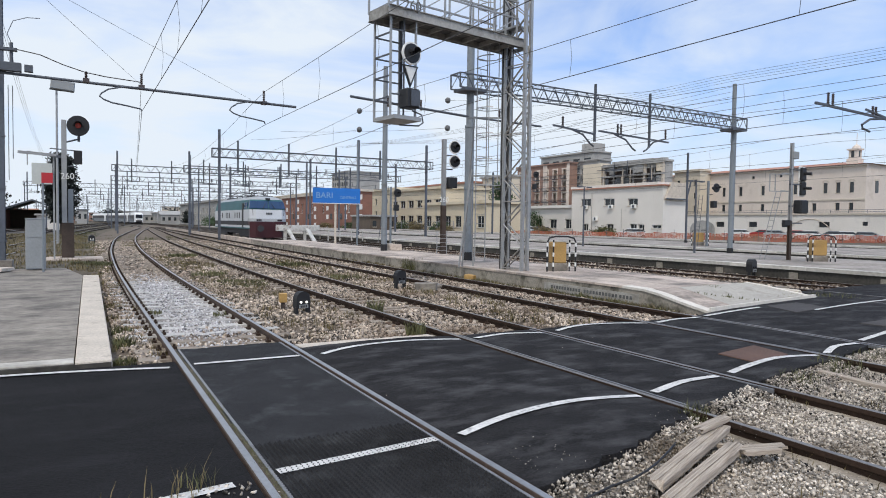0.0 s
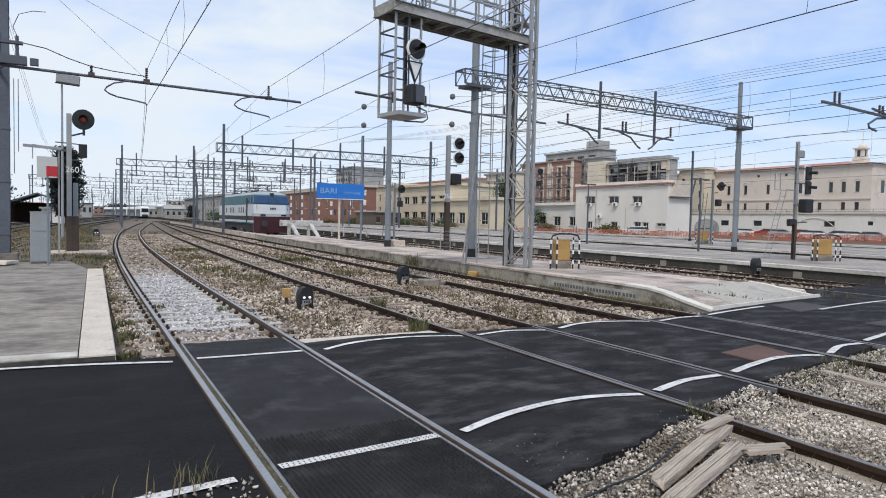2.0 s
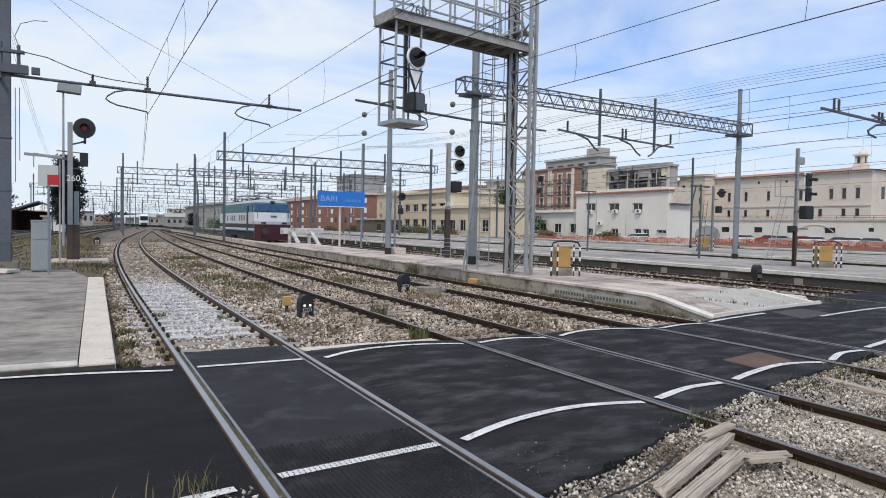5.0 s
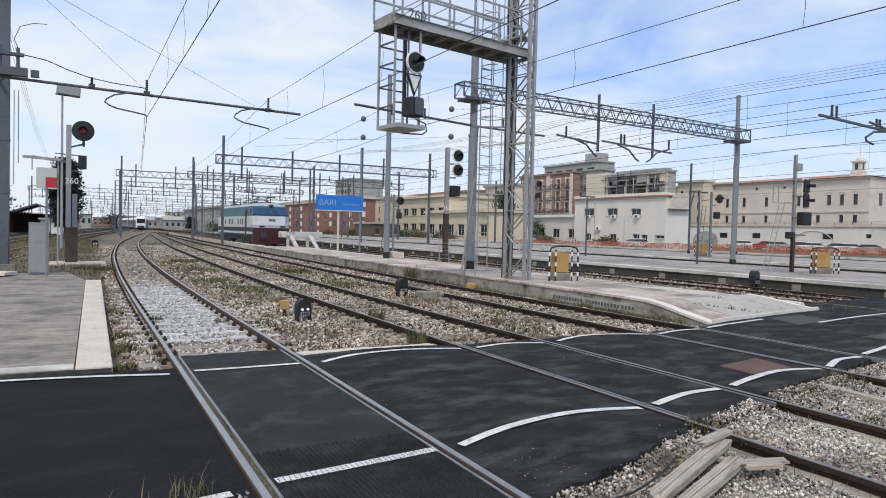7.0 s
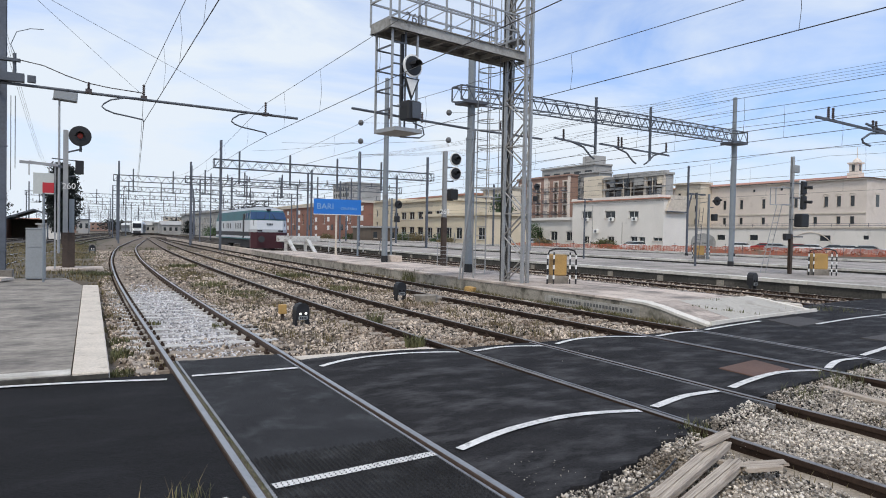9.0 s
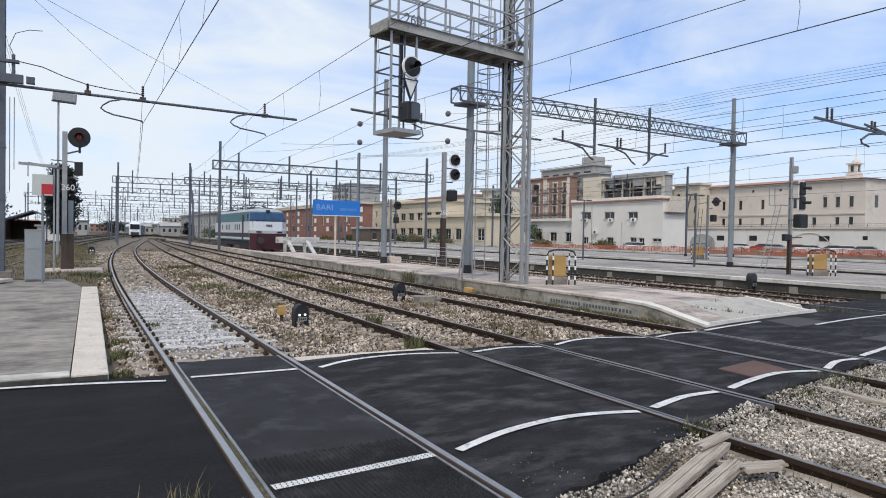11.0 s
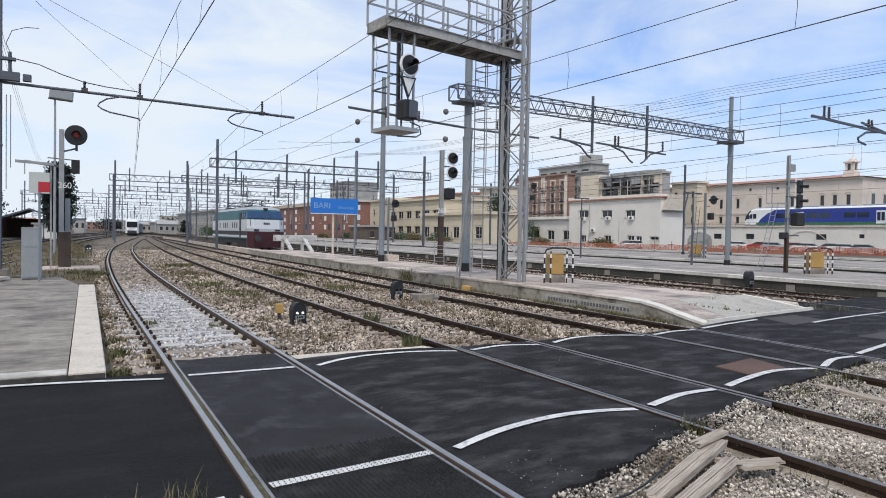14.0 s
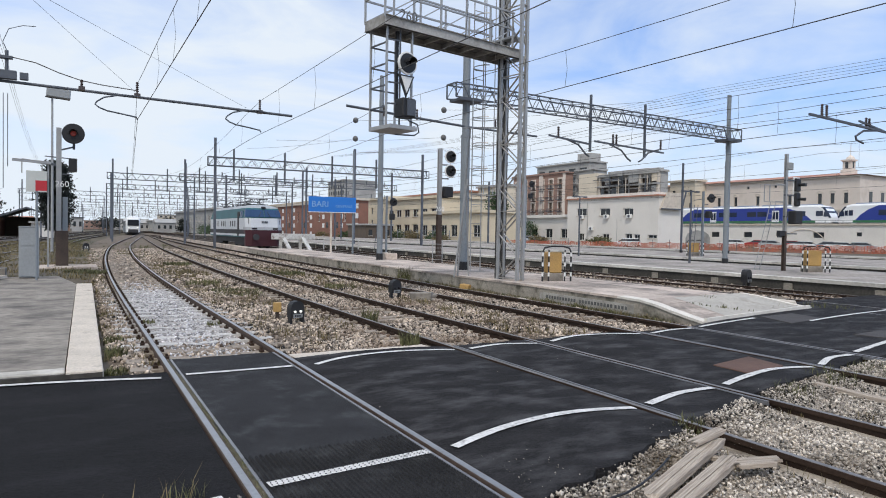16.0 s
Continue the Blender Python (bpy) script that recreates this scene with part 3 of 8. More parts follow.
def plain_platform(name, x0, x1, y0, y1, z, label, edge=True):
    p = thing(name, label, "platform", kind="structure")
    # the recess shade behind the piers comes from this wall's dark colour
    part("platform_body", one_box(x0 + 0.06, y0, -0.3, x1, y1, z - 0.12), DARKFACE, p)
    part("platform_top", one_box(x0 + 0.5, y0, z - 0.12, x1, y1, z), PLATTOP, p)
    pier = mesh_of("pier", one_box(0, 0, -0.28, 0.05, 0.30, z - 0.2), PLATFACE)
    y = y0
    me = mesh_of("edge_slab", one_box(0, 0, z - 0.115, 0.49, 2.97, z + 0.004), PALEEDGE)
    while y < min(y1, y0 + 110):
        ob = part("edge_slab", me, PALEEDGE, p)
        ob.location = (x0, y, 0)
        if y < y0 + 60:
            ob = part("pier", pier, PLATFACE, p)
            ob.location = (x0 + 0.012, y + 0.3, 0)
        y += 3.0
    return p


plain_platform("platform_2", 21.6, 29.7, 7.5, 150, 0.36, "wide platform of pale concrete slabs")
plain_platform("platform_3", 33.0, 45.0, 9, 170, 0.42, "further platform with a pale edge")
plain_platform("platform_4", 49.5, 52.5, 18, 170, 0.45, "narrow far platform with a pale edge")


def low_platform():
    p = thing("platform_5", "low grey concrete platform with a pale stone kerb", "platform", kind="structure")
    bm = B()
    prism(bm, [(-14, 8.96), (-0.08, 8.76), (0.08, 21.4), (-0.4, 24.8), (-14, 24.8)], -0.3, 0.06)
    part("concrete_slab", bm, CONCRETE, p)
    for y0, y1 in ((8.45, 11.6), (11.608, 16.2), (16.208, 21.35)):
        bm = B()
        prism(bm, [(-0.07 + 0.0123 * (y0 - 8.45), y0), (0.31 + 0.013 * (y0 - 8.45), y0), (0.31 + 0.013 * (y1 - 8.45), y1), (-0.07 + 0.0123 * (y1 - 8.45), y1)], -0.25, 0.074)
        part("kerb_stone", bm, KERB, p, bevel=0.012)
    bm = B()
    prism(bm, [(-14, 8.66), (-0.08, 8.50), (-0.08, 8.75), (-14, 8.95)], 0.02, 0.068)
    part("cement_strip", bm, PALEEDGE, p, "pale cement strip along the front edge", bevel=0.01)
    bm = B()
    prism(bm, [(-14, 8.64), (0.30, 8.44), (0.30, 8.449), (-0.08, 8.51), (-14, 8.71)], -0.25, 0.045)
    part("front_face", bm, DARKFACE, p, "dark front face")
    return p


low_platform()

# ---- overhead line ----
def lattice(bm, p, q, w, h, bay, r=0.022):
    """A boxed lattice girder from p to q: four chords and lacing."""
    p, q = Vector(p), Vector(q)
    d = (q - p)
    length = d.length
    d.normalize()
    s = d.cross(Vector((0, 0, 1))).normalized() * (w / 2) if abs(d.z) < 0.9 else Vector((1, 0, 0)) * (w / 2)
    u = Vector((0, 0, h / 2)) if abs(d.z) < 0.9 else Vector((0, 1, 0)) * (h / 2)
    n = max(1, round(length / bay))
    for a in (-1, 1):
        for b in (-1, 1):
            bar(bm, p + s * a + u * b, q + s * a + u * b, r * 2.2)
    for i in range(n):
        c0, c1 = p + d * length * i / n, p + d * length * (i + 1) / n
        mid = (c0 + c1) / 2
        for a in (-1, 1):
            bar(bm, c0 + s * a - u, mid + s * a + u, r)
            bar(bm, mid + s * a + u, c1 + s * a - u, r)
            bar(bm, c0 + u * a - s, c1 + u * a + s, r * 0.8)
    for c in (p, q):
        bar(bm, c - s - u, c - s + u, r * 2)
        bar(bm, c + s - u, c + s + u, r * 2)
        bar(bm, c - s + u, c + s + u, r * 2)


def hpost(bm, x, y, z0, z1, w):
    """An I-section post."""
    t, h = w * 0.16, w / 2
    pts = [(-h, -h), (h, -h), (h, -h + t), (t / 2, -h + t), (t / 2, h - t), (h, h - t), (h, h), (-h, h), (-h, h - t), (-t / 2, h - t), (-t / 2, -h + t), (-h, -h + t)]
    prism(bm, [(x + a, y + b) for a, b in pts], z0, z1)


def insulator(bm, x, y, z, h=0.45, r=0.055):
    prof = []
    for i in range(7):
        prof += [(r, z + h * i / 7), (r * 0.5, z + h * (i + 0.6) / 7)]
    lathe(bm, prof, pose(x, y, 0), 8)


def steady_arm(t, x, y, z, side, reach=1.25):
    """The bowed arm that holds a contact wire, below its bracket."""
    bm = B()
    pts = [(x + side * a, y, z + b) for a, b in ((0.18, 0.72), (-0.15, 0.74), (-0.55, 0.71), (-0.95, 0.60), (-1.14, 0.46), (-1.20, 0.36), (-1.08, 0.27), (-0.85, 0.19), (-0.4, 0.13), (-0.03, 0.07), (0, 0.0))]
    tube(bm, pts, 0.024)
    part("registration_arm", bm, STEELDARK, t)


def bracket_mast():
    t = thing("catenary_mast", "grey steel mast with a long tubular bracket over two tracks", "catenary mast", group="masts of the overhead line")
    bm = B()
    hpost(bm, -2.27, 25.6, -0.2, 9.6, 0.34)
    for z in (0.9, 2.6, 4.3):
        box(bm, -2.46, 25.41, z, -2.08, 25.79, z + 0.06)
    part("post", bm, FARSTEEL, t)
    for dx, z0_ in ((0.30, 2.9), (0.42, 3.6)):
        bm = B()
        rod(bm, (-2.27 + dx, 25.5, z0_), (-2.27 + dx, 25.5, 5.95), 0.012, 5)
        part("hanging_cable", bm, STEELDARK, t)
    part("foot", one_box(-2.5, 25.2, -0.2, -1.9, 26.0, 0.30), CONCRETE, t, "concrete footing")
    bm = B()
    rod(bm, (-2.2, 23.9, 6.05), (6.8, 23.2, 5.76), 0.045, 8)
    part("bracket_tube", bm, STEELDARK, t)
    bm = B()
    box(bm, -2.35, 23.7, 6.1, -1.5, 23.95, 6.35)
    box(bm, -2.3, 23.7, 6.7, -1.6, 23.9, 6.78)
    rod(bm, (-1.75, 23.8, 6.3), (-1.75, 23.8, 6.95), 0.05)
    rod(bm, (-2.2, 23.8, 6.3), (-2.2, 23.8, 7.0), 0.05)
    box(bm, -1.42, 23.7, 6.12, -1.2, 23.9, 6.32)
    rod(bm, (-2.4, 25.5, 6.2), (-2.1, 23.9, 6.05), 0.05)
    part("switch_gear", bm, STEELDARK, t)
    bm = B()
    tube(bm, [(-1.75, 23.8, 6.95), (-1.85, 23.8, 7.2), (-1.7, 23.8, 7.6), (-1.35, 23.8, 7.75), (-1.0, 23.8, 7.78)], 0.012, 5)
    part("arcing_horn", bm, STEELDARK, t)
    bm = B()
    pts = [(-1.6, 23.6, 6.72), (-1.0, 23.5, 6.62), (-0.4, 23.4, 6.38), (0.2, 23.3, 6.2), (0.8, 23.25, 6.12), (1.75, 23.2, 6.06)]
    tube(bm, pts, 0.016, 5)
    part("jumper_cable", bm, WIRE, t)
    for x, z in ((0.22, 5.95), (1.78, 5.92), (5.68, 5.80)):
        bm = B()
        insulator(bm, x, 23.3, z, 0.30 if x < 1 else 0.46, 0.05)
        box(bm, x - 0.09, 23.2, z - 0.05, x + 0.09, 23.4, z + 0.06)
        part("insulator", bm, INSUL, t)
    steady_arm(t, 1.78, 23.2, 5.14, 1)
    steady_arm(t, 5.70, 23.2, 5.08, 1)
    return t


bracket_mast()


def portal_near():
    """The lattice portal over the tracks between the first two platforms."""
    t = thing("catenary_portal", "grey lattice portal on two round steel masts", "catenary portal", group="portals of the overhead line")
    for x, y, z1, r in ((12.9, 21.3, 8.65, 0.17), (29.35, 22.4, 9.0, 0.125)):
        bm = B()
        rod(bm, (x, y, 0.3), (x, y, z1 * 0.62), r, 14)
        rod(bm, (x, y, z1 * 0.62), (x, y, z1), r * 0.82, 14)
        for z in (3.0, 5.3):
            rod(bm, (x, y, z), (x, y, z + 0.08), r * 1.12, 14)
        part("mast", bm, STEELGREY, t)
        bm = B()
        rod(bm, (x, y, 0.28), (x, y, 0.62), r * 1.25, 14)
        part("mast_foot", bm, BLACK, t, "black mast base")
    bm = B()
    lattice(bm, (12.25, 21.3, 6.98), (29.95, 22.4, 6.98), 0.62, 0.52, 0.62, 0.022)
    part("girder", bm, STEELDARK, t)
    bm = B()
    box(bm, 12.4, 20.9, 6.62, 13.4, 21.7, 6.70)
    part("girder_clamp", bm, STEELDARK, t)
    part("girder_clamp", one_box(28.8, 22.0, 6.60, 29.9, 22.8, 6.70), STEELDARK, t)
    for x, xa, xb in ((19.45, 17.2, 19.45), (22.95, 19.9, 24.2)):
        y = 21.3 + (x - 12.9) * 0.067
        bm = B()
        bar(bm, (x, y, 5.3), (x, y, 7.75), 0.085)
        part("drop_post", bm, STEELDARK, t)
        bm = B()
        bar(bm, (xa, y, 5.82), (xb, y, 5.62), 0.07)
        part("bracket_tube", bm, STEELDARK, t)
        for xi in ((xa + 0.5,) if xb == x else (xa + 1.1, xa + 1.3, xb - 0.2)):
            bm = B()
            insulator(bm, xi, y, 5.75, 0.5, 0.06)
            part("insulator", bm, INSUL, t)
        for s, xc in ((1, xa + 0.9), (-1, xb - 0.3)) if xb != x else ((1, xa + 0.9),):
            bm = B()
            tube(bm, [(xc, y, 5.75), (xc + s * 0.7, y, 5.55), (xc + s * 1.1, y, 5.2), (xc + s * 1.3, y, 5.1)], 0.04)
            part("registration_arm", bm, STEELDARK, t)
    bm = B()
    rod(bm, (8.1, 21.25, 5.97), (12.9, 21.25, 5.70), 0.045, 8)
    rod(bm, (12.9, 21.25, 5.70), (16.2, 21.25, 5.62), 0.04, 8)
    part("bracket_tube", bm, STEELDARK, t)
    for x in (9.5, 10.8, 14.2, 15.6):
        bm = B()
        insulator(bm, x, 21.25, 5.75, 0.4, 0.05)
        part("insulator", bm, INSUL, t)
    return t


portal_near()


def far_portal(xs, y, z, h=0.75, thin=0.16, top=1.7, group="portals of the overhead line"):
    t = thing("catenary_portal", "slim grey lattice portal spanning several tracks", "catenary portal", group=group)
    for x in xs:
        bm = B()
        hpost(bm, x, y, -0.2, z + h / 2 + top, thin * 1.25)
        part("mast", bm, FARSTEEL, t)
    bm = B()
    lattice(bm, (xs[0] - 0.6, y, z), (xs[-1] + 0.6, y, z), 0.6, h, 1.1, 0.03)
    part("girder", bm, STEELDARK, t)
    x = xs[0] + 1.6
    while x < xs[-1] - 1:
        bm = B()
        bar(bm, (x, y, z - 1.7), (x, y, z + 1.2), 0.14)
        part("drop_post", bm, STEELDARK, t)
        bm = B()
        bar(bm, (x - 1.3, y, z - 1.45), (x + 1.3, y, z - 1.6), 0.06)
        insulator(bm, x - 1.0, y, z - 1.4, 0.5, 0.07)
        insulator(bm, x + 0.9, y, z - 1.5, 0.5, 0.07)
        part("bracket", bm, STEELDARK, t)
        x += 4.6
    return t


far_portal([10.9, 24.0, 31.5], 60.5, 7.6)
far_portal([11.4, 26.0, 38.0], 82.0, 7.6)
far_portal([4.2, 12.6, 28.0], 90.0, 7.9)
far_portal([5.0, 17.0, 33.0], 112.0, 7.8)
far_portal([-8.0, 5.5, 20.0, 40.0], 140.0, 7.8)
far_portal([-6.0, 10.0, 26.0, 44.0], 180.0, 7.8)
far_portal([-4.0, 14.0, 34.0, 52.0], 225.0, 7.8)
far_portal([0.0, 20.0, 45.0], 280.0, 7.8)
far_portal([-16.0, 4.0, 24.0, 50.0], 340.0, 7.8)
far_portal([-20.0, 10.0, 30.0, 60.0], 410.0, 7.8)


def plain_mast(x, y, z0, z1, w, label, material, arm=None, round_=False):
    t = thing("catenary_mast", label, "catenary mast", group="masts of the overhead line")
    bm = B()
    if round_:
        rod(bm, (x, y, z0), (x, y, z1), w * 0.55, 12, w * 0.4)
    else:
        hpost(bm, x, y, z0, z1, w)
    part("post", bm, material, t)
    bm = B()
    if round_:
        rod(bm, (x, y, z0 - 0.05), (x, y, z0 + 0.32), w * 0.62, 12)
    else:
        box(bm, x - w * 0.7, y - w * 0.7, z0 - 0.05, x + w * 0.7, y + w * 0.7, z0 + 0.3)
    part("foot", bm, BLACK, t, "black mast base")
    if arm:
        bm = B()
        bar(bm, (x, y, arm[1]), (x + arm[0], y, arm[1] - 0.12), 0.07)
        bar(bm, (x, y, arm[1] + 0.9), (x + arm[0] * 0.7, y, arm[1]), 0.03)
        insulator(bm, x + arm[0] * 0.8, y, arm[1] - 0.05, 0.5, 0.06)
        insulator(bm, x + arm[0] * 0.7, y, arm[1] - 0.05, 0.5, 0.06)
        part("bracket", bm, STEELDARK, t)
    return t


plain_mast(13.15, 29.7, 0.3, 9.3, 0.27, "round grey mast on the island platform", STEELGREY, None, True)
plain_mast(42.0, 36.1, 0.3, 7.5, 0.12, "slim grey mast on a far platform", FARSTEEL)
plain_mast(47.4, 36.12, 0.3, 9.5, 0.3, "grey mast with a bracket and paired insulators", STEELGREY)
for x, y, h in ((30.6, 84, 8.6), (46, 70, 8.2), (36, 96, 8.5), (20, 120, 8.5), (14.5, 74, 7.5), (-4, 110, 8.5), (-9, 150, 8.5), (6, 165, 8.5), (2.5, 230, 8.5), (9, 260, 8.5), (-12, 95, 8.0)):
    plain_mast(x, y, -0.1, h, 0.18, "slim grey mast in the yard", FARSTEEL, (2.4, h - 2.0))


def wires(name_label, pts_contact, pts_mess, droppers, r=0.0072):
    t = thing("overhead_wire", name_label, "overhead wire", group="overhead wires")
    bm = B()
    tube(bm, pts_contact, r * 1.25, 5)
    part("contact_wire", bm, WIRE, t)
    bm = B()
    tube(bm, pts_mess, r, 5)
    part("messenger_wire", bm, WIRE, t)

    def along(pts, y):
        for a, b in zip(pts, pts[1:]):
            if min(a[1], b[1]) <= y <= max(a[1], b[1]):
                return Vector(a).lerp(Vector(b), (y - a[1]) / (b[1] - a[1]))
        return None
    for y in droppers:
        a, b = along(pts_contact, y), along(pts_mess, y)
        if a and b:
            bm = B()
            tube(bm, [a, a.lerp(b, 0.5) + Vector((0.05, 0, 0)), b], r * 0.6, 4)
            part("dropper", bm, WIRE, t)
    return t


def sag(x0, y0, x1, y1, z0, dip, n=12, z1=None):
    z1 = z0 if z1 is None else z1
    return [(x0 + (x1 - x0) * i / n, y0 + (y1 - y0) * i / n, z0 + (z1 - z0) * i / n - dip * 4 * (i / n) * (1 - i / n)) for i in range(n + 1)]


wires("contact and messenger wire over the curved track", sag(1.78, -30, 1.78, 23.2, 5.14, 0.02) + sag(1.78, 23.2, 4.2, 60.5, 5.14, 0.02)[1:] + sag(4.2, 60.5, 8.5, 112, 5.14, 0)[1:] + sag(8.5, 112, 12, 180, 5.14, 0)[1:],
      sag(1.78, -30, 1.78, 23.2, 6.28, 0.15) + sag(1.78, 23.2, 4.2, 60.5, 6.28, 0.6)[1:] + sag(4.2, 60.5, 8.5, 112, 6.4, 0.6)[1:] + sag(8.5, 112, 12, 180, 6.4, 0.6)[1:], [11.6, 14.6, 17.6, 27, 33, 39, 45, 51])
wires("contact and messenger wire over the second track", sag(5.73, -30, 5.70, 23.2, 4.69, 0.0, z1=5.04) + sag(5.70, 23.2, 7.2, 60.5, 5.08, 0.02)[1:] + sag(7.2, 60.5, 9.2, 112, 5.1, 0)[1:],
      sag(5.73, -30, 5.70, 23.2, 6.2, 0.14) + sag(5.70, 23.2, 7.2, 60.5, 6.3, 0.6)[1:] + sag(7.2, 60.5, 9.2, 112, 6.4, 0.6)[1:], [9.5, 13.4, 17.4, 21, 27, 33, 40, 47])
wires("contact and messenger wire over the platform siding", sag(9.6, -30, 9.5, 21.25, 4.47, 0.0, z1=5.11) + sag(9.5, 21.25, 9.6, 60.5, 5.0, 0.02)[1:],
      sag(9.6, -30, 9.5, 21.25, 5.1, 0.25, z1=6.15) + sag(9.5, 21.25, 9.6, 60.5, 6.1, 0.5)[1:], [6.2, 11.5, 15.2, 18.5, 27, 34, 42])
for x0, z in ((18.1, 5.1), (20.1, 5.1), (23.4, 5.1), (33.2, 5.2), (36.9, 5.2), (47, 5.3)):
    wires("thin wires over the platform tracks", sag(x0, -25, x0, 22, z, 0.02) + sag(x0, 22, x0 + 0.6, 60.5, z, 0.02)[1:] + sag(x0 + 0.6, 60.5, x0 + 2, 112, z, 0.0)[1:] + sag(x0 + 2, 112, x0 + 4, 225, z, 0.0)[1:],
          sag(x0, -25, x0, 22, z + 1.35, 0.5) + sag(x0, 22, x0 + 0.6, 60.5, z + 1.35, 0.6)[1:] + sag(x0 + 0.6, 60.5, x0 + 2, 112, z + 1.35, 0.6)[1:] + sag(x0 + 2, 112, x0 + 4, 225, z + 1.3, 0.6)[1:], [-2, 4, 9, 13.5, 18, 27, 33, 40, 47, 54], 0.008)


def feeder(label, spans, r=0.0065):
    t = thing("feeder_wire", label, "overhead wire", group="overhead wires")
    for s in spans:
        bm = B()
        tube(bm, s, r, 5)
        part("wire", bm, WIRE, t)


feeder("single thin wire over the platform track", [sag(16.3, -25, 16.3, 22, 5.1, 0.05)])
feeder("thin stay wire from the bracket to a mast", [sag(1.72, 23.2, -3.6, 4.4, 6.01, 0.04), sag(5.21, 23.2, -6.0, 5.0, 5.87, 0.04)], 0.004)
feeder("bundle of feeder wires on mast tops", [sag(26.6 + 0.5 * i, 21.5, 31.8 + 0.9 * i, -20, 8.85, 0.1) for i in range(4)] + [sag(26.6 + 0.5 * i, 21.5, 21.7 + 0.3 * i, 60.5, 8.85, 0.35) for i in range(4)] + [sag(29.4, 22.4, 24.0, 60.5, 8.9 - 0.25 * i, 0.8, z1=9.4) for i in range(4)])
feeder("thin feeder wires beside the low platform", [sag(-2.4, 25.6, -3.5, 90, 9.3 - 0.35 * i, 0.7) for i in range(3)] + [sag(-2.4, 25.6, -4.2, -20, 9.3 - 0.3 * i, 0.4) for i in range(3)])


def side_bracket():
    """A mast on the second platform whose bracket reaches over the track."""
    t = thing("catenary_mast", "grey mast with a dark bracket and paired insulators", "catenary mast", group="masts of the overhead line")
    bm = B()
    hpost(bm, 28.0, 13.2, 0.3, 8.5, 0.24)
    part("post", bm, STEELGREY, t)
    bm = B()
    bar(bm, (21.35, 13.2, 5.86), (28.0, 13.2, 5.60), 0.075)
    part("bracket_tube", bm, STEELDARK, t)
    for x in (22.05, 22.32, 24.75, 24.95):
        bm = B()
        insulator(bm, x, 13.2, 5.80 - 0.035 * (x - 22), 0.5 if x < 24 else 0.4, 0.055)
        part("insulator", bm, INSUL, t)
    bm = B()
    bar(bm, (24.3, 13.2, 5.92), (26.2, 13.2, 5.66), 0.06)
    tube(bm, [(25.4, 13.2, 5.68), (24.6, 13.2, 5.60), (24.1, 13.2, 5.36), (24.15, 13.2, 5.24), (24.6, 13.2, 5.16)], 0.04)
    part("registration_arm", bm, STEELDARK, t)


side_bracket()


# ---- signals ----
def disc_head(t, x, y, z, r, ring=None, lit=None):
    """A round signal target facing the camera's side."""
    m = pose(x, y, z, 90, 0, 0)
    bm = B()
    lathe(bm, [(r * 0.96, -0.02), (r, 0.0), (r, 0.03), (r * 0.97, 0.05)], m, 28)
    d = part("target", bm, WHITE if ring else BLACK, t)
    bm = B()
    k = 0.84 if ring else 0.95
    lathe(bm, [(r * k, 0.045), (r * k, 0.062), (r * 0.55, 0.066)], m, 28)
    part("face", bm, BLACK, d, "matt black face")
    bm = B()
    lathe(bm, [(r * 0.26, 0.05), (r * 0.26, 0.085), (r * 0.15, 0.10)], m, 18)
    part("lens", bm, lit or LENSDARK, d)
    bm = B()
    arc = [math.pi * i / 12 for i in range(13)]
    shell = [[bm.verts.new((x + r * k * math.cos(a), y - dy, z + r * k * math.sin(a))) for a in arc] for k, dy in ((0.40, 0.06), (0.38, 0.30), (0.41, 0.30), (0.43, 0.06))]
    for u, v in zip(shell, shell[1:] + shell[:1]):
        for i in range(12):
            bm.faces.new((u[i], u[i + 1], v[i + 1], v[i]))
    for i in (0, 12):
        bm.faces.new([u[i] for u in shell])
    part("hood", bm, BLACK, d)
    bm = B()
    rod(bm, (x, y + 0.02, z), (x, y + 0.28, z), r * 0.45, 14, r * 0.3)
    part("lamp_case", bm, BLACK, d)


def plate_number(t, text, x, y, z, size):
    n = writing("number_plate", text, size, pose(x, y, z, 90, 0, 0), WHITE, t)
    return n


RED_LAMP = glow("red signal lamp", (0.16, 0.02, 0.015), 0.3)
WHITE_LAMP = glow("white signal lamp", (1.0, 0.97, 0.9), 0.55)


def ladder(bm, p, q, w, n, r=0.015):
    p, q = Vector(p), Vector(q)
    s = Vector((w / 2, 0, 0))
    rod(bm, p - s, q - s, r), rod(bm, p + s, q + s, r)
    for i in range(1, n):
        c = p.lerp(q, i / n)
        rod(bm, c - s, c + s, r * 0.7, 4)


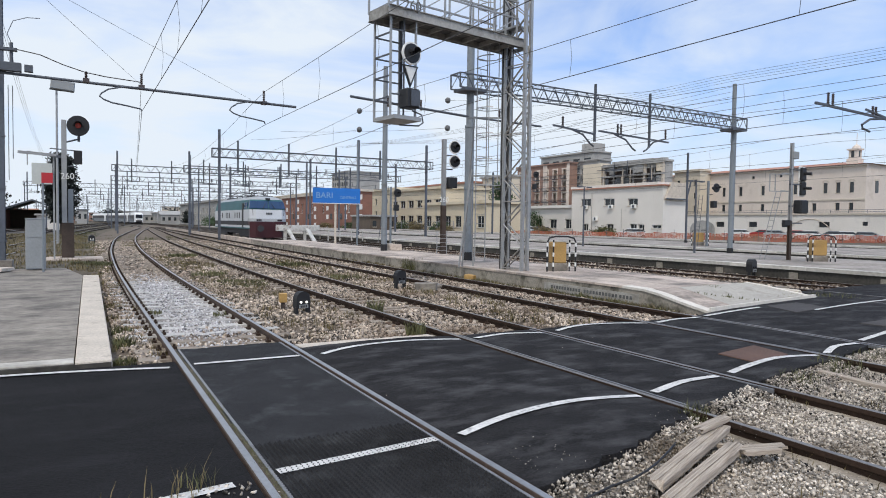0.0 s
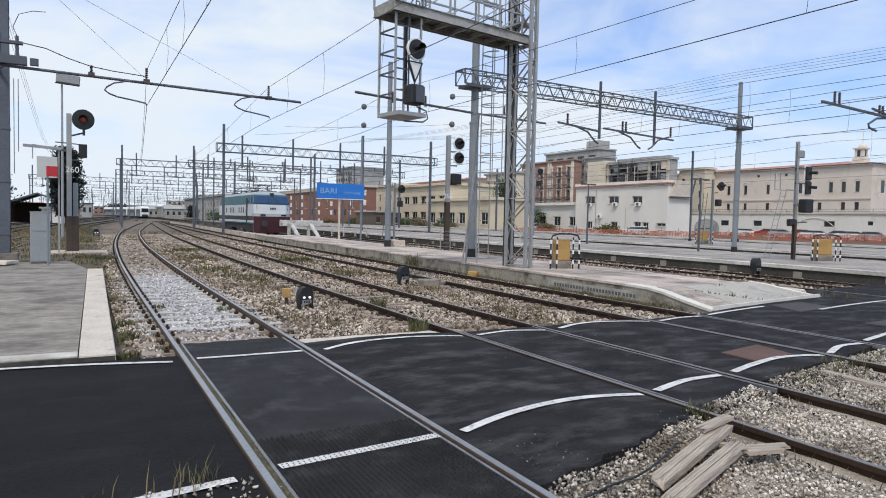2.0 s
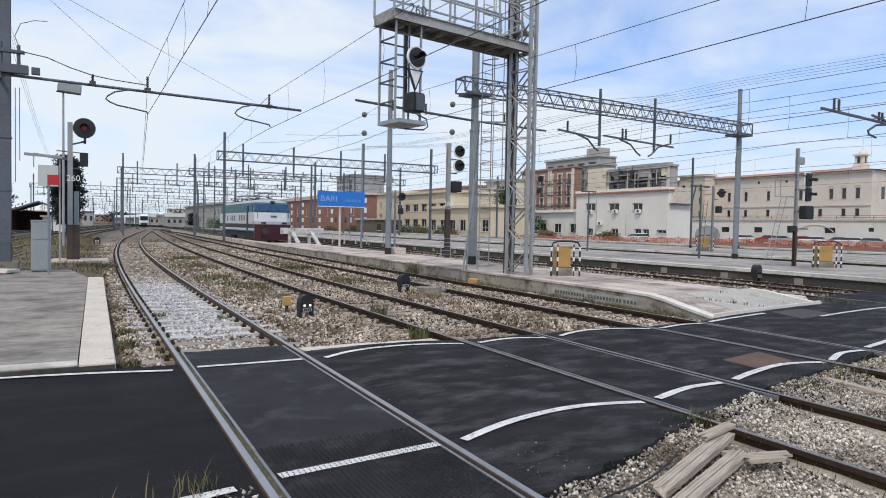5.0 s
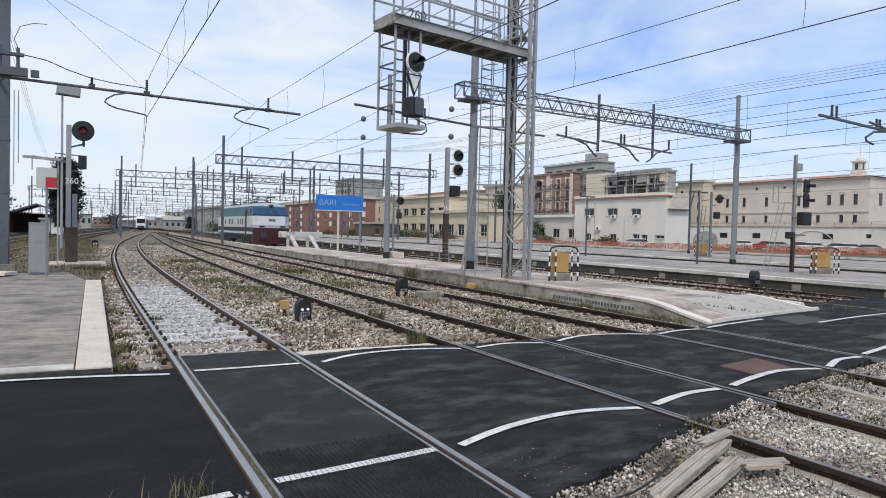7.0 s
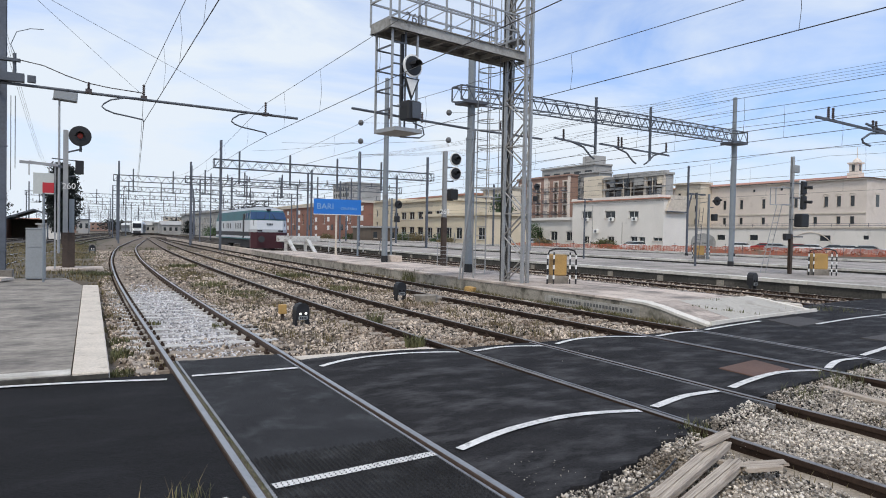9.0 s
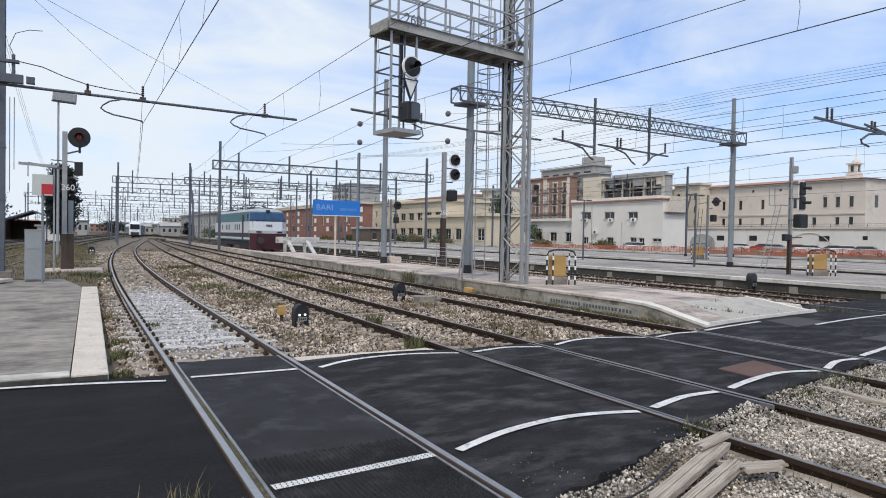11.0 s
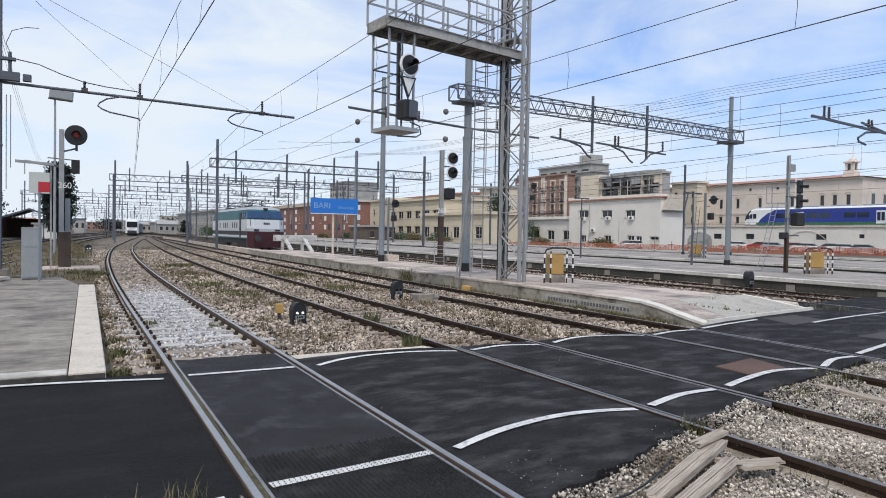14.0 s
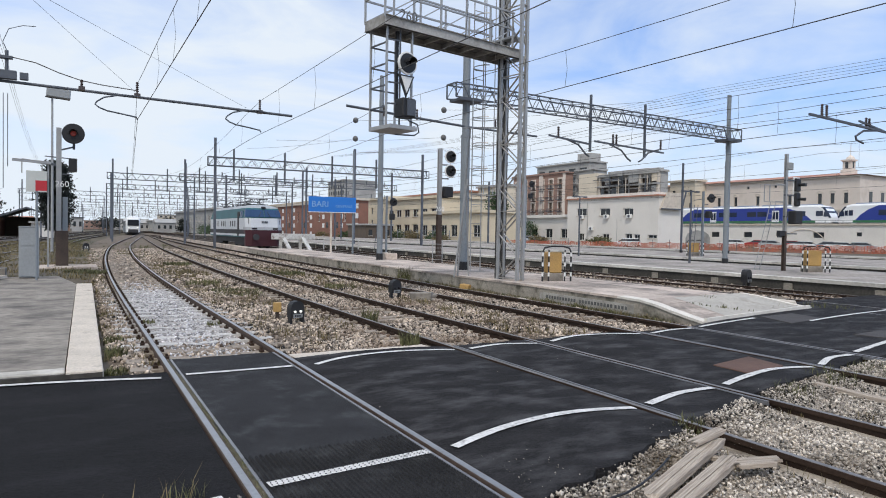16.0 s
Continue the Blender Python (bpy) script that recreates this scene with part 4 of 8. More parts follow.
def left_signal():
    t = thing("signal_post", "round black signal on a brown and grey post", "railway signal", group="main signals")
    x, y = -0.52, 31.6
    bm = B()
    hpost(bm, x, y, 1.5, 5.75, 0.19)
    part("upper_post", bm, GALV, t)
    bm = B()
    hpost(bm, x, y, -0.1, 1.5, 0.22)
    hpost(bm, x + 0.23, y + 0.02, -0.1, 1.5, 0.24)
    part("lower_post", bm, BROWNPOST, t, "rusty brown lower post")
    bm = B()
    hpost(bm, x + 0.23, y + 0.05, 1.5, 2.9, 0.19)
    part("relay_post", bm, STEELGREY, t)
    disc_head(t, 0.0, y - 0.25, 5.52, 0.42, None, RED_LAMP)
    bm = B()
    rod(bm, (x, y, 4.82), (0.02, y, 5.0), 0.035), rod(bm, (0.02, y, 4.9), (0.02, y - 0.1, 5.2), 0.05)
    part("bracket", bm, STEELDARK, t)
    for pa, pb, w, h in (((x - 0.5, y, 4.55), (x + 0.5, y, 4.50), 0.04, 0.04), ((x - 1.3, y, 4.35), (x - 0.1, y, 4.22), 0.14, 0.1), ((x, y, 3.85), (x + 0.45, y, 3.85), 0.05, 0.05)):
        bm = B()
        bar(bm, pa, pb, w, h)
        part("bracket", bm, STEELDARK, t)
    part("signal_box", one_box(-0.17, y - 0.3, 3.95, 0.14, y + 0.05, 4.50), BLACK, t, bevel=0.01)
    plate_number(t, "260", -0.40, y - 0.22, 3.42, 0.34)
    bm = B()
    prism(bm, [(-1.3, 30.6), (0.9, 30.7), (0.9, 32.6), (-1.2, 32.5)], -0.2, 0.045)
    part("foot_slab", bm, PLATFORM, t, "pale concrete base slab", bevel=0.03)
    return t


left_signal()


def post_signal():
    t = thing("signal_post", "two round black signal heads on a slim post", "railway signal", group="main signals")
    x, y = 14.5, 26.15
    bm = B()
    hpost(bm, x, y, 2.5, 5.5, 0.17)
    part("upper_post", bm, GALV, t)
    bm = B()
    hpost(bm, x, y, 0.28, 2.5, 0.2)
    part("lower_post", bm, BROWNPOST, t, "dark brown lower post")
    for z in (5.15, 4.50):
        disc_head(t, x + 0.46, y - 0.15, z, 0.30, True)
    for z in (4.78, 4.15, 3.3):
        bm = B()
        bar(bm, (x, y, z), (x + 0.45, y, z), 0.05)
        part("bracket", bm, STEELDARK, t)
    bm = B()
    box(bm, x + 0.12, y - 0.3, 3.3, x + 0.56, y, 3.78)
    part("signal_box", bm, BLACK, t, bevel=0.03)
    plate_number(t, "260", x - 0.05, y - 0.15, 2.75, 0.32)
    bm = B()
    ladder(bm, (x - 0.25, y - 0.35, 0.3), (x - 0.25, y - 0.35, 1.35), 0.5, 6, 0.018)
    part("step_ladder", bm, GALV, t)
    return t


post_signal()


def right_signal():
    t = thing("signal_post", "tall signal with two black heads and a ladder", "railway signal", group="main signals")
    x, y = 25.7, 16.8
    bm = B()
    hpost(bm, x, y, 2.0, 5.2, 0.115)
    part("upper_post", bm, GALV, t)
    bm = B()
    hpost(bm, x, y, 0.3, 2.0, 0.13)
    part("lower_post", bm, BROWNPOST, t, "dark brown lower post")
    part("cap", one_box(x - 0.02, y - 0.1, 4.55, x + 0.35, y + 0.1, 4.85), CABGREY, t, bevel=0.02)
    for z in (3.93, 3.33):
        bm = B()
        box(bm, x + 0.36, y - 0.24, z - 0.27, x + 0.68, y - 0.12, z + 0.27)
        h = part("signal_head", bm, BLACK, t, bevel=0.03)
        bm = B()
        rod(bm, (x + 0.54, y - 0.24, z + 0.02), (x + 0.58, y - 0.50, z + 0.0), 0.06, 12, 0.065)
        part("hood", bm, BLACK, h)
        bm = B()
        box(bm, x + 0.31, y - 0.13, z - 0.32, x + 0.73, y - 0.10, z + 0.32)
        part("backing_plate", bm, WHITE, h, "white rimmed backing board", bevel=0.008)
    for z in (4.1, 3.5, 2.6, 1.9):
        bm = B()
        bar(bm, (x - 0.1, y, z), (x + 0.5, y - 0.2, z), 0.05)
        part("bracket", bm, STEELDARK, t)
    bm = B()
    box(bm, x + 0.10, y - 0.4, 2.30, x + 0.62, y - 0.05, 2.85)
    part("signal_box", bm, BLACK, t, bevel=0.04)
    part("label_box", one_box(x - 0.45, y - 0.1, 1.80, x - 0.1, y + 0.05, 2.02), BLACK, t)
    bm = B()
    ladder(bm, (x - 0.75, y + 0.7, 0.3), (x - 0.35, y + 0.3, 3.2), 0.34, 12, 0.016)
    for z in (3.2, 3.9):
        bar(bm, (x - 0.95, y + 0.3, z), (x, y + 0.1, z), 0.03)
        bar(bm, (x - 0.95, y - 0.2, z), (x, y - 0.1, z), 0.03)
    for xx in (-0.95, -0.6):
        bar(bm, (x + xx, y + 0.3, 3.2), (x + xx, y + 0.3, 3.9), 0.03)
    part("ladder", bm, GALV, t)
    return t


right_signal()


def far_signal(x, y, z, lbl="small round black signal on a slim post"):
    t = thing("signal_post", lbl, "railway signal", group="main signals")
    bm = B()
    hpost(bm, x, y, 0.1, z, 0.12)
    part("post", bm, STEELGREY, t)
    disc_head(t, x + 0.4, y - 0.3, z - 0.45, 0.30)
    part("signal_box", one_box(x + 0.2, y - 0.3, z - 1.75, x + 0.55, y, z - 1.3), BLACK, t, bevel=0.03)
    bm = B()
    bar(bm, (x, y, z - 0.9), (x + 0.45, y, z - 0.85), 0.05)
    bar(bm, (x - 0.6, y + 0.2, z - 0.6), (x + 0.1, y + 0.2, z - 0.5), 0.04)
    ladder(bm, (x - 0.6, y + 0.4, 0.2), (x - 0.3, y + 0.3, z - 0.9), 0.35, 12, 0.02)
    part("bracket", bm, STEELDARK, t)
    return t


far_signal(36.2, 29.4, 4.7)
far_signal(36.2, 48.9, 6.7)
far_signal(20.0, 44.0, 4.3)


def dwarf_signal(x, y, z, s, lit, label):
    t = thing("dwarf_signal", label, "shunting signal", (x, y, z), 12, "dwarf signals")
    bm = B()
    pts = [(-0.17, 0), (0.17, 0), (0.17, 0.22)] + [(0.17 * math.cos(a), 0.22 + 0.16 * math.sin(a)) for a in (0.5, 1.0, 1.57, 2.14, 2.64)] + [(-0.17, 0.22)]
    f0 = [bm.verts.new((a * s, -0.08 * s, 0.10 * s + b * s)) for a, b in pts]
    f1 = [bm.verts.new((a * s, 0.10 * s, 0.10 * s + b * s)) for a, b in pts]
    bm.faces.new(f0), bm.faces.new(f1[::-1])
    for i in range(len(pts)):
        j = (i + 1) % len(pts)
        bm.faces.new((f0[i], f1[i], f1[j], f0[j]))
    part("case", bm, BLACK, t, "black rounded lamp case")
    for k in (-1, 1):
        bm = B()
        lathe(bm, [(0.028 * s, 0), (0.028 * s, 0.02), (0.016 * s, 0.025)], pose(k * 0.07 * s, -0.08 * s, 0.235 * s, 90, 0, 0), 12)
        part("lamp", bm, WHITE_LAMP if lit else LENSDARK, t)
    for k in (-1, 1):
        part("leg", one_box(k * 0.15 * s - 0.025, -0.05, -0.14, k * 0.15 * s + 0.025, 0.05, 0.12 * s), BLACK, t)
    bm = B()
    box(bm, -0.11 * s, -0.10 * s, 0.10 * s, 0.11 * s, -0.082 * s, 0.18 * s)
    p = part("number_plate", bm, CABGREY, t)
    bm = B()
    for k in range(4):
        box(bm, (-0.085 + 0.045 * k) * s, -0.104 * s, 0.115 * s, (-0.055 + 0.045 * k) * s, -0.100 * s, 0.165 * s)
    part("marking", bm, BLACK, p)
    return t


dwarf_signal(3.80, 12.55, -0.08, 0.86, True, "black dwarf signal with two lit white lamps")
part_box = thing("junction_box", "small ochre trackside junction box on a stub", "junction box", (3.62, 13.25, -0.08))
part("case", one_box(-0.075, -0.06, 0.12, 0.075, 0.06, 0.31), YELLOWBOX, part_box, bevel=0.01)
part("stub", one_box(-0.03, -0.03, -0.05, 0.03, 0.03, 0.12), BROWNPOST, part_box)
dwarf_signal(7.70, 16.3, -0.06, 0.95, False, "black dwarf signal beside the siding")
dwarf_signal(0.80, 53.0, -0.05, 1.15, True, "small distant dwarf signal with white lamps")
dwarf_signal(21.0, 15.1, 0.0, 1.2, False, "dwarf signal below the second platform")


# ---- gantry with the hanging signal ----
COREPOST = mat("dark weathered post", (0.04, 0.038, 0.037), 0.7, 0.1, var=0.3, scale=2, fine=20, bump=0.2)

def gantry():
    t = thing("signal_gantry", "galvanised cantilever signal gantry with lattice tower", "signal gantry")
    t.matrix_basis = Matrix.Translation((12, 16.85, 0)) @ pose(0, 0, 0, 0, 0, 10) @ Matrix.Translation((-12, -16.4, 0))
    tx0, tx1, ty0, ty1 = 11.44, 11.66, 15.65, 16.48
    for x, y, w in ((tx0, ty0, 0.09), (tx1, ty0, 0.09), (tx0, ty1, 0.08), (tx1, ty1, 0.08)):
        bm = B()
        bar(bm, (x, y, 0.28), (x, y, 9.6), w)
        part("tower_leg", bm, GALV, t)
    bm = B()
    hpost(bm, 11.66, 16.60, 0.28, 9.4, 0.24)
    part("core_post", bm, COREPOST, t, "dark steel core post")
    n = 13
    for i in range(n):
        z0, z1 = 0.35 + 0.68 * i, 0.35 + 0.68 * (i + 1)
        a, b = (0, 1) if i % 2 else (1, 0)
        xs, ys = (tx0, tx1), (ty0, ty1)
        runs = [((xs[a], ty0, z0), (xs[b], ty0, z1)), ((xs[a], ty1, z0), (xs[b], ty1, z1)), ((tx0, ys[a], z0), (tx0, ys[b], z1)), ((tx1, ys[a], z0), (tx1, ys[b], z1))]
        if i % 3 == 0:
            runs += [((tx0, y, z0), (tx1, y, z0)) for y in ys] + [((x, ty0, z0), (x, ty1, z0)) for x in xs]
        for p, q in runs:
            bm = B()
            bar(bm, p, q, 0.055, 0.02)
            part("lacing_bar", bm, GANTRY, t)
    x0, x1, ya, yb, zf = 6.76, 11.72, 15.98, 16.85, 7.0
    bm = B()
    for y in (ya, yb):
        box(bm, x0, y - 0.04, zf, x1, y + 0.04, zf + 0.26)
        box(bm, x0, y - 0.08, zf, x1, y + 0.08, zf + 0.02)
        box(bm, x0, y - 0.08, zf + 0.245, x1, y + 0.08, zf + 0.262)
    box(bm, x0, ya, zf, x0 + 0.06, yb, zf + 0.26)
    for k in range(8):
        xx = x0 + 0.6 + 0.65 * k
        box(bm, xx, ya + 0.04, zf + 0.02, xx + 0.05, yb - 0.04, zf + 0.14)
    part("walkway_beam", bm, GANTRY, t)
    part("walkway_grating", one_box(x0 + 0.06, ya + 0.04, zf + 0.15, x1, yb - 0.04, zf + 0.19), GREYPLATE, t)
    bm = B()
    for y in (ya - 0.03, yb + 0.03):
        for z in (zf + 0.82, zf + 1.3):
            bar(bm, (x0, y, z), (x1 - 0.3, y, z), 0.045)
        k = 0
        while x0 + 0.92 * k < x1 - 0.2:
            xx = x0 + 0.92 * k
            bar(bm, (xx, y, zf + 0.2), (xx, y, zf + 1.3), 0.045)
            if k < 5:
                bar(bm, (xx, y, zf + 0.25), (xx + 0.9, y, zf + 0.82), 0.03)
            k += 1
    for z in (zf + 0.82, zf + 1.3):
        bar(bm, (x0, ya, z), (x0, yb, z), 0.045)
    part("railing", bm, GALV, t)
    writing("number_plate", "260", 0.38, pose(7.46, ya - 0.10, zf + 0.33, 90, 0, 0), GREYPLATE, t)
    bm = B()
    box(bm, 11.4, 16.0, 7.60, 11.85, 16.95, 7.66)
    bar(bm, (10.9, ya, zf + 1.25), (11.7, ya, zf + 0.5), 0.05)
    part("brace", bm, GALV, t)
    # hanging cage
    cx0, cx1, cy0, cy1, cz = 6.90, 7.70, 16.05, 16.8, 4.47
    for x, y in ((cx0, cy0), (cx1, cy0), (cx0, cy1), (cx1, cy1)):
        bm = B()
        bar(bm, (x, y, cz), (x, y, zf), 0.05)
        part("cage_post", bm, GALV, t)
    runs = [((cx0 + 0.42, cy0, cz), (cx0 + 0.42, cy0, zf))]
    for z in (4.95, 5.5, 6.05, 6.6):
        runs += [((cx0, cy0, z), (cx0, cy1, z)), ((cx0, cy1, z), (cx1, cy1, z)), ((cx0, cy0, z + 0.08), (cx0 + 0.42, cy0, z + 0.10))]
    for p, q in runs:
        bm = B()
        bar(bm, p, q, 0.036)
        part("cage_rung", bm, STEELDARK, t)
    part("cage_floor", one_box(cx0 - 0.04, cy0 - 0.25, cz - 0.10, cx1 + 0.03, cy1, cz), GALV, t)
    bm = B()
    tube(bm, [(cx1 - 0.1, cy0, cz + 0.2), (cx1 + 0.15, cy0 - 0.1, cz + 0.1), (cx1 + 0.2, cy0 - 0.1, cz - 0.1), (cx1 + 0.05, cy0 - 0.1, cz - 0.2), (cx0 + 0.3, cy0, cz - 0.22)], 0.02)
    part("conduit", bm, STEELDARK, t)
    bm = B()
    bar(bm, (7.36, 16.25, 4.75), (7.36, 16.25, 7.0), 0.07)
    part("signal_stem", bm, BLACK, t)
    disc_head(t, 7.42, 15.88, 6.10, 0.30, True)
    bm = B()
    f0 = [(7.18, 5.80), (7.68, 5.80), (7.43, 5.22)]
    f1 = [(7.25, 5.76), (7.61, 5.76), (7.43, 5.34)]
    for pts, ya_, yb_, mt, nm in ((f0, 15.90, 15.94, BLACK, "triangle_frame"), (f1, 15.882, 15.902, WHITE, "triangle_face")):
        bm = B()
        lo = [bm.verts.new((x, ya_, z)) for x, z in pts]
        hi = [bm.verts.new((x, yb_, z)) for x, z in pts]
        bm.faces.new(lo), bm.faces.new(hi[::-1])
        for i in range(3):
            bm.faces.new((lo[i], hi[i], hi[(i + 1) % 3], lo[(i + 1) % 3]))
        part(nm, bm, mt, t)
    bm = B()
    box(bm, 7.20, 15.72, 4.68, 7.62, 16.10, 5.18)
    bx = part("signal_box", bm, BLACK, t, bevel=0.03)
    part("box_front", one_box(7.32, 15.695, 4.73, 7.60, 15.72, 5.14), STEELDARK, bx)
    # caged ladder on the tower
    lx, ly = 11.15, 17.2
    bm = B()
    ladder(bm, (lx, ly, 0.5), (lx, ly, 9.5), 0.42, 30, 0.02)
    part("ladder", bm, GALV, t)
    for k in range(9):
        z = 2.9 + 0.78 * k
        bm = B()
        ring = [(lx + 0.36 * math.cos(a), ly - 0.32 + 0.42 * math.sin(a), z) for a in [0.5 + 5.28 * i / 12 - 3.14 + 1.57 for i in range(13)]]
        tube(bm, ring, 0.016, 4)
        part("cage_hoop", bm, GALV, t)
    bm = B()
    for a in (-2.4, -1.57, -0.7):
        x_, y_ = lx + 0.36 * math.cos(a), ly - 0.32 + 0.42 * math.sin(a)
        bar(bm, (x_, y_, 2.9), (x_, y_, 9.2), 0.03, 0.01)
    part("cage_strip", bm, GALV, t)
    bm = B()
    for a, b in (((10.8, 17.8, 0.3), (10.95, 17.4, 3.4)), ((11.2, 18.1, 0.3), (11.1, 17.5, 5.0)), ((11.5, 17.9, 0.3), (11.0, 17.5, 3.0)), ((10.9, 17.5, 3.2), (11.7, 16.7, 3.2)), ((10.8, 17.5, 5.0), (11.7, 16.7, 5.0))):
        bar(bm, a, b, 0.045)
    part("ladder_stay", bm, GALV, t)
    return t


gantry()

# ---- low trackside things ----
def guarded_box(x, y, z, s, rz, label):
    t = thing("hydrant_box", label, "utility box", (x, y, z), rz, "guarded boxes")
    bm = B()
    box(bm, -0.32 * s, -0.16, 0.24, 0.32 * s, 0.16, 0.88)
    part("case", bm, YELLOWBOX, t, bevel=0.03)
    part("plinth", one_box(-0.36 * s, -0.20, -0.02, 0.36 * s, 0.20, 0.24), CONCRETE, t, "grey concrete plinth", bevel=0.02)
    for k in (-1, 1):
        bm = B()
        x0 = k * 0.42 * s
        pts = [(x0 - 0.02, -0.28, 0), (x0 - 0.02, -0.28, 0.92)] + [(x0 + k * 0.17 - k * 0.19 * math.cos(a), -0.28, 0.92 + 0.13 * math.sin(a)) for a in (0.5, 1.0, 1.57, 2.1, 2.7)] + [(x0 + k * 0.36 - 0.01, -0.28, 0.9)]
        pts = [(x0 - k * 0.35, -0.28, 1.05), (x0 - k * 0.1, -0.28, 1.05), (x0 + k * 0.10, -0.28, 1.0), (x0 + k * 0.16, -0.28, 0.88), (x0 + k * 0.16, -0.28, 0.0)]
        tube(bm, pts, 0.026, 8)
        tube(bm, [(x0 - k * 0.04, -0.28, 0), (x0 - k * 0.04, -0.28, 0.95)], 0.022, 8)
        r = part("guard_rail", bm, BLACK, t, "black and yellow striped guard rail")
        for zz in (0.15, 0.45, 0.75):
            for xx in (x0 + k * 0.16, x0 - k * 0.04):
                bm = B()
                rod(bm, (xx, -0.28, zz), (xx, -0.28, zz + 0.12), 0.029, 8)
                part("stripe", bm, WHITE, r)
    return t


guarded_box(12.72, 15.75, 0.3, 0.72, -14, "ochre box behind black and white guard rails")
guarded_box(26.2, 15.9, 0.36, 1.0, -25, "ochre box with striped guard rails on the second platform")
guarded_box(36.7, 30.5, 0.42, 1.0, -25, "small guarded box on a far platform")


def cabinet():
    t = thing("relay_cabinet", "tall grey steel relay cabinet", "cabinet", (-1.2, 24.2, 0.08), 4)
    part("body", one_box(-0.27, -0.2, 0.0, 0.27, 0.2, 1.56), CABGREY, t, bevel=0.015)
    part("lid", one_box(-0.28, -0.21, 1.56, 0.28, 0.21, 1.60), CABGREY, t)
    part("door", one_box(-0.25, -0.215, 1.0, 0.25, -0.202, 1.53), CABGREY, t)
    part("lower_door", one_box(-0.25, -0.215, 0.05, 0.25, -0.202, 0.97), CABGREY, t)


cabinet()


PALEBOARD = mat("pale grey board", (0.50, 0.52, 0.50), 0.6, var=0.1, scale=1, fine=20, bump=0)


def marker_sign():
    t = thing("marker_post", "slim post with a red and white marker", "marker post", (-0.93, 22.6, 0.1))
    bm = B()
    rod(bm, (0, 0, 0), (0, 0, 2.75), 0.032, 8)
    part("post", bm, STEELGREY, t)
    part("red_plate", one_box(-0.03, -0.05, 2.62, 0.26, -0.03, 2.92), RED, t, "red square plate")
    t = thing("white_panel", "blank white board hung behind the marker", "sign board", (-1.37, 30.5, 0.0))
    part("board", one_box(-0.24, -0.03, 3.02, 0.46, 0.0, 3.85), PALEBOARD, t)
    bm = B()
    for x in (-0.38, 0.3):
        bar(bm, (x, 0, 3.75), (x, 0, 4.25), 0.04)
    bar(bm, (-0.7, 0, 4.25), (0.6, 0.1, 4.2), 0.14, 0.1)
    bar(bm, (0.5, 0.2, 0.0), (0.5, 0.2, 4.2), 0.06)
    part("hanger", bm, GALV, t)


marker_sign()


def floodlight():
    t = thing("floodlight_mast", "tall slim lamp mast with a boxy floodlight", "lamp post", (-1.2, 50, 0))
    bm = B()
    rod(bm, (0, 0, -0.2), (0, 0, 10.1), 0.09, 10, 0.06)
    part("pole", bm, GALV, t)
    bm = B()
    box(bm, -1.05, -0.35, 10.0, 0.32, 0.3, 10.6, pose(0, 0, 0, 0, 4, 0))
    part("lamp_housing", bm, CABGREY, t, bevel=0.05)
    bm = B()
    bar(bm, (-0.4, 0, 10.05), (0.3, 0, 10.0), 0.08)
    part("crossbar", bm, STEELDARK, t)


floodlight()


FADED = mat("faded white lettering", (0.22, 0.38, 0.60), 0.6, var=0.1, bump=0)


def station_sign():
    t = thing("station_sign", "blue station name board on two posts", "station sign", (14.22, 39.5, 0.3))
    m = pose(0, 0, 0, 0, 0, -8)
    bm = B()
    box(bm, -1.5, -0.06, 2.56, 1.5, 0.06, 3.50, m)
    part("board", bm, SIGNBLUE, t, bevel=0.015)
    bm = B()
    box(bm, -1.52, -0.075, 2.52, 1.52, 0.07, 2.56, m)
    part("frame", bm, WHITE, t)
    for x in (-0.05, 1.35):
        bm = B()
        rod(bm, m @ Vector((x, 0.1, -0.05)), m @ Vector((x, 0.1, 2.6 if x < 1 else 6.5)), 0.07 if x < 1 else 0.06, 10)
        part("post", bm, KERB if x < 1 else STEELGREY, t)
    writing("lettering", "BARI", 0.52, m @ pose(-0.78, -0.065, 3.02, 90, 0, 0), FADED, t)
    writing("small_lettering", "CENTRALE", 0.22, m @ pose(0.72, -0.065, 2.92, 90, 0, 0), FADED, t)


station_sign()


OLDWHITE = mat("peeling white paint", (0.50, 0.49, 0.47), 0.8, var=0.3, scale=2, fine=18, bump=0.2, dirt=(0.16, 0.12, 0.10), dirt_scale=2.5, dirt_at=0.53)


def buffer_stop():
    t = thing("buffer_stop", "white painted steel buffer stop at the bay track", "buffer stop", (14.2, 48.6, 0.1))
    bm = B()
    box(bm, -1.4, -0.15, 0.85, 1.9, 0.15, 1.30)
    part("beam", bm, OLDWHITE, t, bevel=0.02)
    for x in (-0.72, 0.78):
        bm = B()
        bar(bm, (x + 0.1, 0.1, 1.2), (x + 0.45, -1.4, -0.1), 0.28, 0.12)
        bar(bm, (x, 0.0, -0.2), (x, 0.0, 1.0), 0.2)
        part("strut", bm, OLDWHITE, t)
    t2 = thing("fence", "low pale railing beside the buffer stop", "railing", (16.0, 46.2, 0.3))
    for i in range(4):
        part("post", one_box(0.9 * i - 0.03, -0.03, 0, 0.9 * i + 0.03, 0.03, 0.75), OLDWHITE, t2)
    for z in (0.35, 0.7):
        part("rail", one_box(-0.03, -0.045, z, 2.73, -0.03, z + 0.07), OLDWHITE, t2)


buffer_stop()

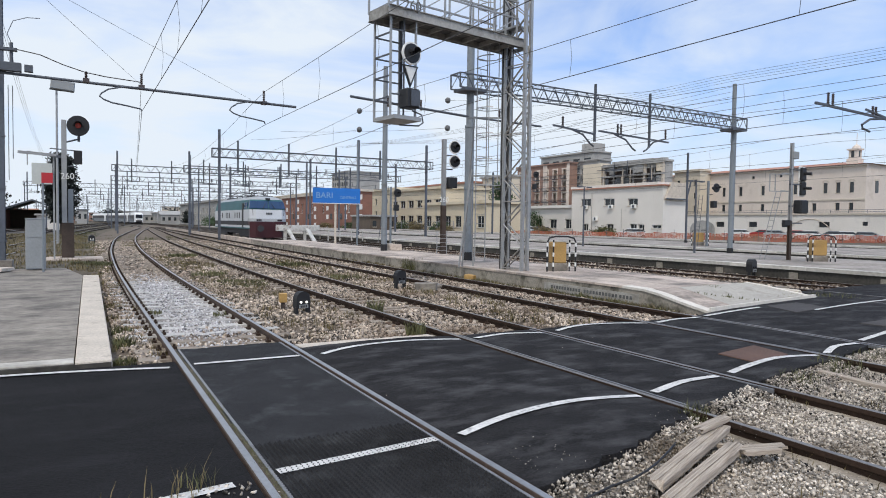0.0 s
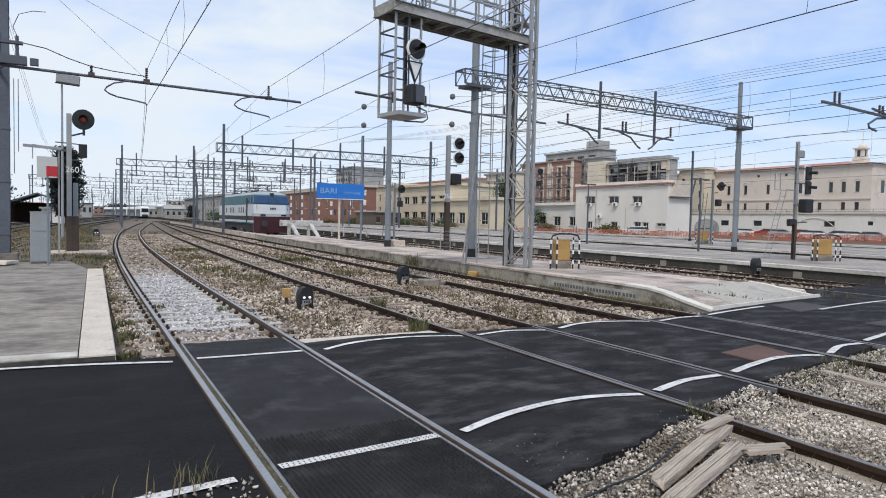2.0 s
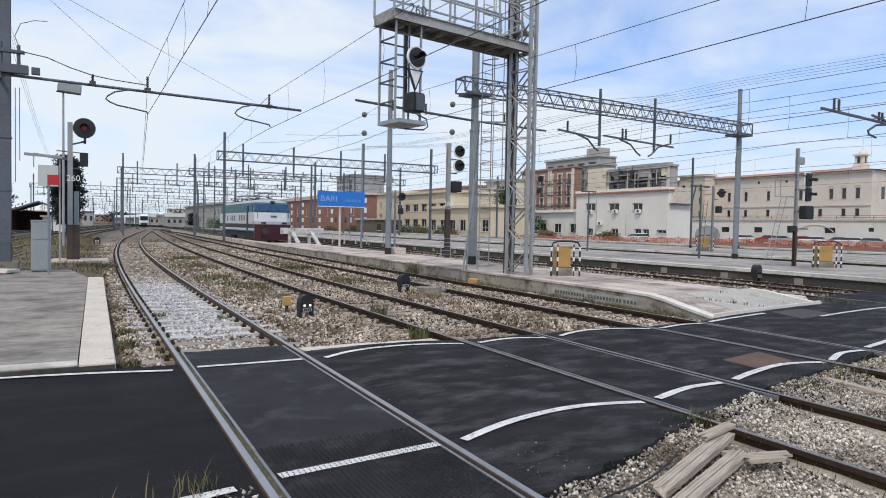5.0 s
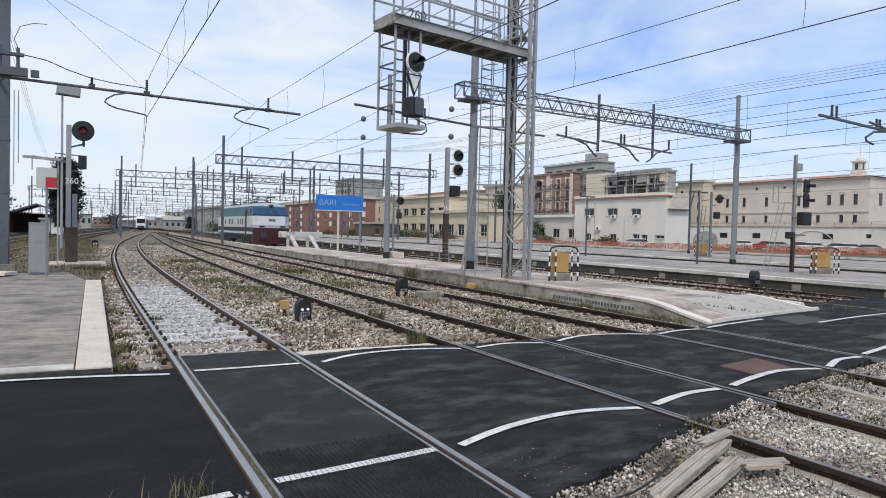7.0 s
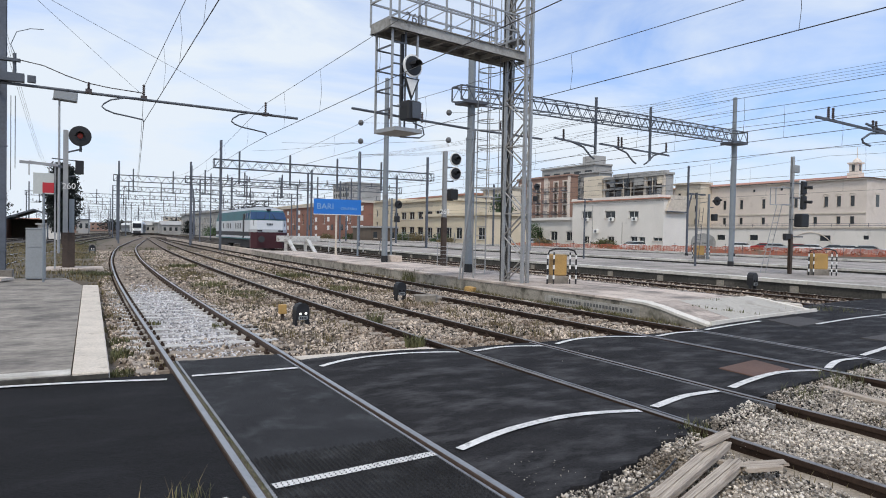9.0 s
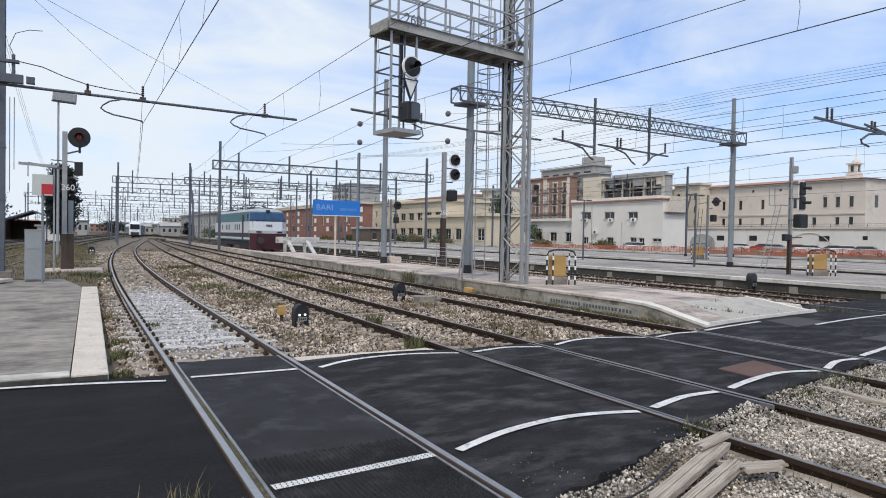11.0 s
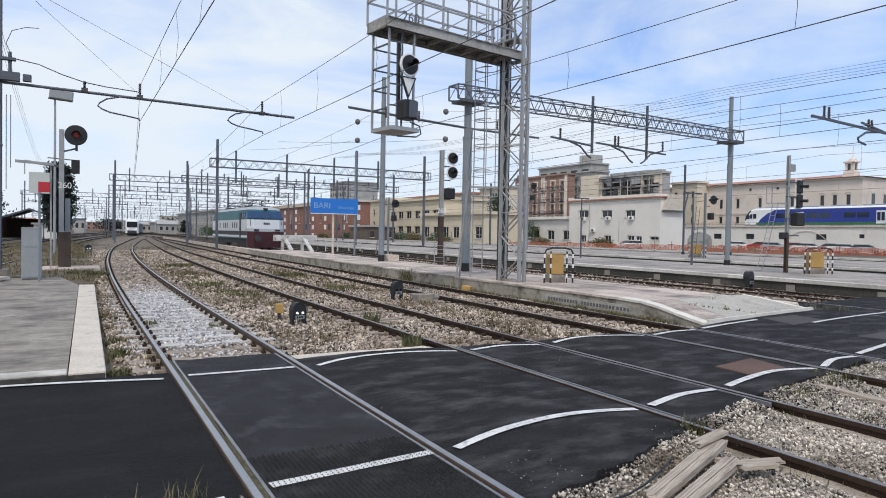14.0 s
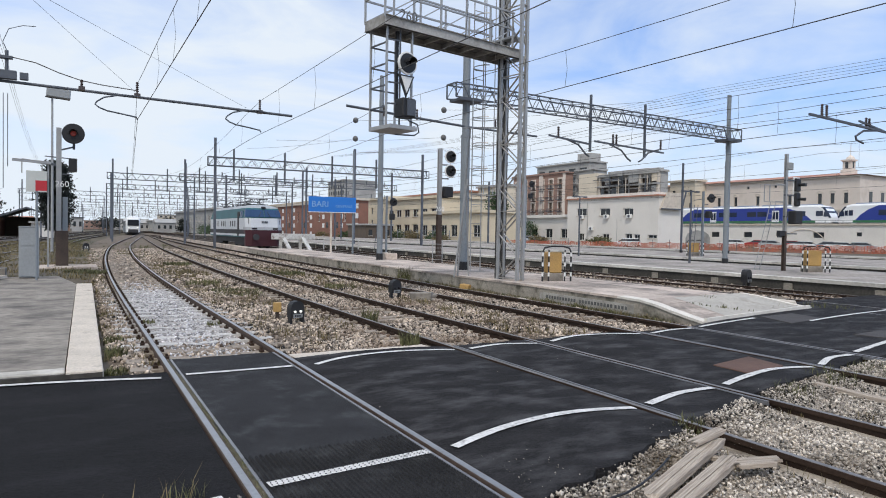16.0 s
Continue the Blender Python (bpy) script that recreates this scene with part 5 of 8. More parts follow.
# ---- buildings ----
PLASTER = mat("white plaster", (0.72, 0.685, 0.64), 0.9, var=0.12, scale=0.25, fine=6, bump=0.1, dirt=(0.48, 0.46, 0.43), dirt_scale=0.35, dirt_at=0.6)
CREAM = mat("cream plaster", (0.62, 0.545, 0.44), 0.9, var=0.14, scale=0.2, fine=5, bump=0.1, dirt=(0.46, 0.38, 0.28), dirt_scale=0.3, dirt_at=0.58)
BEIGE = mat("pale pink stucco", (0.67, 0.59, 0.525), 0.9, var=0.12, scale=0.15, fine=4, bump=0.1, dirt=(0.50, 0.43, 0.36), dirt_scale=0.25, dirt_at=0.58)
YELLOW = mat("yellow ochre stucco", (0.62, 0.54, 0.41), 0.9, var=0.14, scale=0.2, fine=5, bump=0.1, dirt=(0.48, 0.38, 0.24), dirt_scale=0.3, dirt_at=0.57)
BROWNRED = mat("reddish brown stucco", (0.30, 0.19, 0.15), 0.9, var=0.18, scale=0.25, fine=5, bump=0.1, dirt=(0.24, 0.15, 0.10), dirt_scale=0.4, dirt_at=0.58)
BRICKRED = mat("dull red brick", (0.235, 0.115, 0.085), 0.9, var=0.25, scale=0.4, fine=8, bump=0.2, dirt=(0.26, 0.12, 0.09), dirt_scale=0.6, dirt_at=0.56)
GREYWALL = mat("grey weathered render", (0.36, 0.355, 0.345), 0.9, var=0.25, scale=0.25, fine=4, bump=0.1, dirt=(0.22, 0.215, 0.21), dirt_scale=0.4, dirt_at=0.55)
TILE = mat("terracotta roofing", (0.40, 0.20, 0.14), 0.85, var=0.25, scale=0.5, fine=9, bump=0.3)
GLASS = mat("dark window glass", (0.035, 0.04, 0.045), 0.12, var=0.3, scale=0.5, fine=3, bump=0)
SHUTTER = mat("brown shutter", (0.10, 0.075, 0.055), 0.7, var=0.2, scale=1, fine=6, bump=0)
NETTING = mat("orange fence netting", (0.40, 0.105, 0.06), 0.8, var=0.35, scale=0.5, fine=5, bump=0.1, dirt=(0.24, 0.15, 0.10), dirt_scale=0.5, dirt_at=0.48)
# bluish air haze over the distant hills is put into this colour
HAZE = mat("haze-tinted far hills", (0.20, 0.25, 0.32), 1.0, var=0.15, scale=0.004, fine=0.02, bump=0)


def facade_x(t, x, y0, y1, z0, z1, material, openings, depth=8.0, glass=GLASS, frame_m=WHITE, sill=True):
    """A house body with a front wall at x facing the tracks and real recessed openings: (y0, z0, y1, z1)."""
    ys = sorted({y0, y1, *[v for o in openings for v in (o[0], o[2])]})
    zs = sorted({z0, z1, *[v for o in openings for v in (o[1], o[3])]})
    bm = B()
    for ya, yb in zip(ys, ys[1:]):
        for za, zb in zip(zs, zs[1:]):
            if not any(o[0] <= ya and yb <= o[2] and o[1] <= za and zb <= o[3] for o in openings):
                box(bm, x, ya, za, x + 0.35, yb, zb)
    bmesh.ops.remove_doubles(bm, verts=bm.verts[:], dist=0.0005)
    part("front_wall", bm, material, t)
    part("body", one_box(x + 0.36, y0, z0, x + depth, y1, z1 - 0.05), material, t)
    for o in openings:
        w = part("window", one_box(x + 0.24, o[0], o[1], x + 0.30, o[2], o[3]), glass, t)
        if frame_m:
            bm = B()
            wd = 0.07
            yc = (o[0] + o[2]) / 2
            box(bm, x + 0.20, o[0], o[1], x + 0.25, o[0] + wd, o[3])
            box(bm, x + 0.20, o[2] - wd, o[1], x + 0.25, o[2], o[3])
            box(bm, x + 0.20, o[0] + wd, o[3] - wd, x + 0.25, o[2] - wd, o[3])
            box(bm, x + 0.20, o[0] + wd, o[1], x + 0.25, o[2] - wd, o[1] + wd)
            box(bm, x + 0.205, yc - 0.03, o[1] + wd, x + 0.245, yc + 0.03, o[3] - wd)
            part("frame", bm, frame_m, w)
        if sill:
            part("sill", one_box(x - 0.08, o[0] - 0.1, o[1] - 0.10, x + 0.2, o[2] + 0.1, o[1]), KERB, w)


def white_house():
    t = thing("house", "two-storey white railway house with a flat tiled cornice", "house")
    x = 72
    ops = [(80.9, 4.75, 83.3, 5.95), (75.6, 4.70, 77.9, 5.85), (70.8, 4.65, 72.8, 5.75), (81.4, 0.75, 82.7, 1.9), (75.7, 0.75, 77.2, 1.9), (70.9, -0.2, 72.3, 1.95), (69.4, -0.2, 70.6, 1.9), (66.2, 1.35, 67.9, 1.85)]
    facade_x(t, x, 66.0, 85.6, -0.5, 7.4, PLASTER, ops, 5)
    part("cornice", one_box(x - 0.35, 65.7, 7.4, x + 5.2, 86.0, 7.58), TILE, t, "terracotta roof edge")
    part("parapet", one_box(x - 0.1, 67.0, 7.58, x + 5, 85.8, 8.0), PLASTER, t)
    for y in (81.9, 76.2, 71.4, 79.6):
        z = 4.25 if y != 79.6 else 2.4
        bm = B()
        box(bm, x - 0.42, y - 0.45, z, x - 0.05, y + 0.45, z + 0.6)
        a = part("air_conditioner", bm, WHITE, t, bevel=0.03)
        bm = B()
        lathe(bm, [(0.22, 0), (0.22, 0.02), (0.1, 0.025)], pose(x - 0.42, y - 0.1, z + 0.3, 0, -90, 0), 12)
        part("fan", bm, STEELDARK, a)
    bm = B()
    rod(bm, (x - 0.08, 80.6, 0), (x - 0.08, 80.6, 6.9), 0.05)
    part("drainpipe", bm, GREYWALL, t)
    bm = B()
    rod(bm, (x - 0.08, 74.0, 0), (x - 0.08, 74.0, 4.2), 0.03)
    part("drainpipe", bm, GREYWALL, t)
    # sloped roof light cut into the end of the parapet
    bm = B()
    q0 = [(x + 0.2, 65.62, 5.6), (x + 4.2, 65.62, 5.6), (x + 4.9, 65.62, 7.9), (x + 1.2, 65.62, 7.9)]
    lo = [bm.verts.new(v) for v in q0]
    hi = [bm.verts.new((v[0], 65.95, v[2])) for v in q0]
    bm.faces.new(lo), bm.faces.new(hi[::-1])
    for k in range(4):
        bm.faces.new((lo[k], hi[k], hi[(k + 1) % 4], lo[(k + 1) % 4]))
    rl = part("roof_light", bm, KERB, t, "sloped pale roof light at the parapet end")
    bm = B()
    bar(bm, (x + 4.2, 65.55, 5.5), (x + 5.0, 65.55, 8.1), 0.16)
    bar(bm, (x + 0.1, 65.55, 5.55), (x + 4.3, 65.55, 5.55), 0.16)
    part("roof_light_edge", bm, STEELDARK, rl)


white_house()


def viaduct():
    t = thing("viaduct_wall", "long white retaining wall carrying a raised railway", "viaduct", kind="structure")
    ops = [(79.7, 1.75, 81.5, 2.75), (73.1, 1.8, 74.8, 2.8), (66.0, 1.85, 67.9, 2.8), (59.8, 2.2, 60.7, 2.85), (86.9, 1.7, 88.8, 2.7), (52.0, 1.8, 53.6, 2.8), (45.0, 1.8, 46.6, 2.8)]
    facade_x(t, 112, 10, 97, -0.5, 4.0, PLASTER, ops, 1.6, frame_m=None, sill=False)
    part("coping", one_box(111.8, 10, 4.0, 112.5, 140, 4.30), KERB, t)
    part("deck", one_box(112.5, -60, 3.0, 122, 260, 3.9), GREYWALL, t)
    part("wall_ahead", one_box(112.0, 97, -0.5, 113.6, 260, 4.0), PLASTER, t)
    for yc, r in ((69.5, 4.3), (50, 4.3)):
        bm = B()
        pts = [(111.93, yc + r * math.cos(a), -0.3 + 3.6 * math.sin(a)) for a in [math.pi * i / 16 for i in range(17)]]
        tube(bm, pts, 0.06, 5)
        part("blind_arch", bm, KERB, t)
    bm = B()
    for k in range(44):
        bar(bm, (112.2, 12 + 3 * k, 4.25), (112.2, 12 + 3 * k, 4.85), 0.06)
    bar(bm, (112.2, 12, 4.85), (112.2, 141, 4.85), 0.05)
    bar(bm, (112.2, 12, 4.5), (112.2, 141, 4.5), 0.06)
    part("parapet_railing", bm, STEELDARK, t, "low dark railing on the wall")
    for yc in (92.0, 101.0):
        bm = B()
        pts = [(111.8, yc - 3.0, -0.4), (111.8, yc - 3.0, 1.4)] + [(111.8, yc - 3.0 * math.cos(a), 1.4 + 1.6 * math.sin(a)) for a in (0.5, 1.0, 1.57, 2.1, 2.6)] + [(111.8, yc + 3.0, 1.4), (111.8, yc + 3.0, -0.4)]
        f0 = [bm.verts.new(p) for p in pts]
        bm.faces.new(f0)
        r_ = bmesh.ops.extrude_face_region(bm, geom=bm.faces[:])
        for v in r_["geom"]:
            if isinstance(v, bmesh.types.BMVert):
                v.co.x += 0.1
        part("arched_door", bm, GREYWALL, t)


viaduct()


def long_building():
    t = thing("convent_building", "long pale stucco building with a tiled roof and small bell tower", "building")
    x = 140
    ops = []
    for y in (119, 109, 104.3, 98.4, 90.5, 83.7, 81.0, 78.2):
        ops.append((y - 0.45, 9.2, y + 0.45, 11.4))
    for y in (119, 109, 104.3, 98.4, 90.5, 86, 81.0, 78.2):
        ops.append((y - 0.45, 5.5, y + 0.45, 7.1))
    for y in (116, 101, 94, 87):
        ops.append((y - 0.35, 13.2, y + 0.35, 13.8))
    facade_x(t, x, 75.4, 126, 0, 15.0, BEIGE, ops, 22, frame_m=None)
    for xw in (144, 148.5, 153):
        w = part("end_window", one_box(xw - 0.6, 75.36, 9.1, xw + 0.6, 75.41, 11.6), GLASS, t)
        part("surround", one_box(xw - 0.9, 75.30, 11.6, xw + 0.9, 75.39, 12.0), KERB, w)
    for o in ops[:8]:
        bm = B()
        yc = (o[0] + o[2]) / 2
        tube(bm, [(x - 0.02, yc + 0.7 * math.cos(a), 11.4 + 0.55 * math.sin(a)) for a in [math.pi * k / 8 for k in range(9)]], 0.09, 5)
        part("window_arch", bm, KERB, t)
    bm = B()
    vs = [(x - 0.8, 74.8, 15.0), (x - 0.8, 126.6, 15.0), (x + 11, 126.6, 16.6), (x + 11, 86, 16.6), (x + 23, 126.6, 15.0), (x + 23, 74.8, 15.0)]
    q = [bm.verts.new(v) for v in vs]
    for f in ((0, 1, 2, 3), (3, 2, 4, 5), (0, 3, 5), (1, 4, 2), (0, 5, 4, 1)):
        bm.faces.new([q[i] for i in f])
    part("roof", bm, TILE, t)
    part("string_course", one_box(x - 0.15, 75.4, 7.6, x - 0.01, 126, 7.9), KERB, t)
    part("cornice", one_box(x - 0.5, 75.0, 14.6, x - 0.01, 126, 14.95), KERB, t)
    bm = B()
    box(bm, x + 0.4, 77.6, 15.8, x + 2.1, 79.3, 18.3)
    box(bm, x + 0.2, 77.3, 15.0, x + 2.3, 79.6, 16.2)
    box(bm, x + 0.1, 77.3, 18.0, x + 2.4, 79.6, 18.3)
    lathe(bm, [(0.9, 18.3), (0.7, 18.8), (0.3, 19.1), (0.05, 19.3)], pose(x + 1.25, 78.2, 0), 10)
    rod(bm, (x + 1.25, 78.2, 19.2), (x + 1.25, 78.2, 21.5), 0.06, 6)
    tw = part("bell_tower", bm, BEIGE, t, "stone bell turret with dark openings")
    # dark plates on the solid turret stand in for shade inside its openings
    part("belfry_shade_plate", one_box(x + 0.36, 78.15, 16.5, x + 0.41, 78.75, 17.8), GLASS, tw)
    part("belfry_shade_plate", one_box(x + 1.0, 77.56, 16.5, x + 1.55, 77.61, 17.8), GLASS, tw)
    part("annexe", one_box(x - 6, 126.2, 0, x + 10, 134, 15.6), CREAM, t)
    for y in (128.2, 131.0):
        part("annexe_window", one_box(x - 6.04, y - 0.5, 13, x - 5.99, y + 0.5, 14.3), GLASS, t)


long_building()


def block(name, label, x, y0, y1, h, material, cols, rows, wsize, glass=GLASS, frame_m=KERB, depth=14, base=1.2, roof=None, balconies=False, top=1.2):
    t = thing(name, label, "building", group="city buildings")
    ops = []
    fw, fh = (y1 - y0) / cols, (h - base - top) / rows
    for i in range(cols):
        for j in range(rows):
            yc, zc = y0 + fw * (i + 0.5), base + fh * (j + 0.5)
            ops.append((yc - wsize[0] / 2, zc - wsize[1] / 2, yc + wsize[0] / 2, zc + wsize[1] / 2))
    facade_x(t, x, y0, y1, 0, h, material, ops, depth, glass=glass, frame_m=frame_m)
    part("cornice", one_box(x - 0.5, y0 - 0.4, h, x + depth, y1 + 0.4, h + 0.5), roof or material, t)
    if balconies:
        for j in range(rows):
            z = base + fh * j + 0.15
            bm = B()
            box(bm, x - 0.9, y0 + 0.5, z, x - 0.01, y1 - 0.5, z + 0.18)
            k = y0 + 0.6
            while k < y1 - 0.6:
                box(bm, x - 0.88, k, z + 0.18, x - 0.84, k + 0.05, z + 1.1)
                k += 0.45
            box(bm, x - 0.9, y0 + 0.5, z + 1.1, x - 0.82, y1 - 0.5, z + 1.16)
            part("balcony", bm, GREYWALL, t)
    return t


b1 = block("apartment_building", "five-storey reddish brown apartment house with pale pilasters", 128, 153.5, 180, 20.0, BROWNRED, 6, 5, (1.7, 2.7), SHUTTER, CREAM, 3)
for y in (153.9, 164.5, 165.3, 174.0):
    part("pilaster", one_box(127.7, y - 0.5, 0, 127.99, y + 0.5, 20.0), BEIGE, b1)
for z in (5.2, 9.1, 13.0, 16.8, 19.7):
    part("string_course", one_box(127.75, 153.5, z, 127.99, 180, z + 0.22), BROWNRED, b1)
for i in range(6):
    for j in range(5):
        yc, zc = 153.5 + 26.5 / 6 * (i + 0.5), 1.2 + 3.52 * (j + 0.5)
        bm = B()
        box(bm, 127.86, yc - 1.2, zc - 1.35, 127.995, yc - 0.86, zc + 1.7), box(bm, 127.86, yc + 0.86, zc - 1.35, 127.995, yc + 1.2, zc + 1.7), box(bm, 127.84, yc - 1.3, zc + 1.37, 127.993, yc + 1.3, zc + 1.75)
        part("window_surround", bm, BEIGE, b1, "pale window surround")
        bm = B()
        box(bm, 127.1, yc - 1.3, zc - 1.5, 127.99, yc + 1.3, zc - 1.36), box(bm, 127.1, yc - 1.3, zc - 0.55, 127.16, yc + 1.3, zc - 0.48)
        for q_ in range(9):
            box(bm, 127.11, yc - 1.28 + 0.31 * q_, zc - 1.36, 127.15, yc - 1.22 + 0.31 * q_, zc - 0.55)
        part("balcony", bm, STEELDARK, b1, "small dark iron balcony")
block("apartment_building", "grey upper block with deep loggias", 150, 168, 196, 26.0, GREYWALL, 5, 8, (3.6, 2.0), GLASS, None, 8, balconies=True)
part("roof_box", one_box(0, 0, 0, 5, 6, 3), GREYWALL, thing("roof_house", "grey rooftop stair house", "roof structure", (152, 170, 26.4)))
block("apartment_building", "pale grey block beside the brown house", 132, 145.5, 153.4, 20.5, GREYWALL, 2, 6, (2.6, 1.7), GLASS, WHITE, 5, balconies=True)
# dark brown sheets fill the openings in place of the shade inside the storeys
gb = block("apartment_building", "unfinished grey building with open storeys and bare columns", 126, 115, 136.5, 17.6, GREYWALL, 6, 6, (3.2, 2.3), BROWNPOST, None, 2.5)
for y in (115.4, 121.2, 128.6, 136.0):
    part("column", one_box(125.3, y - 0.3, 0, 125.95, y + 0.3, 17.5), KERB, gb)
for z in (11.6, 14.5, 17.3):
    part("floor_edge", one_box(124.9, 115, z, 125.99, 136.5, z + 0.4), GREYWALL, gb)
rq = random.Random(5)
for k in range(46):
    y, z = 115.4 + rq.random() * 16, 6.5 + rq.random() * 11.5
    if rq.random() < 0.55:
        part("scaffold_bar", one_box(124.7, y, z, 124.82, y + rq.uniform(2.5, 7), z + 0.14), STEELDARK if rq.random() < 0.6 else GREYWALL, gb)
    else:
        part("scaffold_pole", one_box(124.6, y, z - 3, 124.72, y + 0.16, z + rq.uniform(0, 1.6)), STEELDARK if rq.random() < 0.6 else KERB, gb)
for k in range(16):
    y, j = 115.4 + rq.random() * 19, rq.randrange(3)
    part("loose_panel", one_box(125.2, y, 9.3 + 3.0 * j, 125.3, y + rq.uniform(0.8, 2.2), 11.2 + 3.0 * j), rq.choice((SHUTTER, CREAM, GREYWALL, GLASS)), gb)
for k in range(7):
    part("roof_clutter", one_box(125 + rq.random(), 115 + rq.random() * 9, 17.8, 127, 125 + rq.random() * 11, 18.1 + rq.random() * 0.6), GREYWALL, gb)
part("blind_wall", one_box(125.0, 136.6, 0, 128, 144.0, 18.6), CREAM, gb)
block("apartment_building", "cream corner block with few windows", 136, 113, 121, 15.6, CREAM, 3, 4, (1.0, 1.5), GLASS, None, 4)
block("office_building", "yellow stucco railway office with a long window row", 62, 112, 136, 8.4, YELLOW, 6, 2, (2.6, 1.6), GLASS, WHITE, 12, base=0.8)
block("office_building", "yellow three-storey house beside the tracks", 64, 136.5, 157, 9.2, YELLOW, 4, 2, (1.3, 1.6), GLASS, WHITE, 12, base=2.2)
block("apartment_building", "cream apartment row under brown roofs", 92, 150, 215, 12.5, CREAM, 12, 4, (1.4, 1.9), SHUTTER, None, 14, roof=TILE)
block("apartment_building", "cream four-storey street front", 95, 136, 150, 13.6, CREAM, 5, 4, (1.3, 1.9), SHUTTER, KERB, 2.5, roof=GREYWALL)
block("workshop", "low yellow workshop with wide doors", 58, 90, 112, 5.0, YELLOW, 6, 1, (2.2, 2.0), GLASS, WHITE, 8, base=0.2)
block("workshop", "low white workshop behind the fence", 74, 86.5, 108, 4.6, PLASTER, 5, 1, (2.0, 1.6), GLASS, WHITE, 8, base=0.3)
block("warehouse", "long grey-beige station warehouse", 32, 178, 252, 6.6, GREYWALL, 14, 2, (2.6, 1.5), GLASS, WHITE, 14)
block("warehouse", "low grey depot far along the tracks", 30, 310, 380, 4.2, GREYWALL, 10, 1, (3.0, 2.0), GLASS, None, 14)
block("city_block", "hazy cream buildings far behind the yard", 70, 215, 330, 11, CREAM, 18, 4, (1.8, 2.0), SHUTTER, None, 16)
block("city_block", "distant grey tower block", 110, 290, 312, 25, GREYWALL, 7, 8, (2.0, 1.8), GLASS, None, 16)


def brick_house():
    t = thing("brick_building", "dull red brick building with white corner blocks", "building")
    x = 48
    ops = [(y - 0.6, 3.6, y + 0.6, 6.0) for y in (126, 134, 142, 150, 158, 166)]
    facade_x(t, x, 119, 176, 0, 7.6, BRICKRED, ops, 2.2, frame_m=WHITE)
    part("cornice", one_box(x - 0.4, 118.6, 7.6, x + 2.3, 176.4, 8.0), KERB, t)
    for y in (119.4, 127.6, 139, 147.6, 161, 171):
        for k in range(4):
            part("white_block", one_box(x - 0.06, y - 0.7, 0.3 + 1.9 * k, x - 0.005, y + 0.7, 1.3 + 1.9 * k), WHITE, t)
    for y in (130.4, 136.5, 152.5, 165):
        part("dark_panel", one_box(x - 0.05, y - 0.6, 2.2, x - 0.005, y + 0.6, 3.4), GLASS, t)


brick_house()


def hangar():
    t = thing("shed", "dark open-fronted shed with a pitched roof", "shed", (-6.2, 120, 0))
    bm = B()
    for s in (-1, 1):
        vs = [(0, -1, 4.5), (s * 4.2, -1, 2.9), (s * 4.2, 12, 2.9), (0, 12, 4.5)]
        a = [bm.verts.new(v) for v in vs]
        b = [bm.verts.new((v[0], v[1], v[2] - 0.25)) for v in vs]
        bm.faces.new(a), bm.faces.new(b[::-1])
        for i in range(4):
            bm.faces.new((a[i], a[(i + 1) % 4], b[(i + 1) % 4], b[i]))
    part("roof", bm, STEELDARK, t)
    part("side_wall", one_box(-4.0, 0, -0.2, -3.7, 11, 2.9), BRICKRED, t)
    part("side_wall", one_box(3.3, 0, -0.2, 3.6, 11, 2.9), PLASTER, t)
    part("back_wall", one_box(-3.7, 10.7, -0.2, 3.3, 11, 3.0), SHUTTER, t)
    t2 = thing("shed", "low white hut beside the dark shed", "shed", (-2.9, 112, 0))
    part("wall", one_box(-2.4, 0, -0.2, 1.3, 4, 2.0), PLASTER, t2)
    part("roof", one_box(-2.7, -0.4, 2.0, 1.6, 4.3, 2.25), GREYWALL, t2)


hangar()


def far_house(x0, x1, y, h, material, label, roof_m, pitched=False, cols=4, rows=1):
    """A house far down the yard, its front turned towards the station."""
    t = thing("far_house", label, "building", group="houses far down the yard")
    d = 9.0
    part("wall", one_box(x0, y, -0.4, x1, y + d, h), material, t)
    bm = B()
    if pitched:
        q = [bm.verts.new(v) for v in ((x0 - 0.4, y - 0.4, h), (x1 + 0.4, y - 0.4, h), (x1 + 0.4, y + d + 0.4, h), (x0 - 0.4, y + d + 0.4, h), (x0 - 0.4, y + d / 2, h + 1.5), (x1 + 0.4, y + d / 2, h + 1.5))]
        for f in ((0, 1, 5, 4), (2, 3, 4, 5), (0, 4, 3), (1, 2, 5), (3, 2, 1, 0)):
            bm.faces.new([q[i] for i in f])
    else:
        box(bm, x0 - 0.3, y - 0.3, h, x1 + 0.3, y + d, h + 0.3)
    part("roof", bm, roof_m, t)
    w, fh = (x1 - x0) / cols, h / rows
    for i in range(cols):
        for j in range(rows):
            xc, zc = x0 + w * (i + 0.5), fh * (j + 0.52)
            wn_ = part("window", one_box(xc - w * 0.22, y - 0.03, zc - fh * 0.2, xc + w * 0.22, y + 0.1, zc + fh * 0.2), GLASS, t)
            part("sill", one_box(xc - w * 0.26, y - 0.15, zc - fh * 0.24, xc + w * 0.26, y + 0.05, zc - fh * 0.2), KERB, wn_)


far_house(-11.5, -1.0, 262, 3.6, BROWNRED, "low brown-red brick wall of a depot", GREYWALL, cols=7)
far_house(-0.4, 3.0, 256, 4.4, GREYWALL, "grey hut beside the far tracks", STEELDARK, cols=2)
far_house(27, 39, 266, 3.4, GREYWALL, "grey low shed under a grey roof", GREYWALL, True, 6)
far_house(45.6, 50.6, 109, 2.7, SHUTTER, "dark low shed beside the brick building", GREYWALL, cols=3)
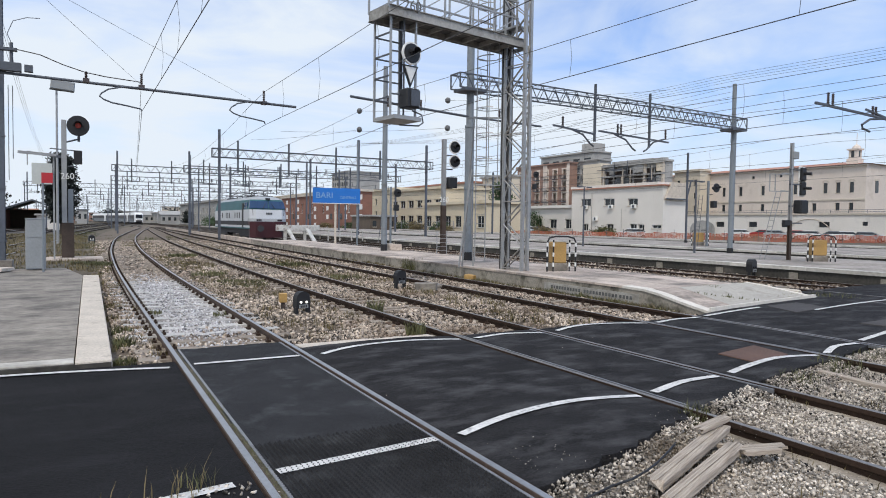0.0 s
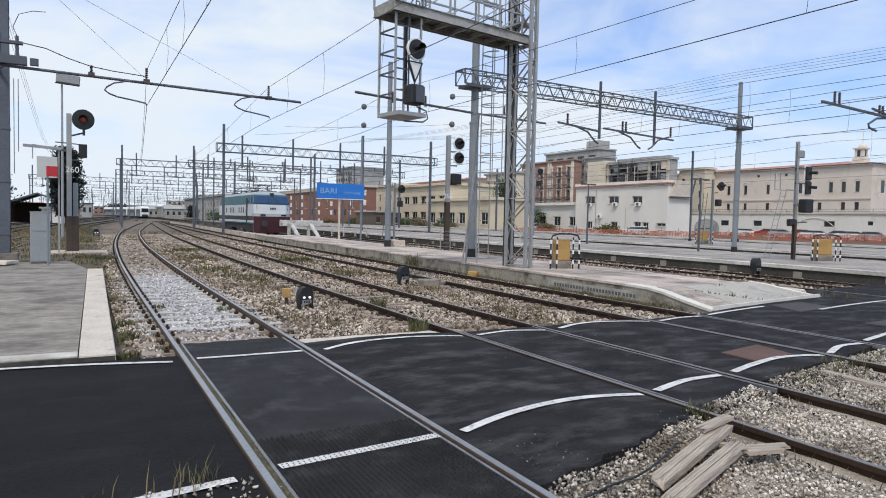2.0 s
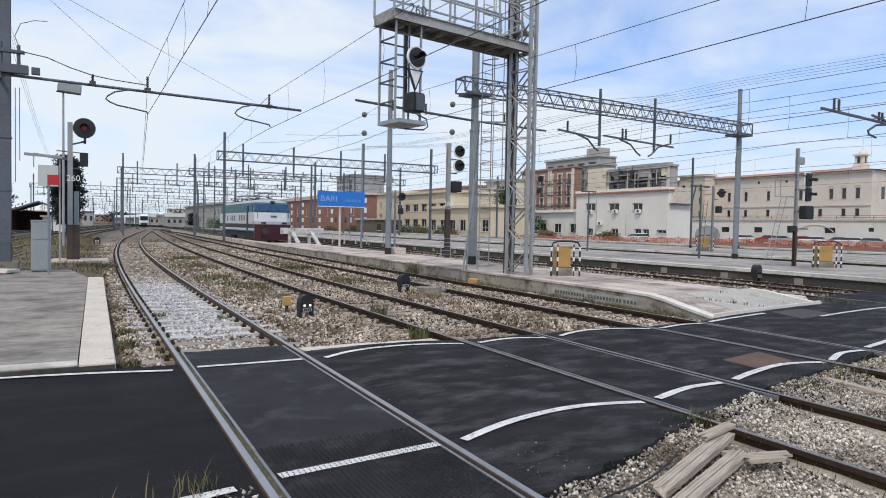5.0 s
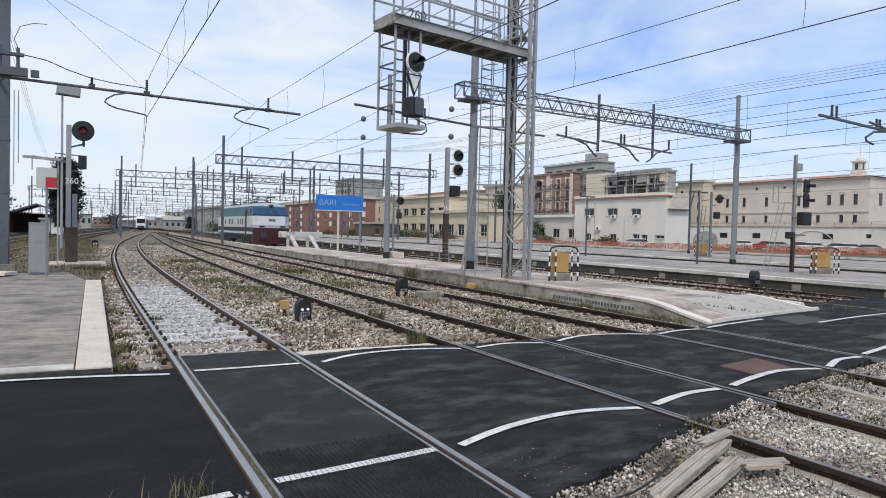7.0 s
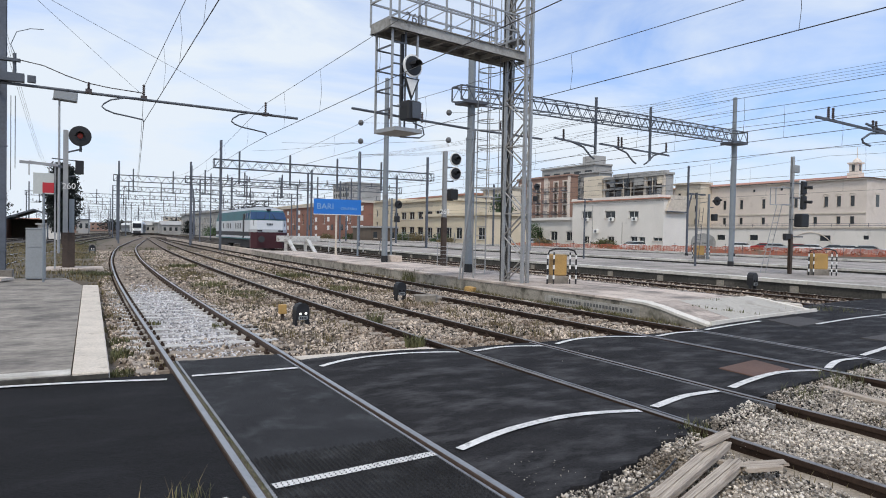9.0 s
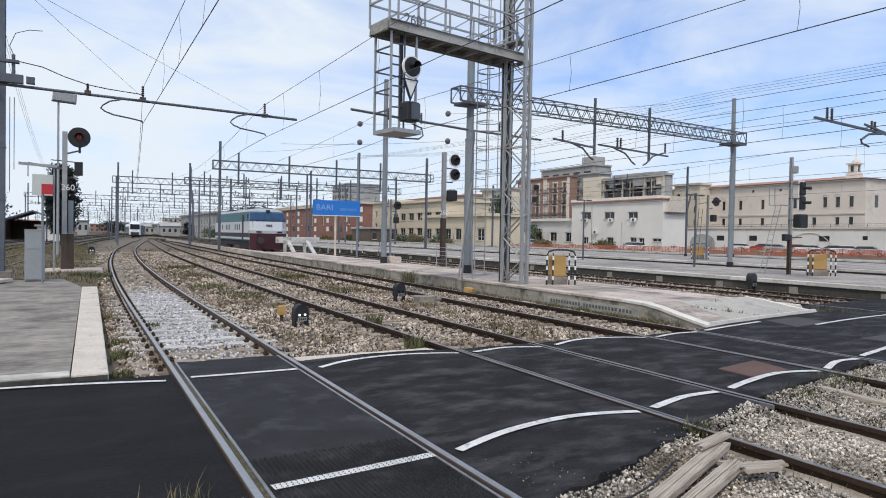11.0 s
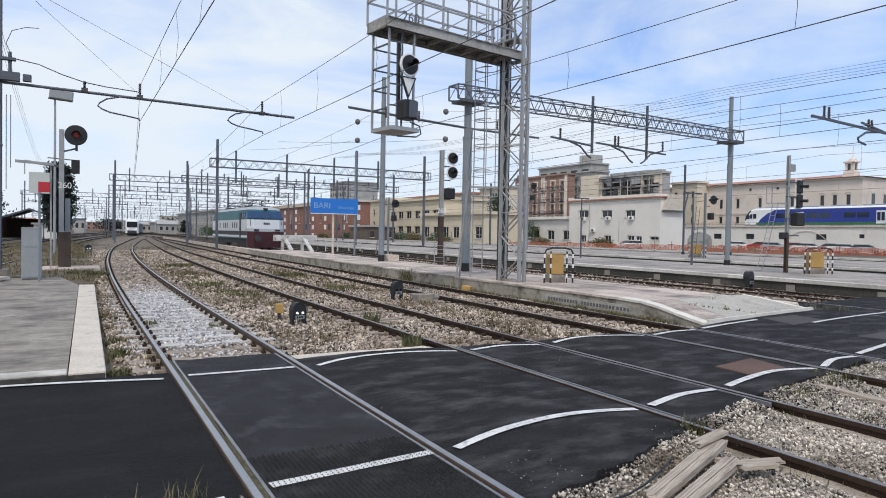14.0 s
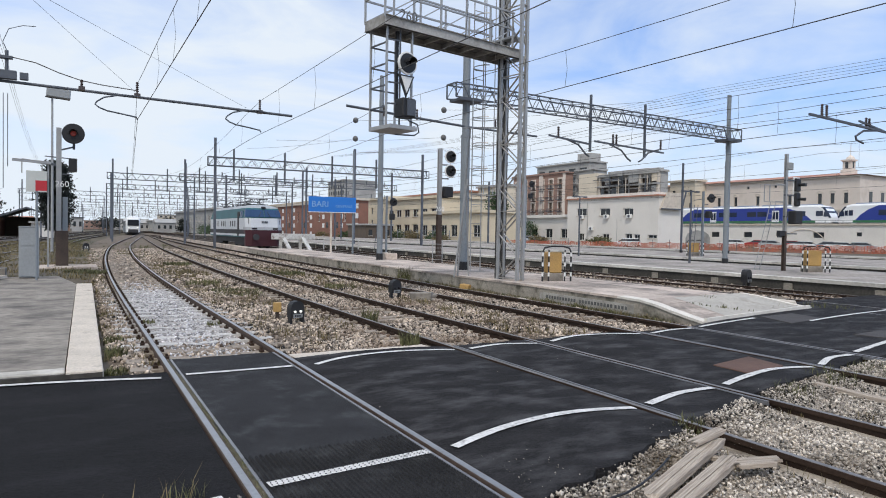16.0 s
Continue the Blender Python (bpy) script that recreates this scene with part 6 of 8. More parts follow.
far_house(41, 60, 280, 9.0, GREYWALL, "grey house of two storeys behind the sheds", STEELDARK, False, 7, 3)
far_house(22, 33, 330, 3.4, GREYWALL, "grey shed far down the tracks", GREYWALL, True, 5)
far_house(-34, -14, 300, 3.6, BROWNRED, "brown-red depot under a tiled roof", TILE, True, 7)
for x0_, x1_, y_, h_, m_, c_, r_ in ((-60, -38, 430, 7, GREYWALL, 7, 3), (-36, -20, 460, 5, BROWNRED, 5, 2), (-15, 2, 450, 5.5, GREYWALL, 6, 2), (6, 20, 470, 5, BROWNRED, 5, 2), (22, 40, 440, 6, GREYWALL, 6, 2), (44, 62, 420, 9, CREAM, 7, 4), (64, 90, 460, 12, BROWNRED, 8, 4)):
    far_house(x0_, x1_, y_, h_, m_, "hazy town house far behind the yard", GREYWALL, False, c_, r_)


def hills():
    bm = B()
    pts = []
    for i in range(61):
        a = radians(-60 + 2.6 * i)
        pts.append((1700 * math.sin(a), 1700 * math.cos(a), 8 + 9 * noise.noise((i * 0.21, 0, 0)) + 5 * noise.noise((i * 0.9, 4, 0))))
    lo = [bm.verts.new((x, y, -5)) for x, y, z in pts]
    hi = [bm.verts.new((x * 1.02, y * 1.02, z)) for x, y, z in pts]
    for i in range(60):
        bm.faces.new((lo[i], lo[i + 1], hi[i + 1], hi[i]))
    tagged(part("backdrop", bm, HAZE), "low bluish line of far hills and roofs", "backdrop", kind="structure")


hills()


# ---- orange fence, cars, shrubs ----
def orange_fence():
    t = thing("netting_fence", "sagging orange plastic netting on thin posts", "fence")
    a, b = Vector((50, 73, 0)), Vector((118, 36, 0))
    n = 34
    d = (b - a) / n
    nrm = Vector((d.y, -d.x, 0)).normalized()
    for i in range(n):
        p, q = a + d * i, a + d * (i + 1)
        bm = B()
        k = 6
        top, bot = [], []
        for j in range(k + 1):
            c = p.lerp(q, j / k)
            off = nrm * (0.15 * noise.noise((i + j / k * 0.99, 3, 0)))
            top.append(c + off + Vector((0, 0, 0.95 - 0.16 * math.sin(math.pi * j / k) + 0.10 * noise.noise((i * 1.7 + j, 1, 0)))))
            bot.append(c - off + Vector((0, 0, -0.2)))
        for band in range(7):
            u0, u1 = band / 7, (band + 0.6) / 7
            tv = [bm.verts.new(lo.lerp(hi, u1)) for lo, hi in zip(bot, top)]
            bv = [bm.verts.new(lo.lerp(hi, u0)) for lo, hi in zip(bot, top)]
            for j in range(k):
                bm.faces.new((tv[j], tv[j + 1], bv[j + 1], bv[j]))
        for j in range(k + 1):
            bar(bm, bot[j], top[j], 0.05, 0.01)
        part("net_panel", bm, NETTING, t)
        bm = B()
        rod(bm, p + Vector((0, 0, -0.3)), p + Vector((0, 0, 1.2)), 0.03, 6)
        part("post", bm, STEELDARK, t)


orange_fence()

TYRE = mat("tyre rubber", (0.02, 0.02, 0.02), 0.8, var=0.2, bump=0)
CARGLASS = mat("tinted car glass", (0.03, 0.035, 0.04), 0.1, var=0.1, bump=0)


def car_body(t, paint):
    bm = B()
    prof = [(-2.1, 0.35), (-2.15, 0.78), (-1.95, 1.02), (-1.1, 1.08), (1.3, 1.05), (2.0, 0.88), (2.1, 0.6), (2.05, 0.35)]
    for s in (1,):
        l0 = [bm.verts.new((-0.84, y, z)) for y, z in prof]
        l1 = [bm.verts.new((0.84, y, z)) for y, z in prof]
        bm.faces.new(l0), bm.faces.new(l1[::-1])
        for i in range(len(prof)):
            j = (i + 1) % len(prof)
            bm.faces.new((l0[i], l1[i], l1[j], l0[j]))
    part("body", bm, paint, t, bevel=0.05)
    bm = B()
    lo = [bm.verts.new(v) for v in ((-0.76, -1.9, 1.04), (0.76, -1.9, 1.04), (0.76, 1.1, 1.04), (-0.76, 1.1, 1.04))]
    hi = [bm.verts.new(v) for v in ((-0.62, -1.4, 1.42), (0.62, -1.4, 1.42), (0.62, 0.35, 1.42), (-0.62, 0.35, 1.42))]
    for i in range(4):
        bm.faces.new((lo[i], lo[(i + 1) % 4], hi[(i + 1) % 4], hi[i]))
    bm.faces.new(hi)
    part("cabin_glass", bm, CARGLASS, t)
    part("roof", one_box(-0.66, -1.5, 1.39, 0.66, 0.42, 1.50), paint, t, bevel=0.04)
    for sx in (-0.8, 0.8):
        for sy in (-1.3, 1.3):
            bm = B()
            rod(bm, (sx - 0.09, sy, 0.32), (sx + 0.09, sy, 0.32), 0.32, 14)
            w = part("wheel", bm, TYRE, t)
            bm = B()
            rod(bm, (sx - 0.10, sy, 0.32), (sx + 0.10, sy, 0.32), 0.19, 12)
            part("rim", bm, GALV, w)


CARS = [((0.72, 0.72, 0.72), "white"), ((0.35, 0.03, 0.03), "dark red"), ((0.26, 0.27, 0.29), "grey"), ((0.40, 0.42, 0.44), "silver")]
masters = []
for c, nm in CARS:
    t = thing("parked_car", nm + " hatchback parked by the viaduct wall", "car", (0, 0, -50), 0, "parked cars")
    car_body(t, mat("car paint " + nm, c, 0.3, 0.1, var=0.05, bump=0))
    masters.append(t)
spots = [(102, 76.5, 0, 20), (101, 68, 3, 200), (100, 62.5, 0, 20), (100, 57, 0, 30), (99, 52.5, 3, 200), (104, 73, 1, 15), (98, 48, 0, 25), (103, 65.5, 1, 195), (98.5, 92, 0, 30), (70, 96, 0, 80), (70.5, 101, 3, 70), (68, 89, 2, 85), (69, 68.8, 0, 90), (68.5, 105, 1, 85), (101.5, 59.5, 2, 25)]
used = set()
for x, y, k, rz in spots:
    m = pose(x, y, -0.2, 0, 0, rz)
    if k in used:
        copy_thing(masters[k], m)
    else:
        masters[k].matrix_basis = m
        used.add(k)


def crown(cx, cy, z0, z1, r, n, leaf, shape="cone"):
    """Leaf clumps as loose small triangles with gaps."""
    vs, fs = [], []
    rng = random.Random(int(cx * 100 + cy))
    clumps = []
    for _ in range(n):
        h = rng.random()
        rr = r * ((1.05 - h) ** 0.6 if shape == "cone" else math.sin(math.pi * (0.12 + 0.8 * h)) ** 0.7)
        a = rng.random() * 6.283
        d = rr * math.sqrt(rng.random())
        clumps.append((cx + d * math.cos(a), cy + d * math.sin(a), z0 + (z1 - z0) * h, 0.16 * r + 0.22 * r * rng.random()))
    for x, y, z, s in clumps:
        for _ in range(26):
            p = Vector((rng.gauss(0, 1), rng.gauss(0, 1), rng.gauss(0, 0.7))) * s * 0.55 + Vector((x, y, z))
            u = Vector((rng.gauss(0, 1), rng.gauss(0, 1), rng.gauss(0, 1))).normalized() * leaf
            v = Vector((rng.gauss(0, 1), rng.gauss(0, 1), rng.gauss(0, 1))).normalized() * leaf * 0.5
            k = len(vs)
            vs += [p - u, p + v, p + u, p - v]
            fs.append((k, k + 1, k + 2, k + 3))
    return vs, fs


def tree(x, y, h, r, leaf_m, label, shape="cone", leaf=0.16, n=90):
    t = thing("tree", label, "tree", group="trees of the yard")
    bm = B()
    rod(bm, (x, y, -0.2), (x + 0.1, y, h * 0.85), 0.2 * r / 2, 8, 0.03)
    for i in range(7):
        a, z = i * 2.4, h * (0.3 + 0.08 * i)
        rod(bm, (x, y, z), (x + r * 0.7 * math.cos(a), y + r * 0.7 * math.sin(a), z + h * 0.1), 0.05, 5, 0.02)
    part("trunk", bm, BARK, t)
    vs, fs = crown(x, y, h * 0.18, h, r, n, leaf, shape)
    pydata("crown", vs, fs, leaf_m, t)


tree(-1.5, 75, 7.8, 1.45, LEAF, "dark narrow pine tree behind the signal", "round", 0.17, 420)
tree(-9.4, 92, 6.5, 2.2, LEAF, "dark tree beside the shed", "round", 0.2, 70)
tree(71.3, 105.4, 9.6, 2.3, LEAFGREEN, "tall dull green tree beside the low workshops", "round", 0.24, 150)
tree(72.5, 98, 4.0, 2.4, LEAFGREEN, "bushy dark green shrub beside the white workshop", "round", 0.18, 80)
tree(31, 222, 4.2, 2.6, LEAF, "small dark tree far along the yard", "round", 0.3, 60)
for x, y, h, r in ((-20, 285, 4.5, 4), (-6, 300, 4.5, 4), (34, 292, 5, 4), (-28, 250, 4.5, 4), (16, 400, 6, 7)):
    tree(x, y, h, r, LEAF, "dull dark tree far down the yard", "round", 0.5, 60)
for x, y in ((66, 70.5), (66.6, 72.6)):
    tree(x, y, 1.3, 1.3, GREENWEED, "low green shrub at the foot of the white house", "round", 0.14, 30)


for x, y, h, r, m_, lb in ((55, 100, 1.6, 1.8, LEAFGREEN, "low green shrub before the yellow workshop"), (54, 106, 1.2, 2.0, GRASS, "dry brown bush before the yellow workshop"), (55.5, 111, 1.8, 1.6, GRASS, "dry brown bush before the yellow workshop"), (56, 117, 1.5, 2.2, LEAFGREEN, "low green shrub before the yellow workshop"), (57, 124, 1.4, 2.2, GRASS, "dry brown bush before the yellow workshop"), (52, 93, 1.0, 1.6, GRASS, "dry brown bush before the yellow workshop"), (57, 131, 2.0, 2.0, LEAFGREEN, "low green shrub before the yellow workshop"), (46, 120, 1.3, 1.8, LEAFGREEN, "low green shrub before the brick building"), (45.5, 133, 1.2, 2.0, GRASS, "dry bush before the brick building"), (63, 82, 1.2, 1.6, GRASS, "dry bush beside the netting"), (26, 150, 2.0, 3.0, LEAFGREEN, "low green hedge by the warehouse"), (27, 160, 2.2, 3.0, LEAFGREEN, "low green hedge by the warehouse")):
    tree(x, y, h, r, m_, lb, "round", 0.16, 36)


def yard_fence():
    t = thing("fence", "grey wire fence on thin posts before the yellow house", "fence")
    for i in range(16):
        part("post", one_box(53 + 0.1 * i, 92 + 3 * i, -0.2, 53.08 + 0.1 * i, 92.08 + 3 * i, 2.0), STEELGREY, t)
    for z in (0.5, 1.0, 1.5, 1.95):
        bm = B()
        rod(bm, (53.04, 92, z), (54.6, 137, z), 0.02, 4)
        part("wire", bm, STEELGREY, t)


yard_fence()

# ---- locomotive ----
LOCOWHITE = mat("loco white paint", (0.55, 0.57, 0.60), 0.4, var=0.08, scale=0.6, fine=10, bump=0, dirt=(0.45, 0.44, 0.42), dirt_scale=0.7, dirt_at=0.6)
LOCOTEAL = mat("loco teal paint", (0.03, 0.115, 0.135), 0.5, spec=0.3, var=0.2, scale=0.6, fine=10, bump=0, dirt=(0.04, 0.12, 0.14), dirt_scale=0.8, dirt_at=0.58)
LOCOGREY = mat("loco grey paint", (0.36, 0.38, 0.40), 0.45, var=0.15, scale=0.7, fine=8, bump=0, dirt=(0.18, 0.17, 0.16), dirt_scale=0.8, dirt_at=0.52)
LOCODARK = mat("loco underframe", (0.035, 0.035, 0.04), 0.7, var=0.3, bump=0.1)
LOCORED = mat("loco crimson front", (0.055, 0.014, 0.02), 0.5, var=0.12, bump=0)
LOCOGLASS = mat("loco windscreen", (0.025, 0.06, 0.14), 0.2, var=0.15, bump=0, spec=0.3)


def hull(rows, close=True):
    """Lofts rings of equal length."""
    bm = B()
    rings = [[bm.verts.new(v) for v in r] for r in rows]
    n = len(rings[0])
    for a, b in zip(rings, rings[1:]):
        for i in range(n):
            j = (i + 1) % n
            bm.faces.new((a[i], a[j], b[j], b[i]))
    if close:
        bm.faces.new(rings[0][::-1]), bm.faces.new(rings[-1])
    return bm


def band(half, y0, y1, z0, z1, nose0, nose1, half1=None, ch=0.25):
    """A body band, its ends drawn in by nose at bottom and top."""
    h1 = half if half1 is None else half1
    out = []
    for z, h, ns in ((z0, half, nose0), (z1, h1, nose1)):
        out.append([(-h, y0 + ns + ch, z), (-h + ch, y0 + ns, z), (h - ch, y0 + ns, z), (h, y0 + ns + ch, z), (h, y1 - ns - ch, z), (h - ch, y1 - ns, z), (-h + ch, y1 - ns, z), (-h, y1 - ns - ch, z)])
    return hull(out)


def locomotive():
    t = thing("locomotive", "teal, white and grey electric locomotive with crimson nose", "locomotive", (13.72, 54.0, 0), 0)
    L = 16.8
    part("underframe", one_box(-1.25, 0.9, 0.55, 1.25, L - 0.9, 1.0), LOCODARK, t)
    part("sill_band", band(1.49, 0.30, L - 0.30, 1.0, 1.10, 0, 0, ch=0.4), LOCOTEAL, t, "teal lower stripe")
    part("pale_stripe", band(1.50, 0.30, L - 0.30, 1.10, 1.28, 0, 0, ch=0.4), LOCOWHITE, t, "thin pale stripe above the sill")
    part("grille_band", band(1.48, 0.28, L - 0.28, 1.28, 1.64, 0, 0, ch=0.4), LOCODARK, t, "dark ventilation grille band")
    part("white_band", band(1.49, 0.22, L - 0.22, 1.64, 2.60, 0, 0.14, ch=0.42), LOCOWHITE, t, "white side and nose panel")
    part("teal_band", band(1.48, 0.36, L - 0.36, 2.60, 3.42, 0, 0.42, 1.34, ch=0.42), LOCOTEAL, t, "teal upper side with windows")
    part("roof", band(1.34, 0.78, L - 0.78, 3.42, 3.60, 0, 0.30, 1.12, ch=0.42), LOCOGREY, t, "pale grey curved roof")
    part("roof_crown", band(1.12, 1.08, L - 1.08, 3.60, 3.72, 0, 0.5, 0.7, ch=0.4), LOCOGREY, t, "pale grey curved roof")
    part("nose_skirt", band(1.45, 0.10, 1.6, 0.30, 1.62, 0.12, 0.0, 1.505, ch=0.42), LOCORED, t, "crimson bumper panel")
    part("nose_stripe", band(1.505, 0.18, 1.7, 1.62, 1.86, 0.0, 0.02, ch=0.42), LOCOGREY, t, "grey stripe with the lamps")
    # wide windscreen that wraps round both corners
    lo = [(-1.50, 1.02), (-1.49, 0.74), (-1.07, 0.33), (-0.04, 0.33), (0.04, 0.33), (1.07, 0.33), (1.49, 0.74), (1.50, 1.02)]
    hi = [(-1.40, 1.34), (-1.38, 1.06), (-0.97, 0.66), (-0.04, 0.66), (0.04, 0.66), (0.97, 0.66), (1.38, 1.06), (1.40, 1.34)]
    for i in (0, 1, 2, 4, 5, 6):
        bm = B()
        f = [bm.verts.new(v) for v in ((*lo[i], 2.70), (*lo[i + 1], 2.70), (*hi[i + 1], 3.30), (*hi[i], 3.30))]
        g = [bm.verts.new((v.co.x * 0.9, v.co.y + 0.2, v.co.z)) for v in f]
        bm.faces.new(f), bm.faces.new(g[::-1])
        for k in range(4):
            bm.faces.new((f[k], g[k], g[(k + 1) % 4], f[(k + 1) % 4]))
        part("windscreen", bm, LOCOGLASS, t)
    for k in (-1, 1):
        bm = B()
        rod(bm, (k * 0.5, 0.28, 2.66), (k * 0.25, 0.52, 3.12), 0.02, 5)
        part("wiper", bm, LOCODARK, t)
        bm = B()
        rod(bm, (k * 0.85, 0.15, 1.05), (k * 0.85, -0.4, 1.05), 0.1, 10), rod(bm, (k * 0.85, -0.4, 1.05), (k * 0.85, -0.5, 1.05), 0.26, 14)
        part("buffer", bm, LOCODARK, t)
        bm = B()
        box(bm, k * 0.85 - 0.2, 0.13, 1.68, k * 0.85 + 0.2, 0.20, 1.80)
        part("headlight", bm, LENSDARK, t)
        bm = B()
        rod(bm, (k * 1.25, 0.5, 2.05), (k * 1.30, 0.42, 2.62), 0.02, 5)
        part("handrail", bm, LOCODARK, t)
    bm = B()
    for k in range(4):
        box(bm, -0.24 + 0.13 * k, 0.255, 2.20, -0.15 + 0.13 * k, 0.30, 2.36)
    part("number_bars", bm, STEELDARK, t)
    part("roof_lamp", one_box(-0.16, 0.60, 3.40, 0.16, 0.9, 3.56), LOCODARK, t, bevel=0.02)
    for y in (1.5, 2.1):
        part("cab_window", one_box(-1.475, y + 0.2, 2.66, -1.40, y + 0.6, 3.2), LOCOGLASS, t)
    part("cab_door", one_box(-1.515, 2.95, 1.1, -1.44, 3.5, 3.15), LOCODARK, t)
    for y in (4.4, 5.3, 6.2, 8.6, 9.4, 10.2, 12.0):
        part("vent", one_box(-1.505, y, 1.90, -1.465, y + 0.30, 2.38), LOCODARK, t)
    for yb in (3.6, L - 3.6):
        bm = B()
        box(bm, -1.2, yb - 1.9, 0.35, -1.05, yb + 1.9, 0.72), box(bm, 1.05, yb - 1.9, 0.35, 1.2, yb + 1.9, 0.72)
        bg = part("bogie", bm, LOCODARK, t)
        for dy in (-1.3, 1.3):
            bm = B()
            for s in (-0.75, 0.75):
                rod(bm, (s - 0.07, yb + dy, 0.55), (s + 0.07, yb + dy, 0.55), 0.55, 20)
            rod(bm, (-0.75, yb + dy, 0.55), (0.75, yb + dy, 0.55), 0.09, 8)
            part("wheelset", bm, LOCODARK, bg)
    for yb in (4.2, L - 4.2):
        bm = B()
        for s in (-0.55, 0.55):
            tube(bm, [(s, yb - 1.3, 3.78), (s * 0.9, yb + 0.9, 4.05), (s * 0.7, yb - 1.2, 4.25)], 0.05)
        for z, y in ((3.80, -1.3), (4.05, 0.9), (4.27, -1.2), (4.27, -0.8)):
            bar(bm, (-0.95, yb + y, z), (0.95, yb + y, z), 0.05)
        box(bm, -0.75, yb - 1.3, 3.70, 0.75, yb + 1.3, 3.80)
        for sx in (-0.6, 0.6):
            for sy in (-1, 1):
                insulator(bm, sx, yb + sy, 3.55, 0.25, 0.06)
        part("pantograph", bm, LOCODARK, t, "folded dark pantograph")
    bm = B()
    for k in range(6):
        insulator(bm, 0.3 * (-1) ** k, 5.6 + k * 1.1, 3.62, 0.35, 0.07)
    rod(bm, (0, 5.5, 4.0), (0, 11.4, 4.0), 0.03)
    part("roof_gear", bm, LOCODARK, t)
    return t


locomotive()

# ---- moving trains ----
SETWHITE = mat("train white paint", (0.74, 0.75, 0.76), 0.35, var=0.05, scale=0.5, fine=8, bump=0)
SETBLUE = mat("train blue paint", (0.018, 0.04, 0.26), 0.3, var=0.08, scale=0.5, fine=8, bump=0)
SETGREEN = mat("train green stripe", (0.03, 0.15, 0.06), 0.4, var=0.1, bump=0)
SETROOF = mat("train roof grey", (0.26, 0.30, 0.38), 0.5, var=0.2, scale=0.8, fine=6, bump=0.1)
SETGLASS = mat("train window glass", (0.02, 0.03, 0.06), 0.08, var=0.1, bump=0)
NOSEGLASS = mat("dark train windscreen", (0.010, 0.012, 0.017), 0.35, var=0.1, bump=0, spec=0.2)


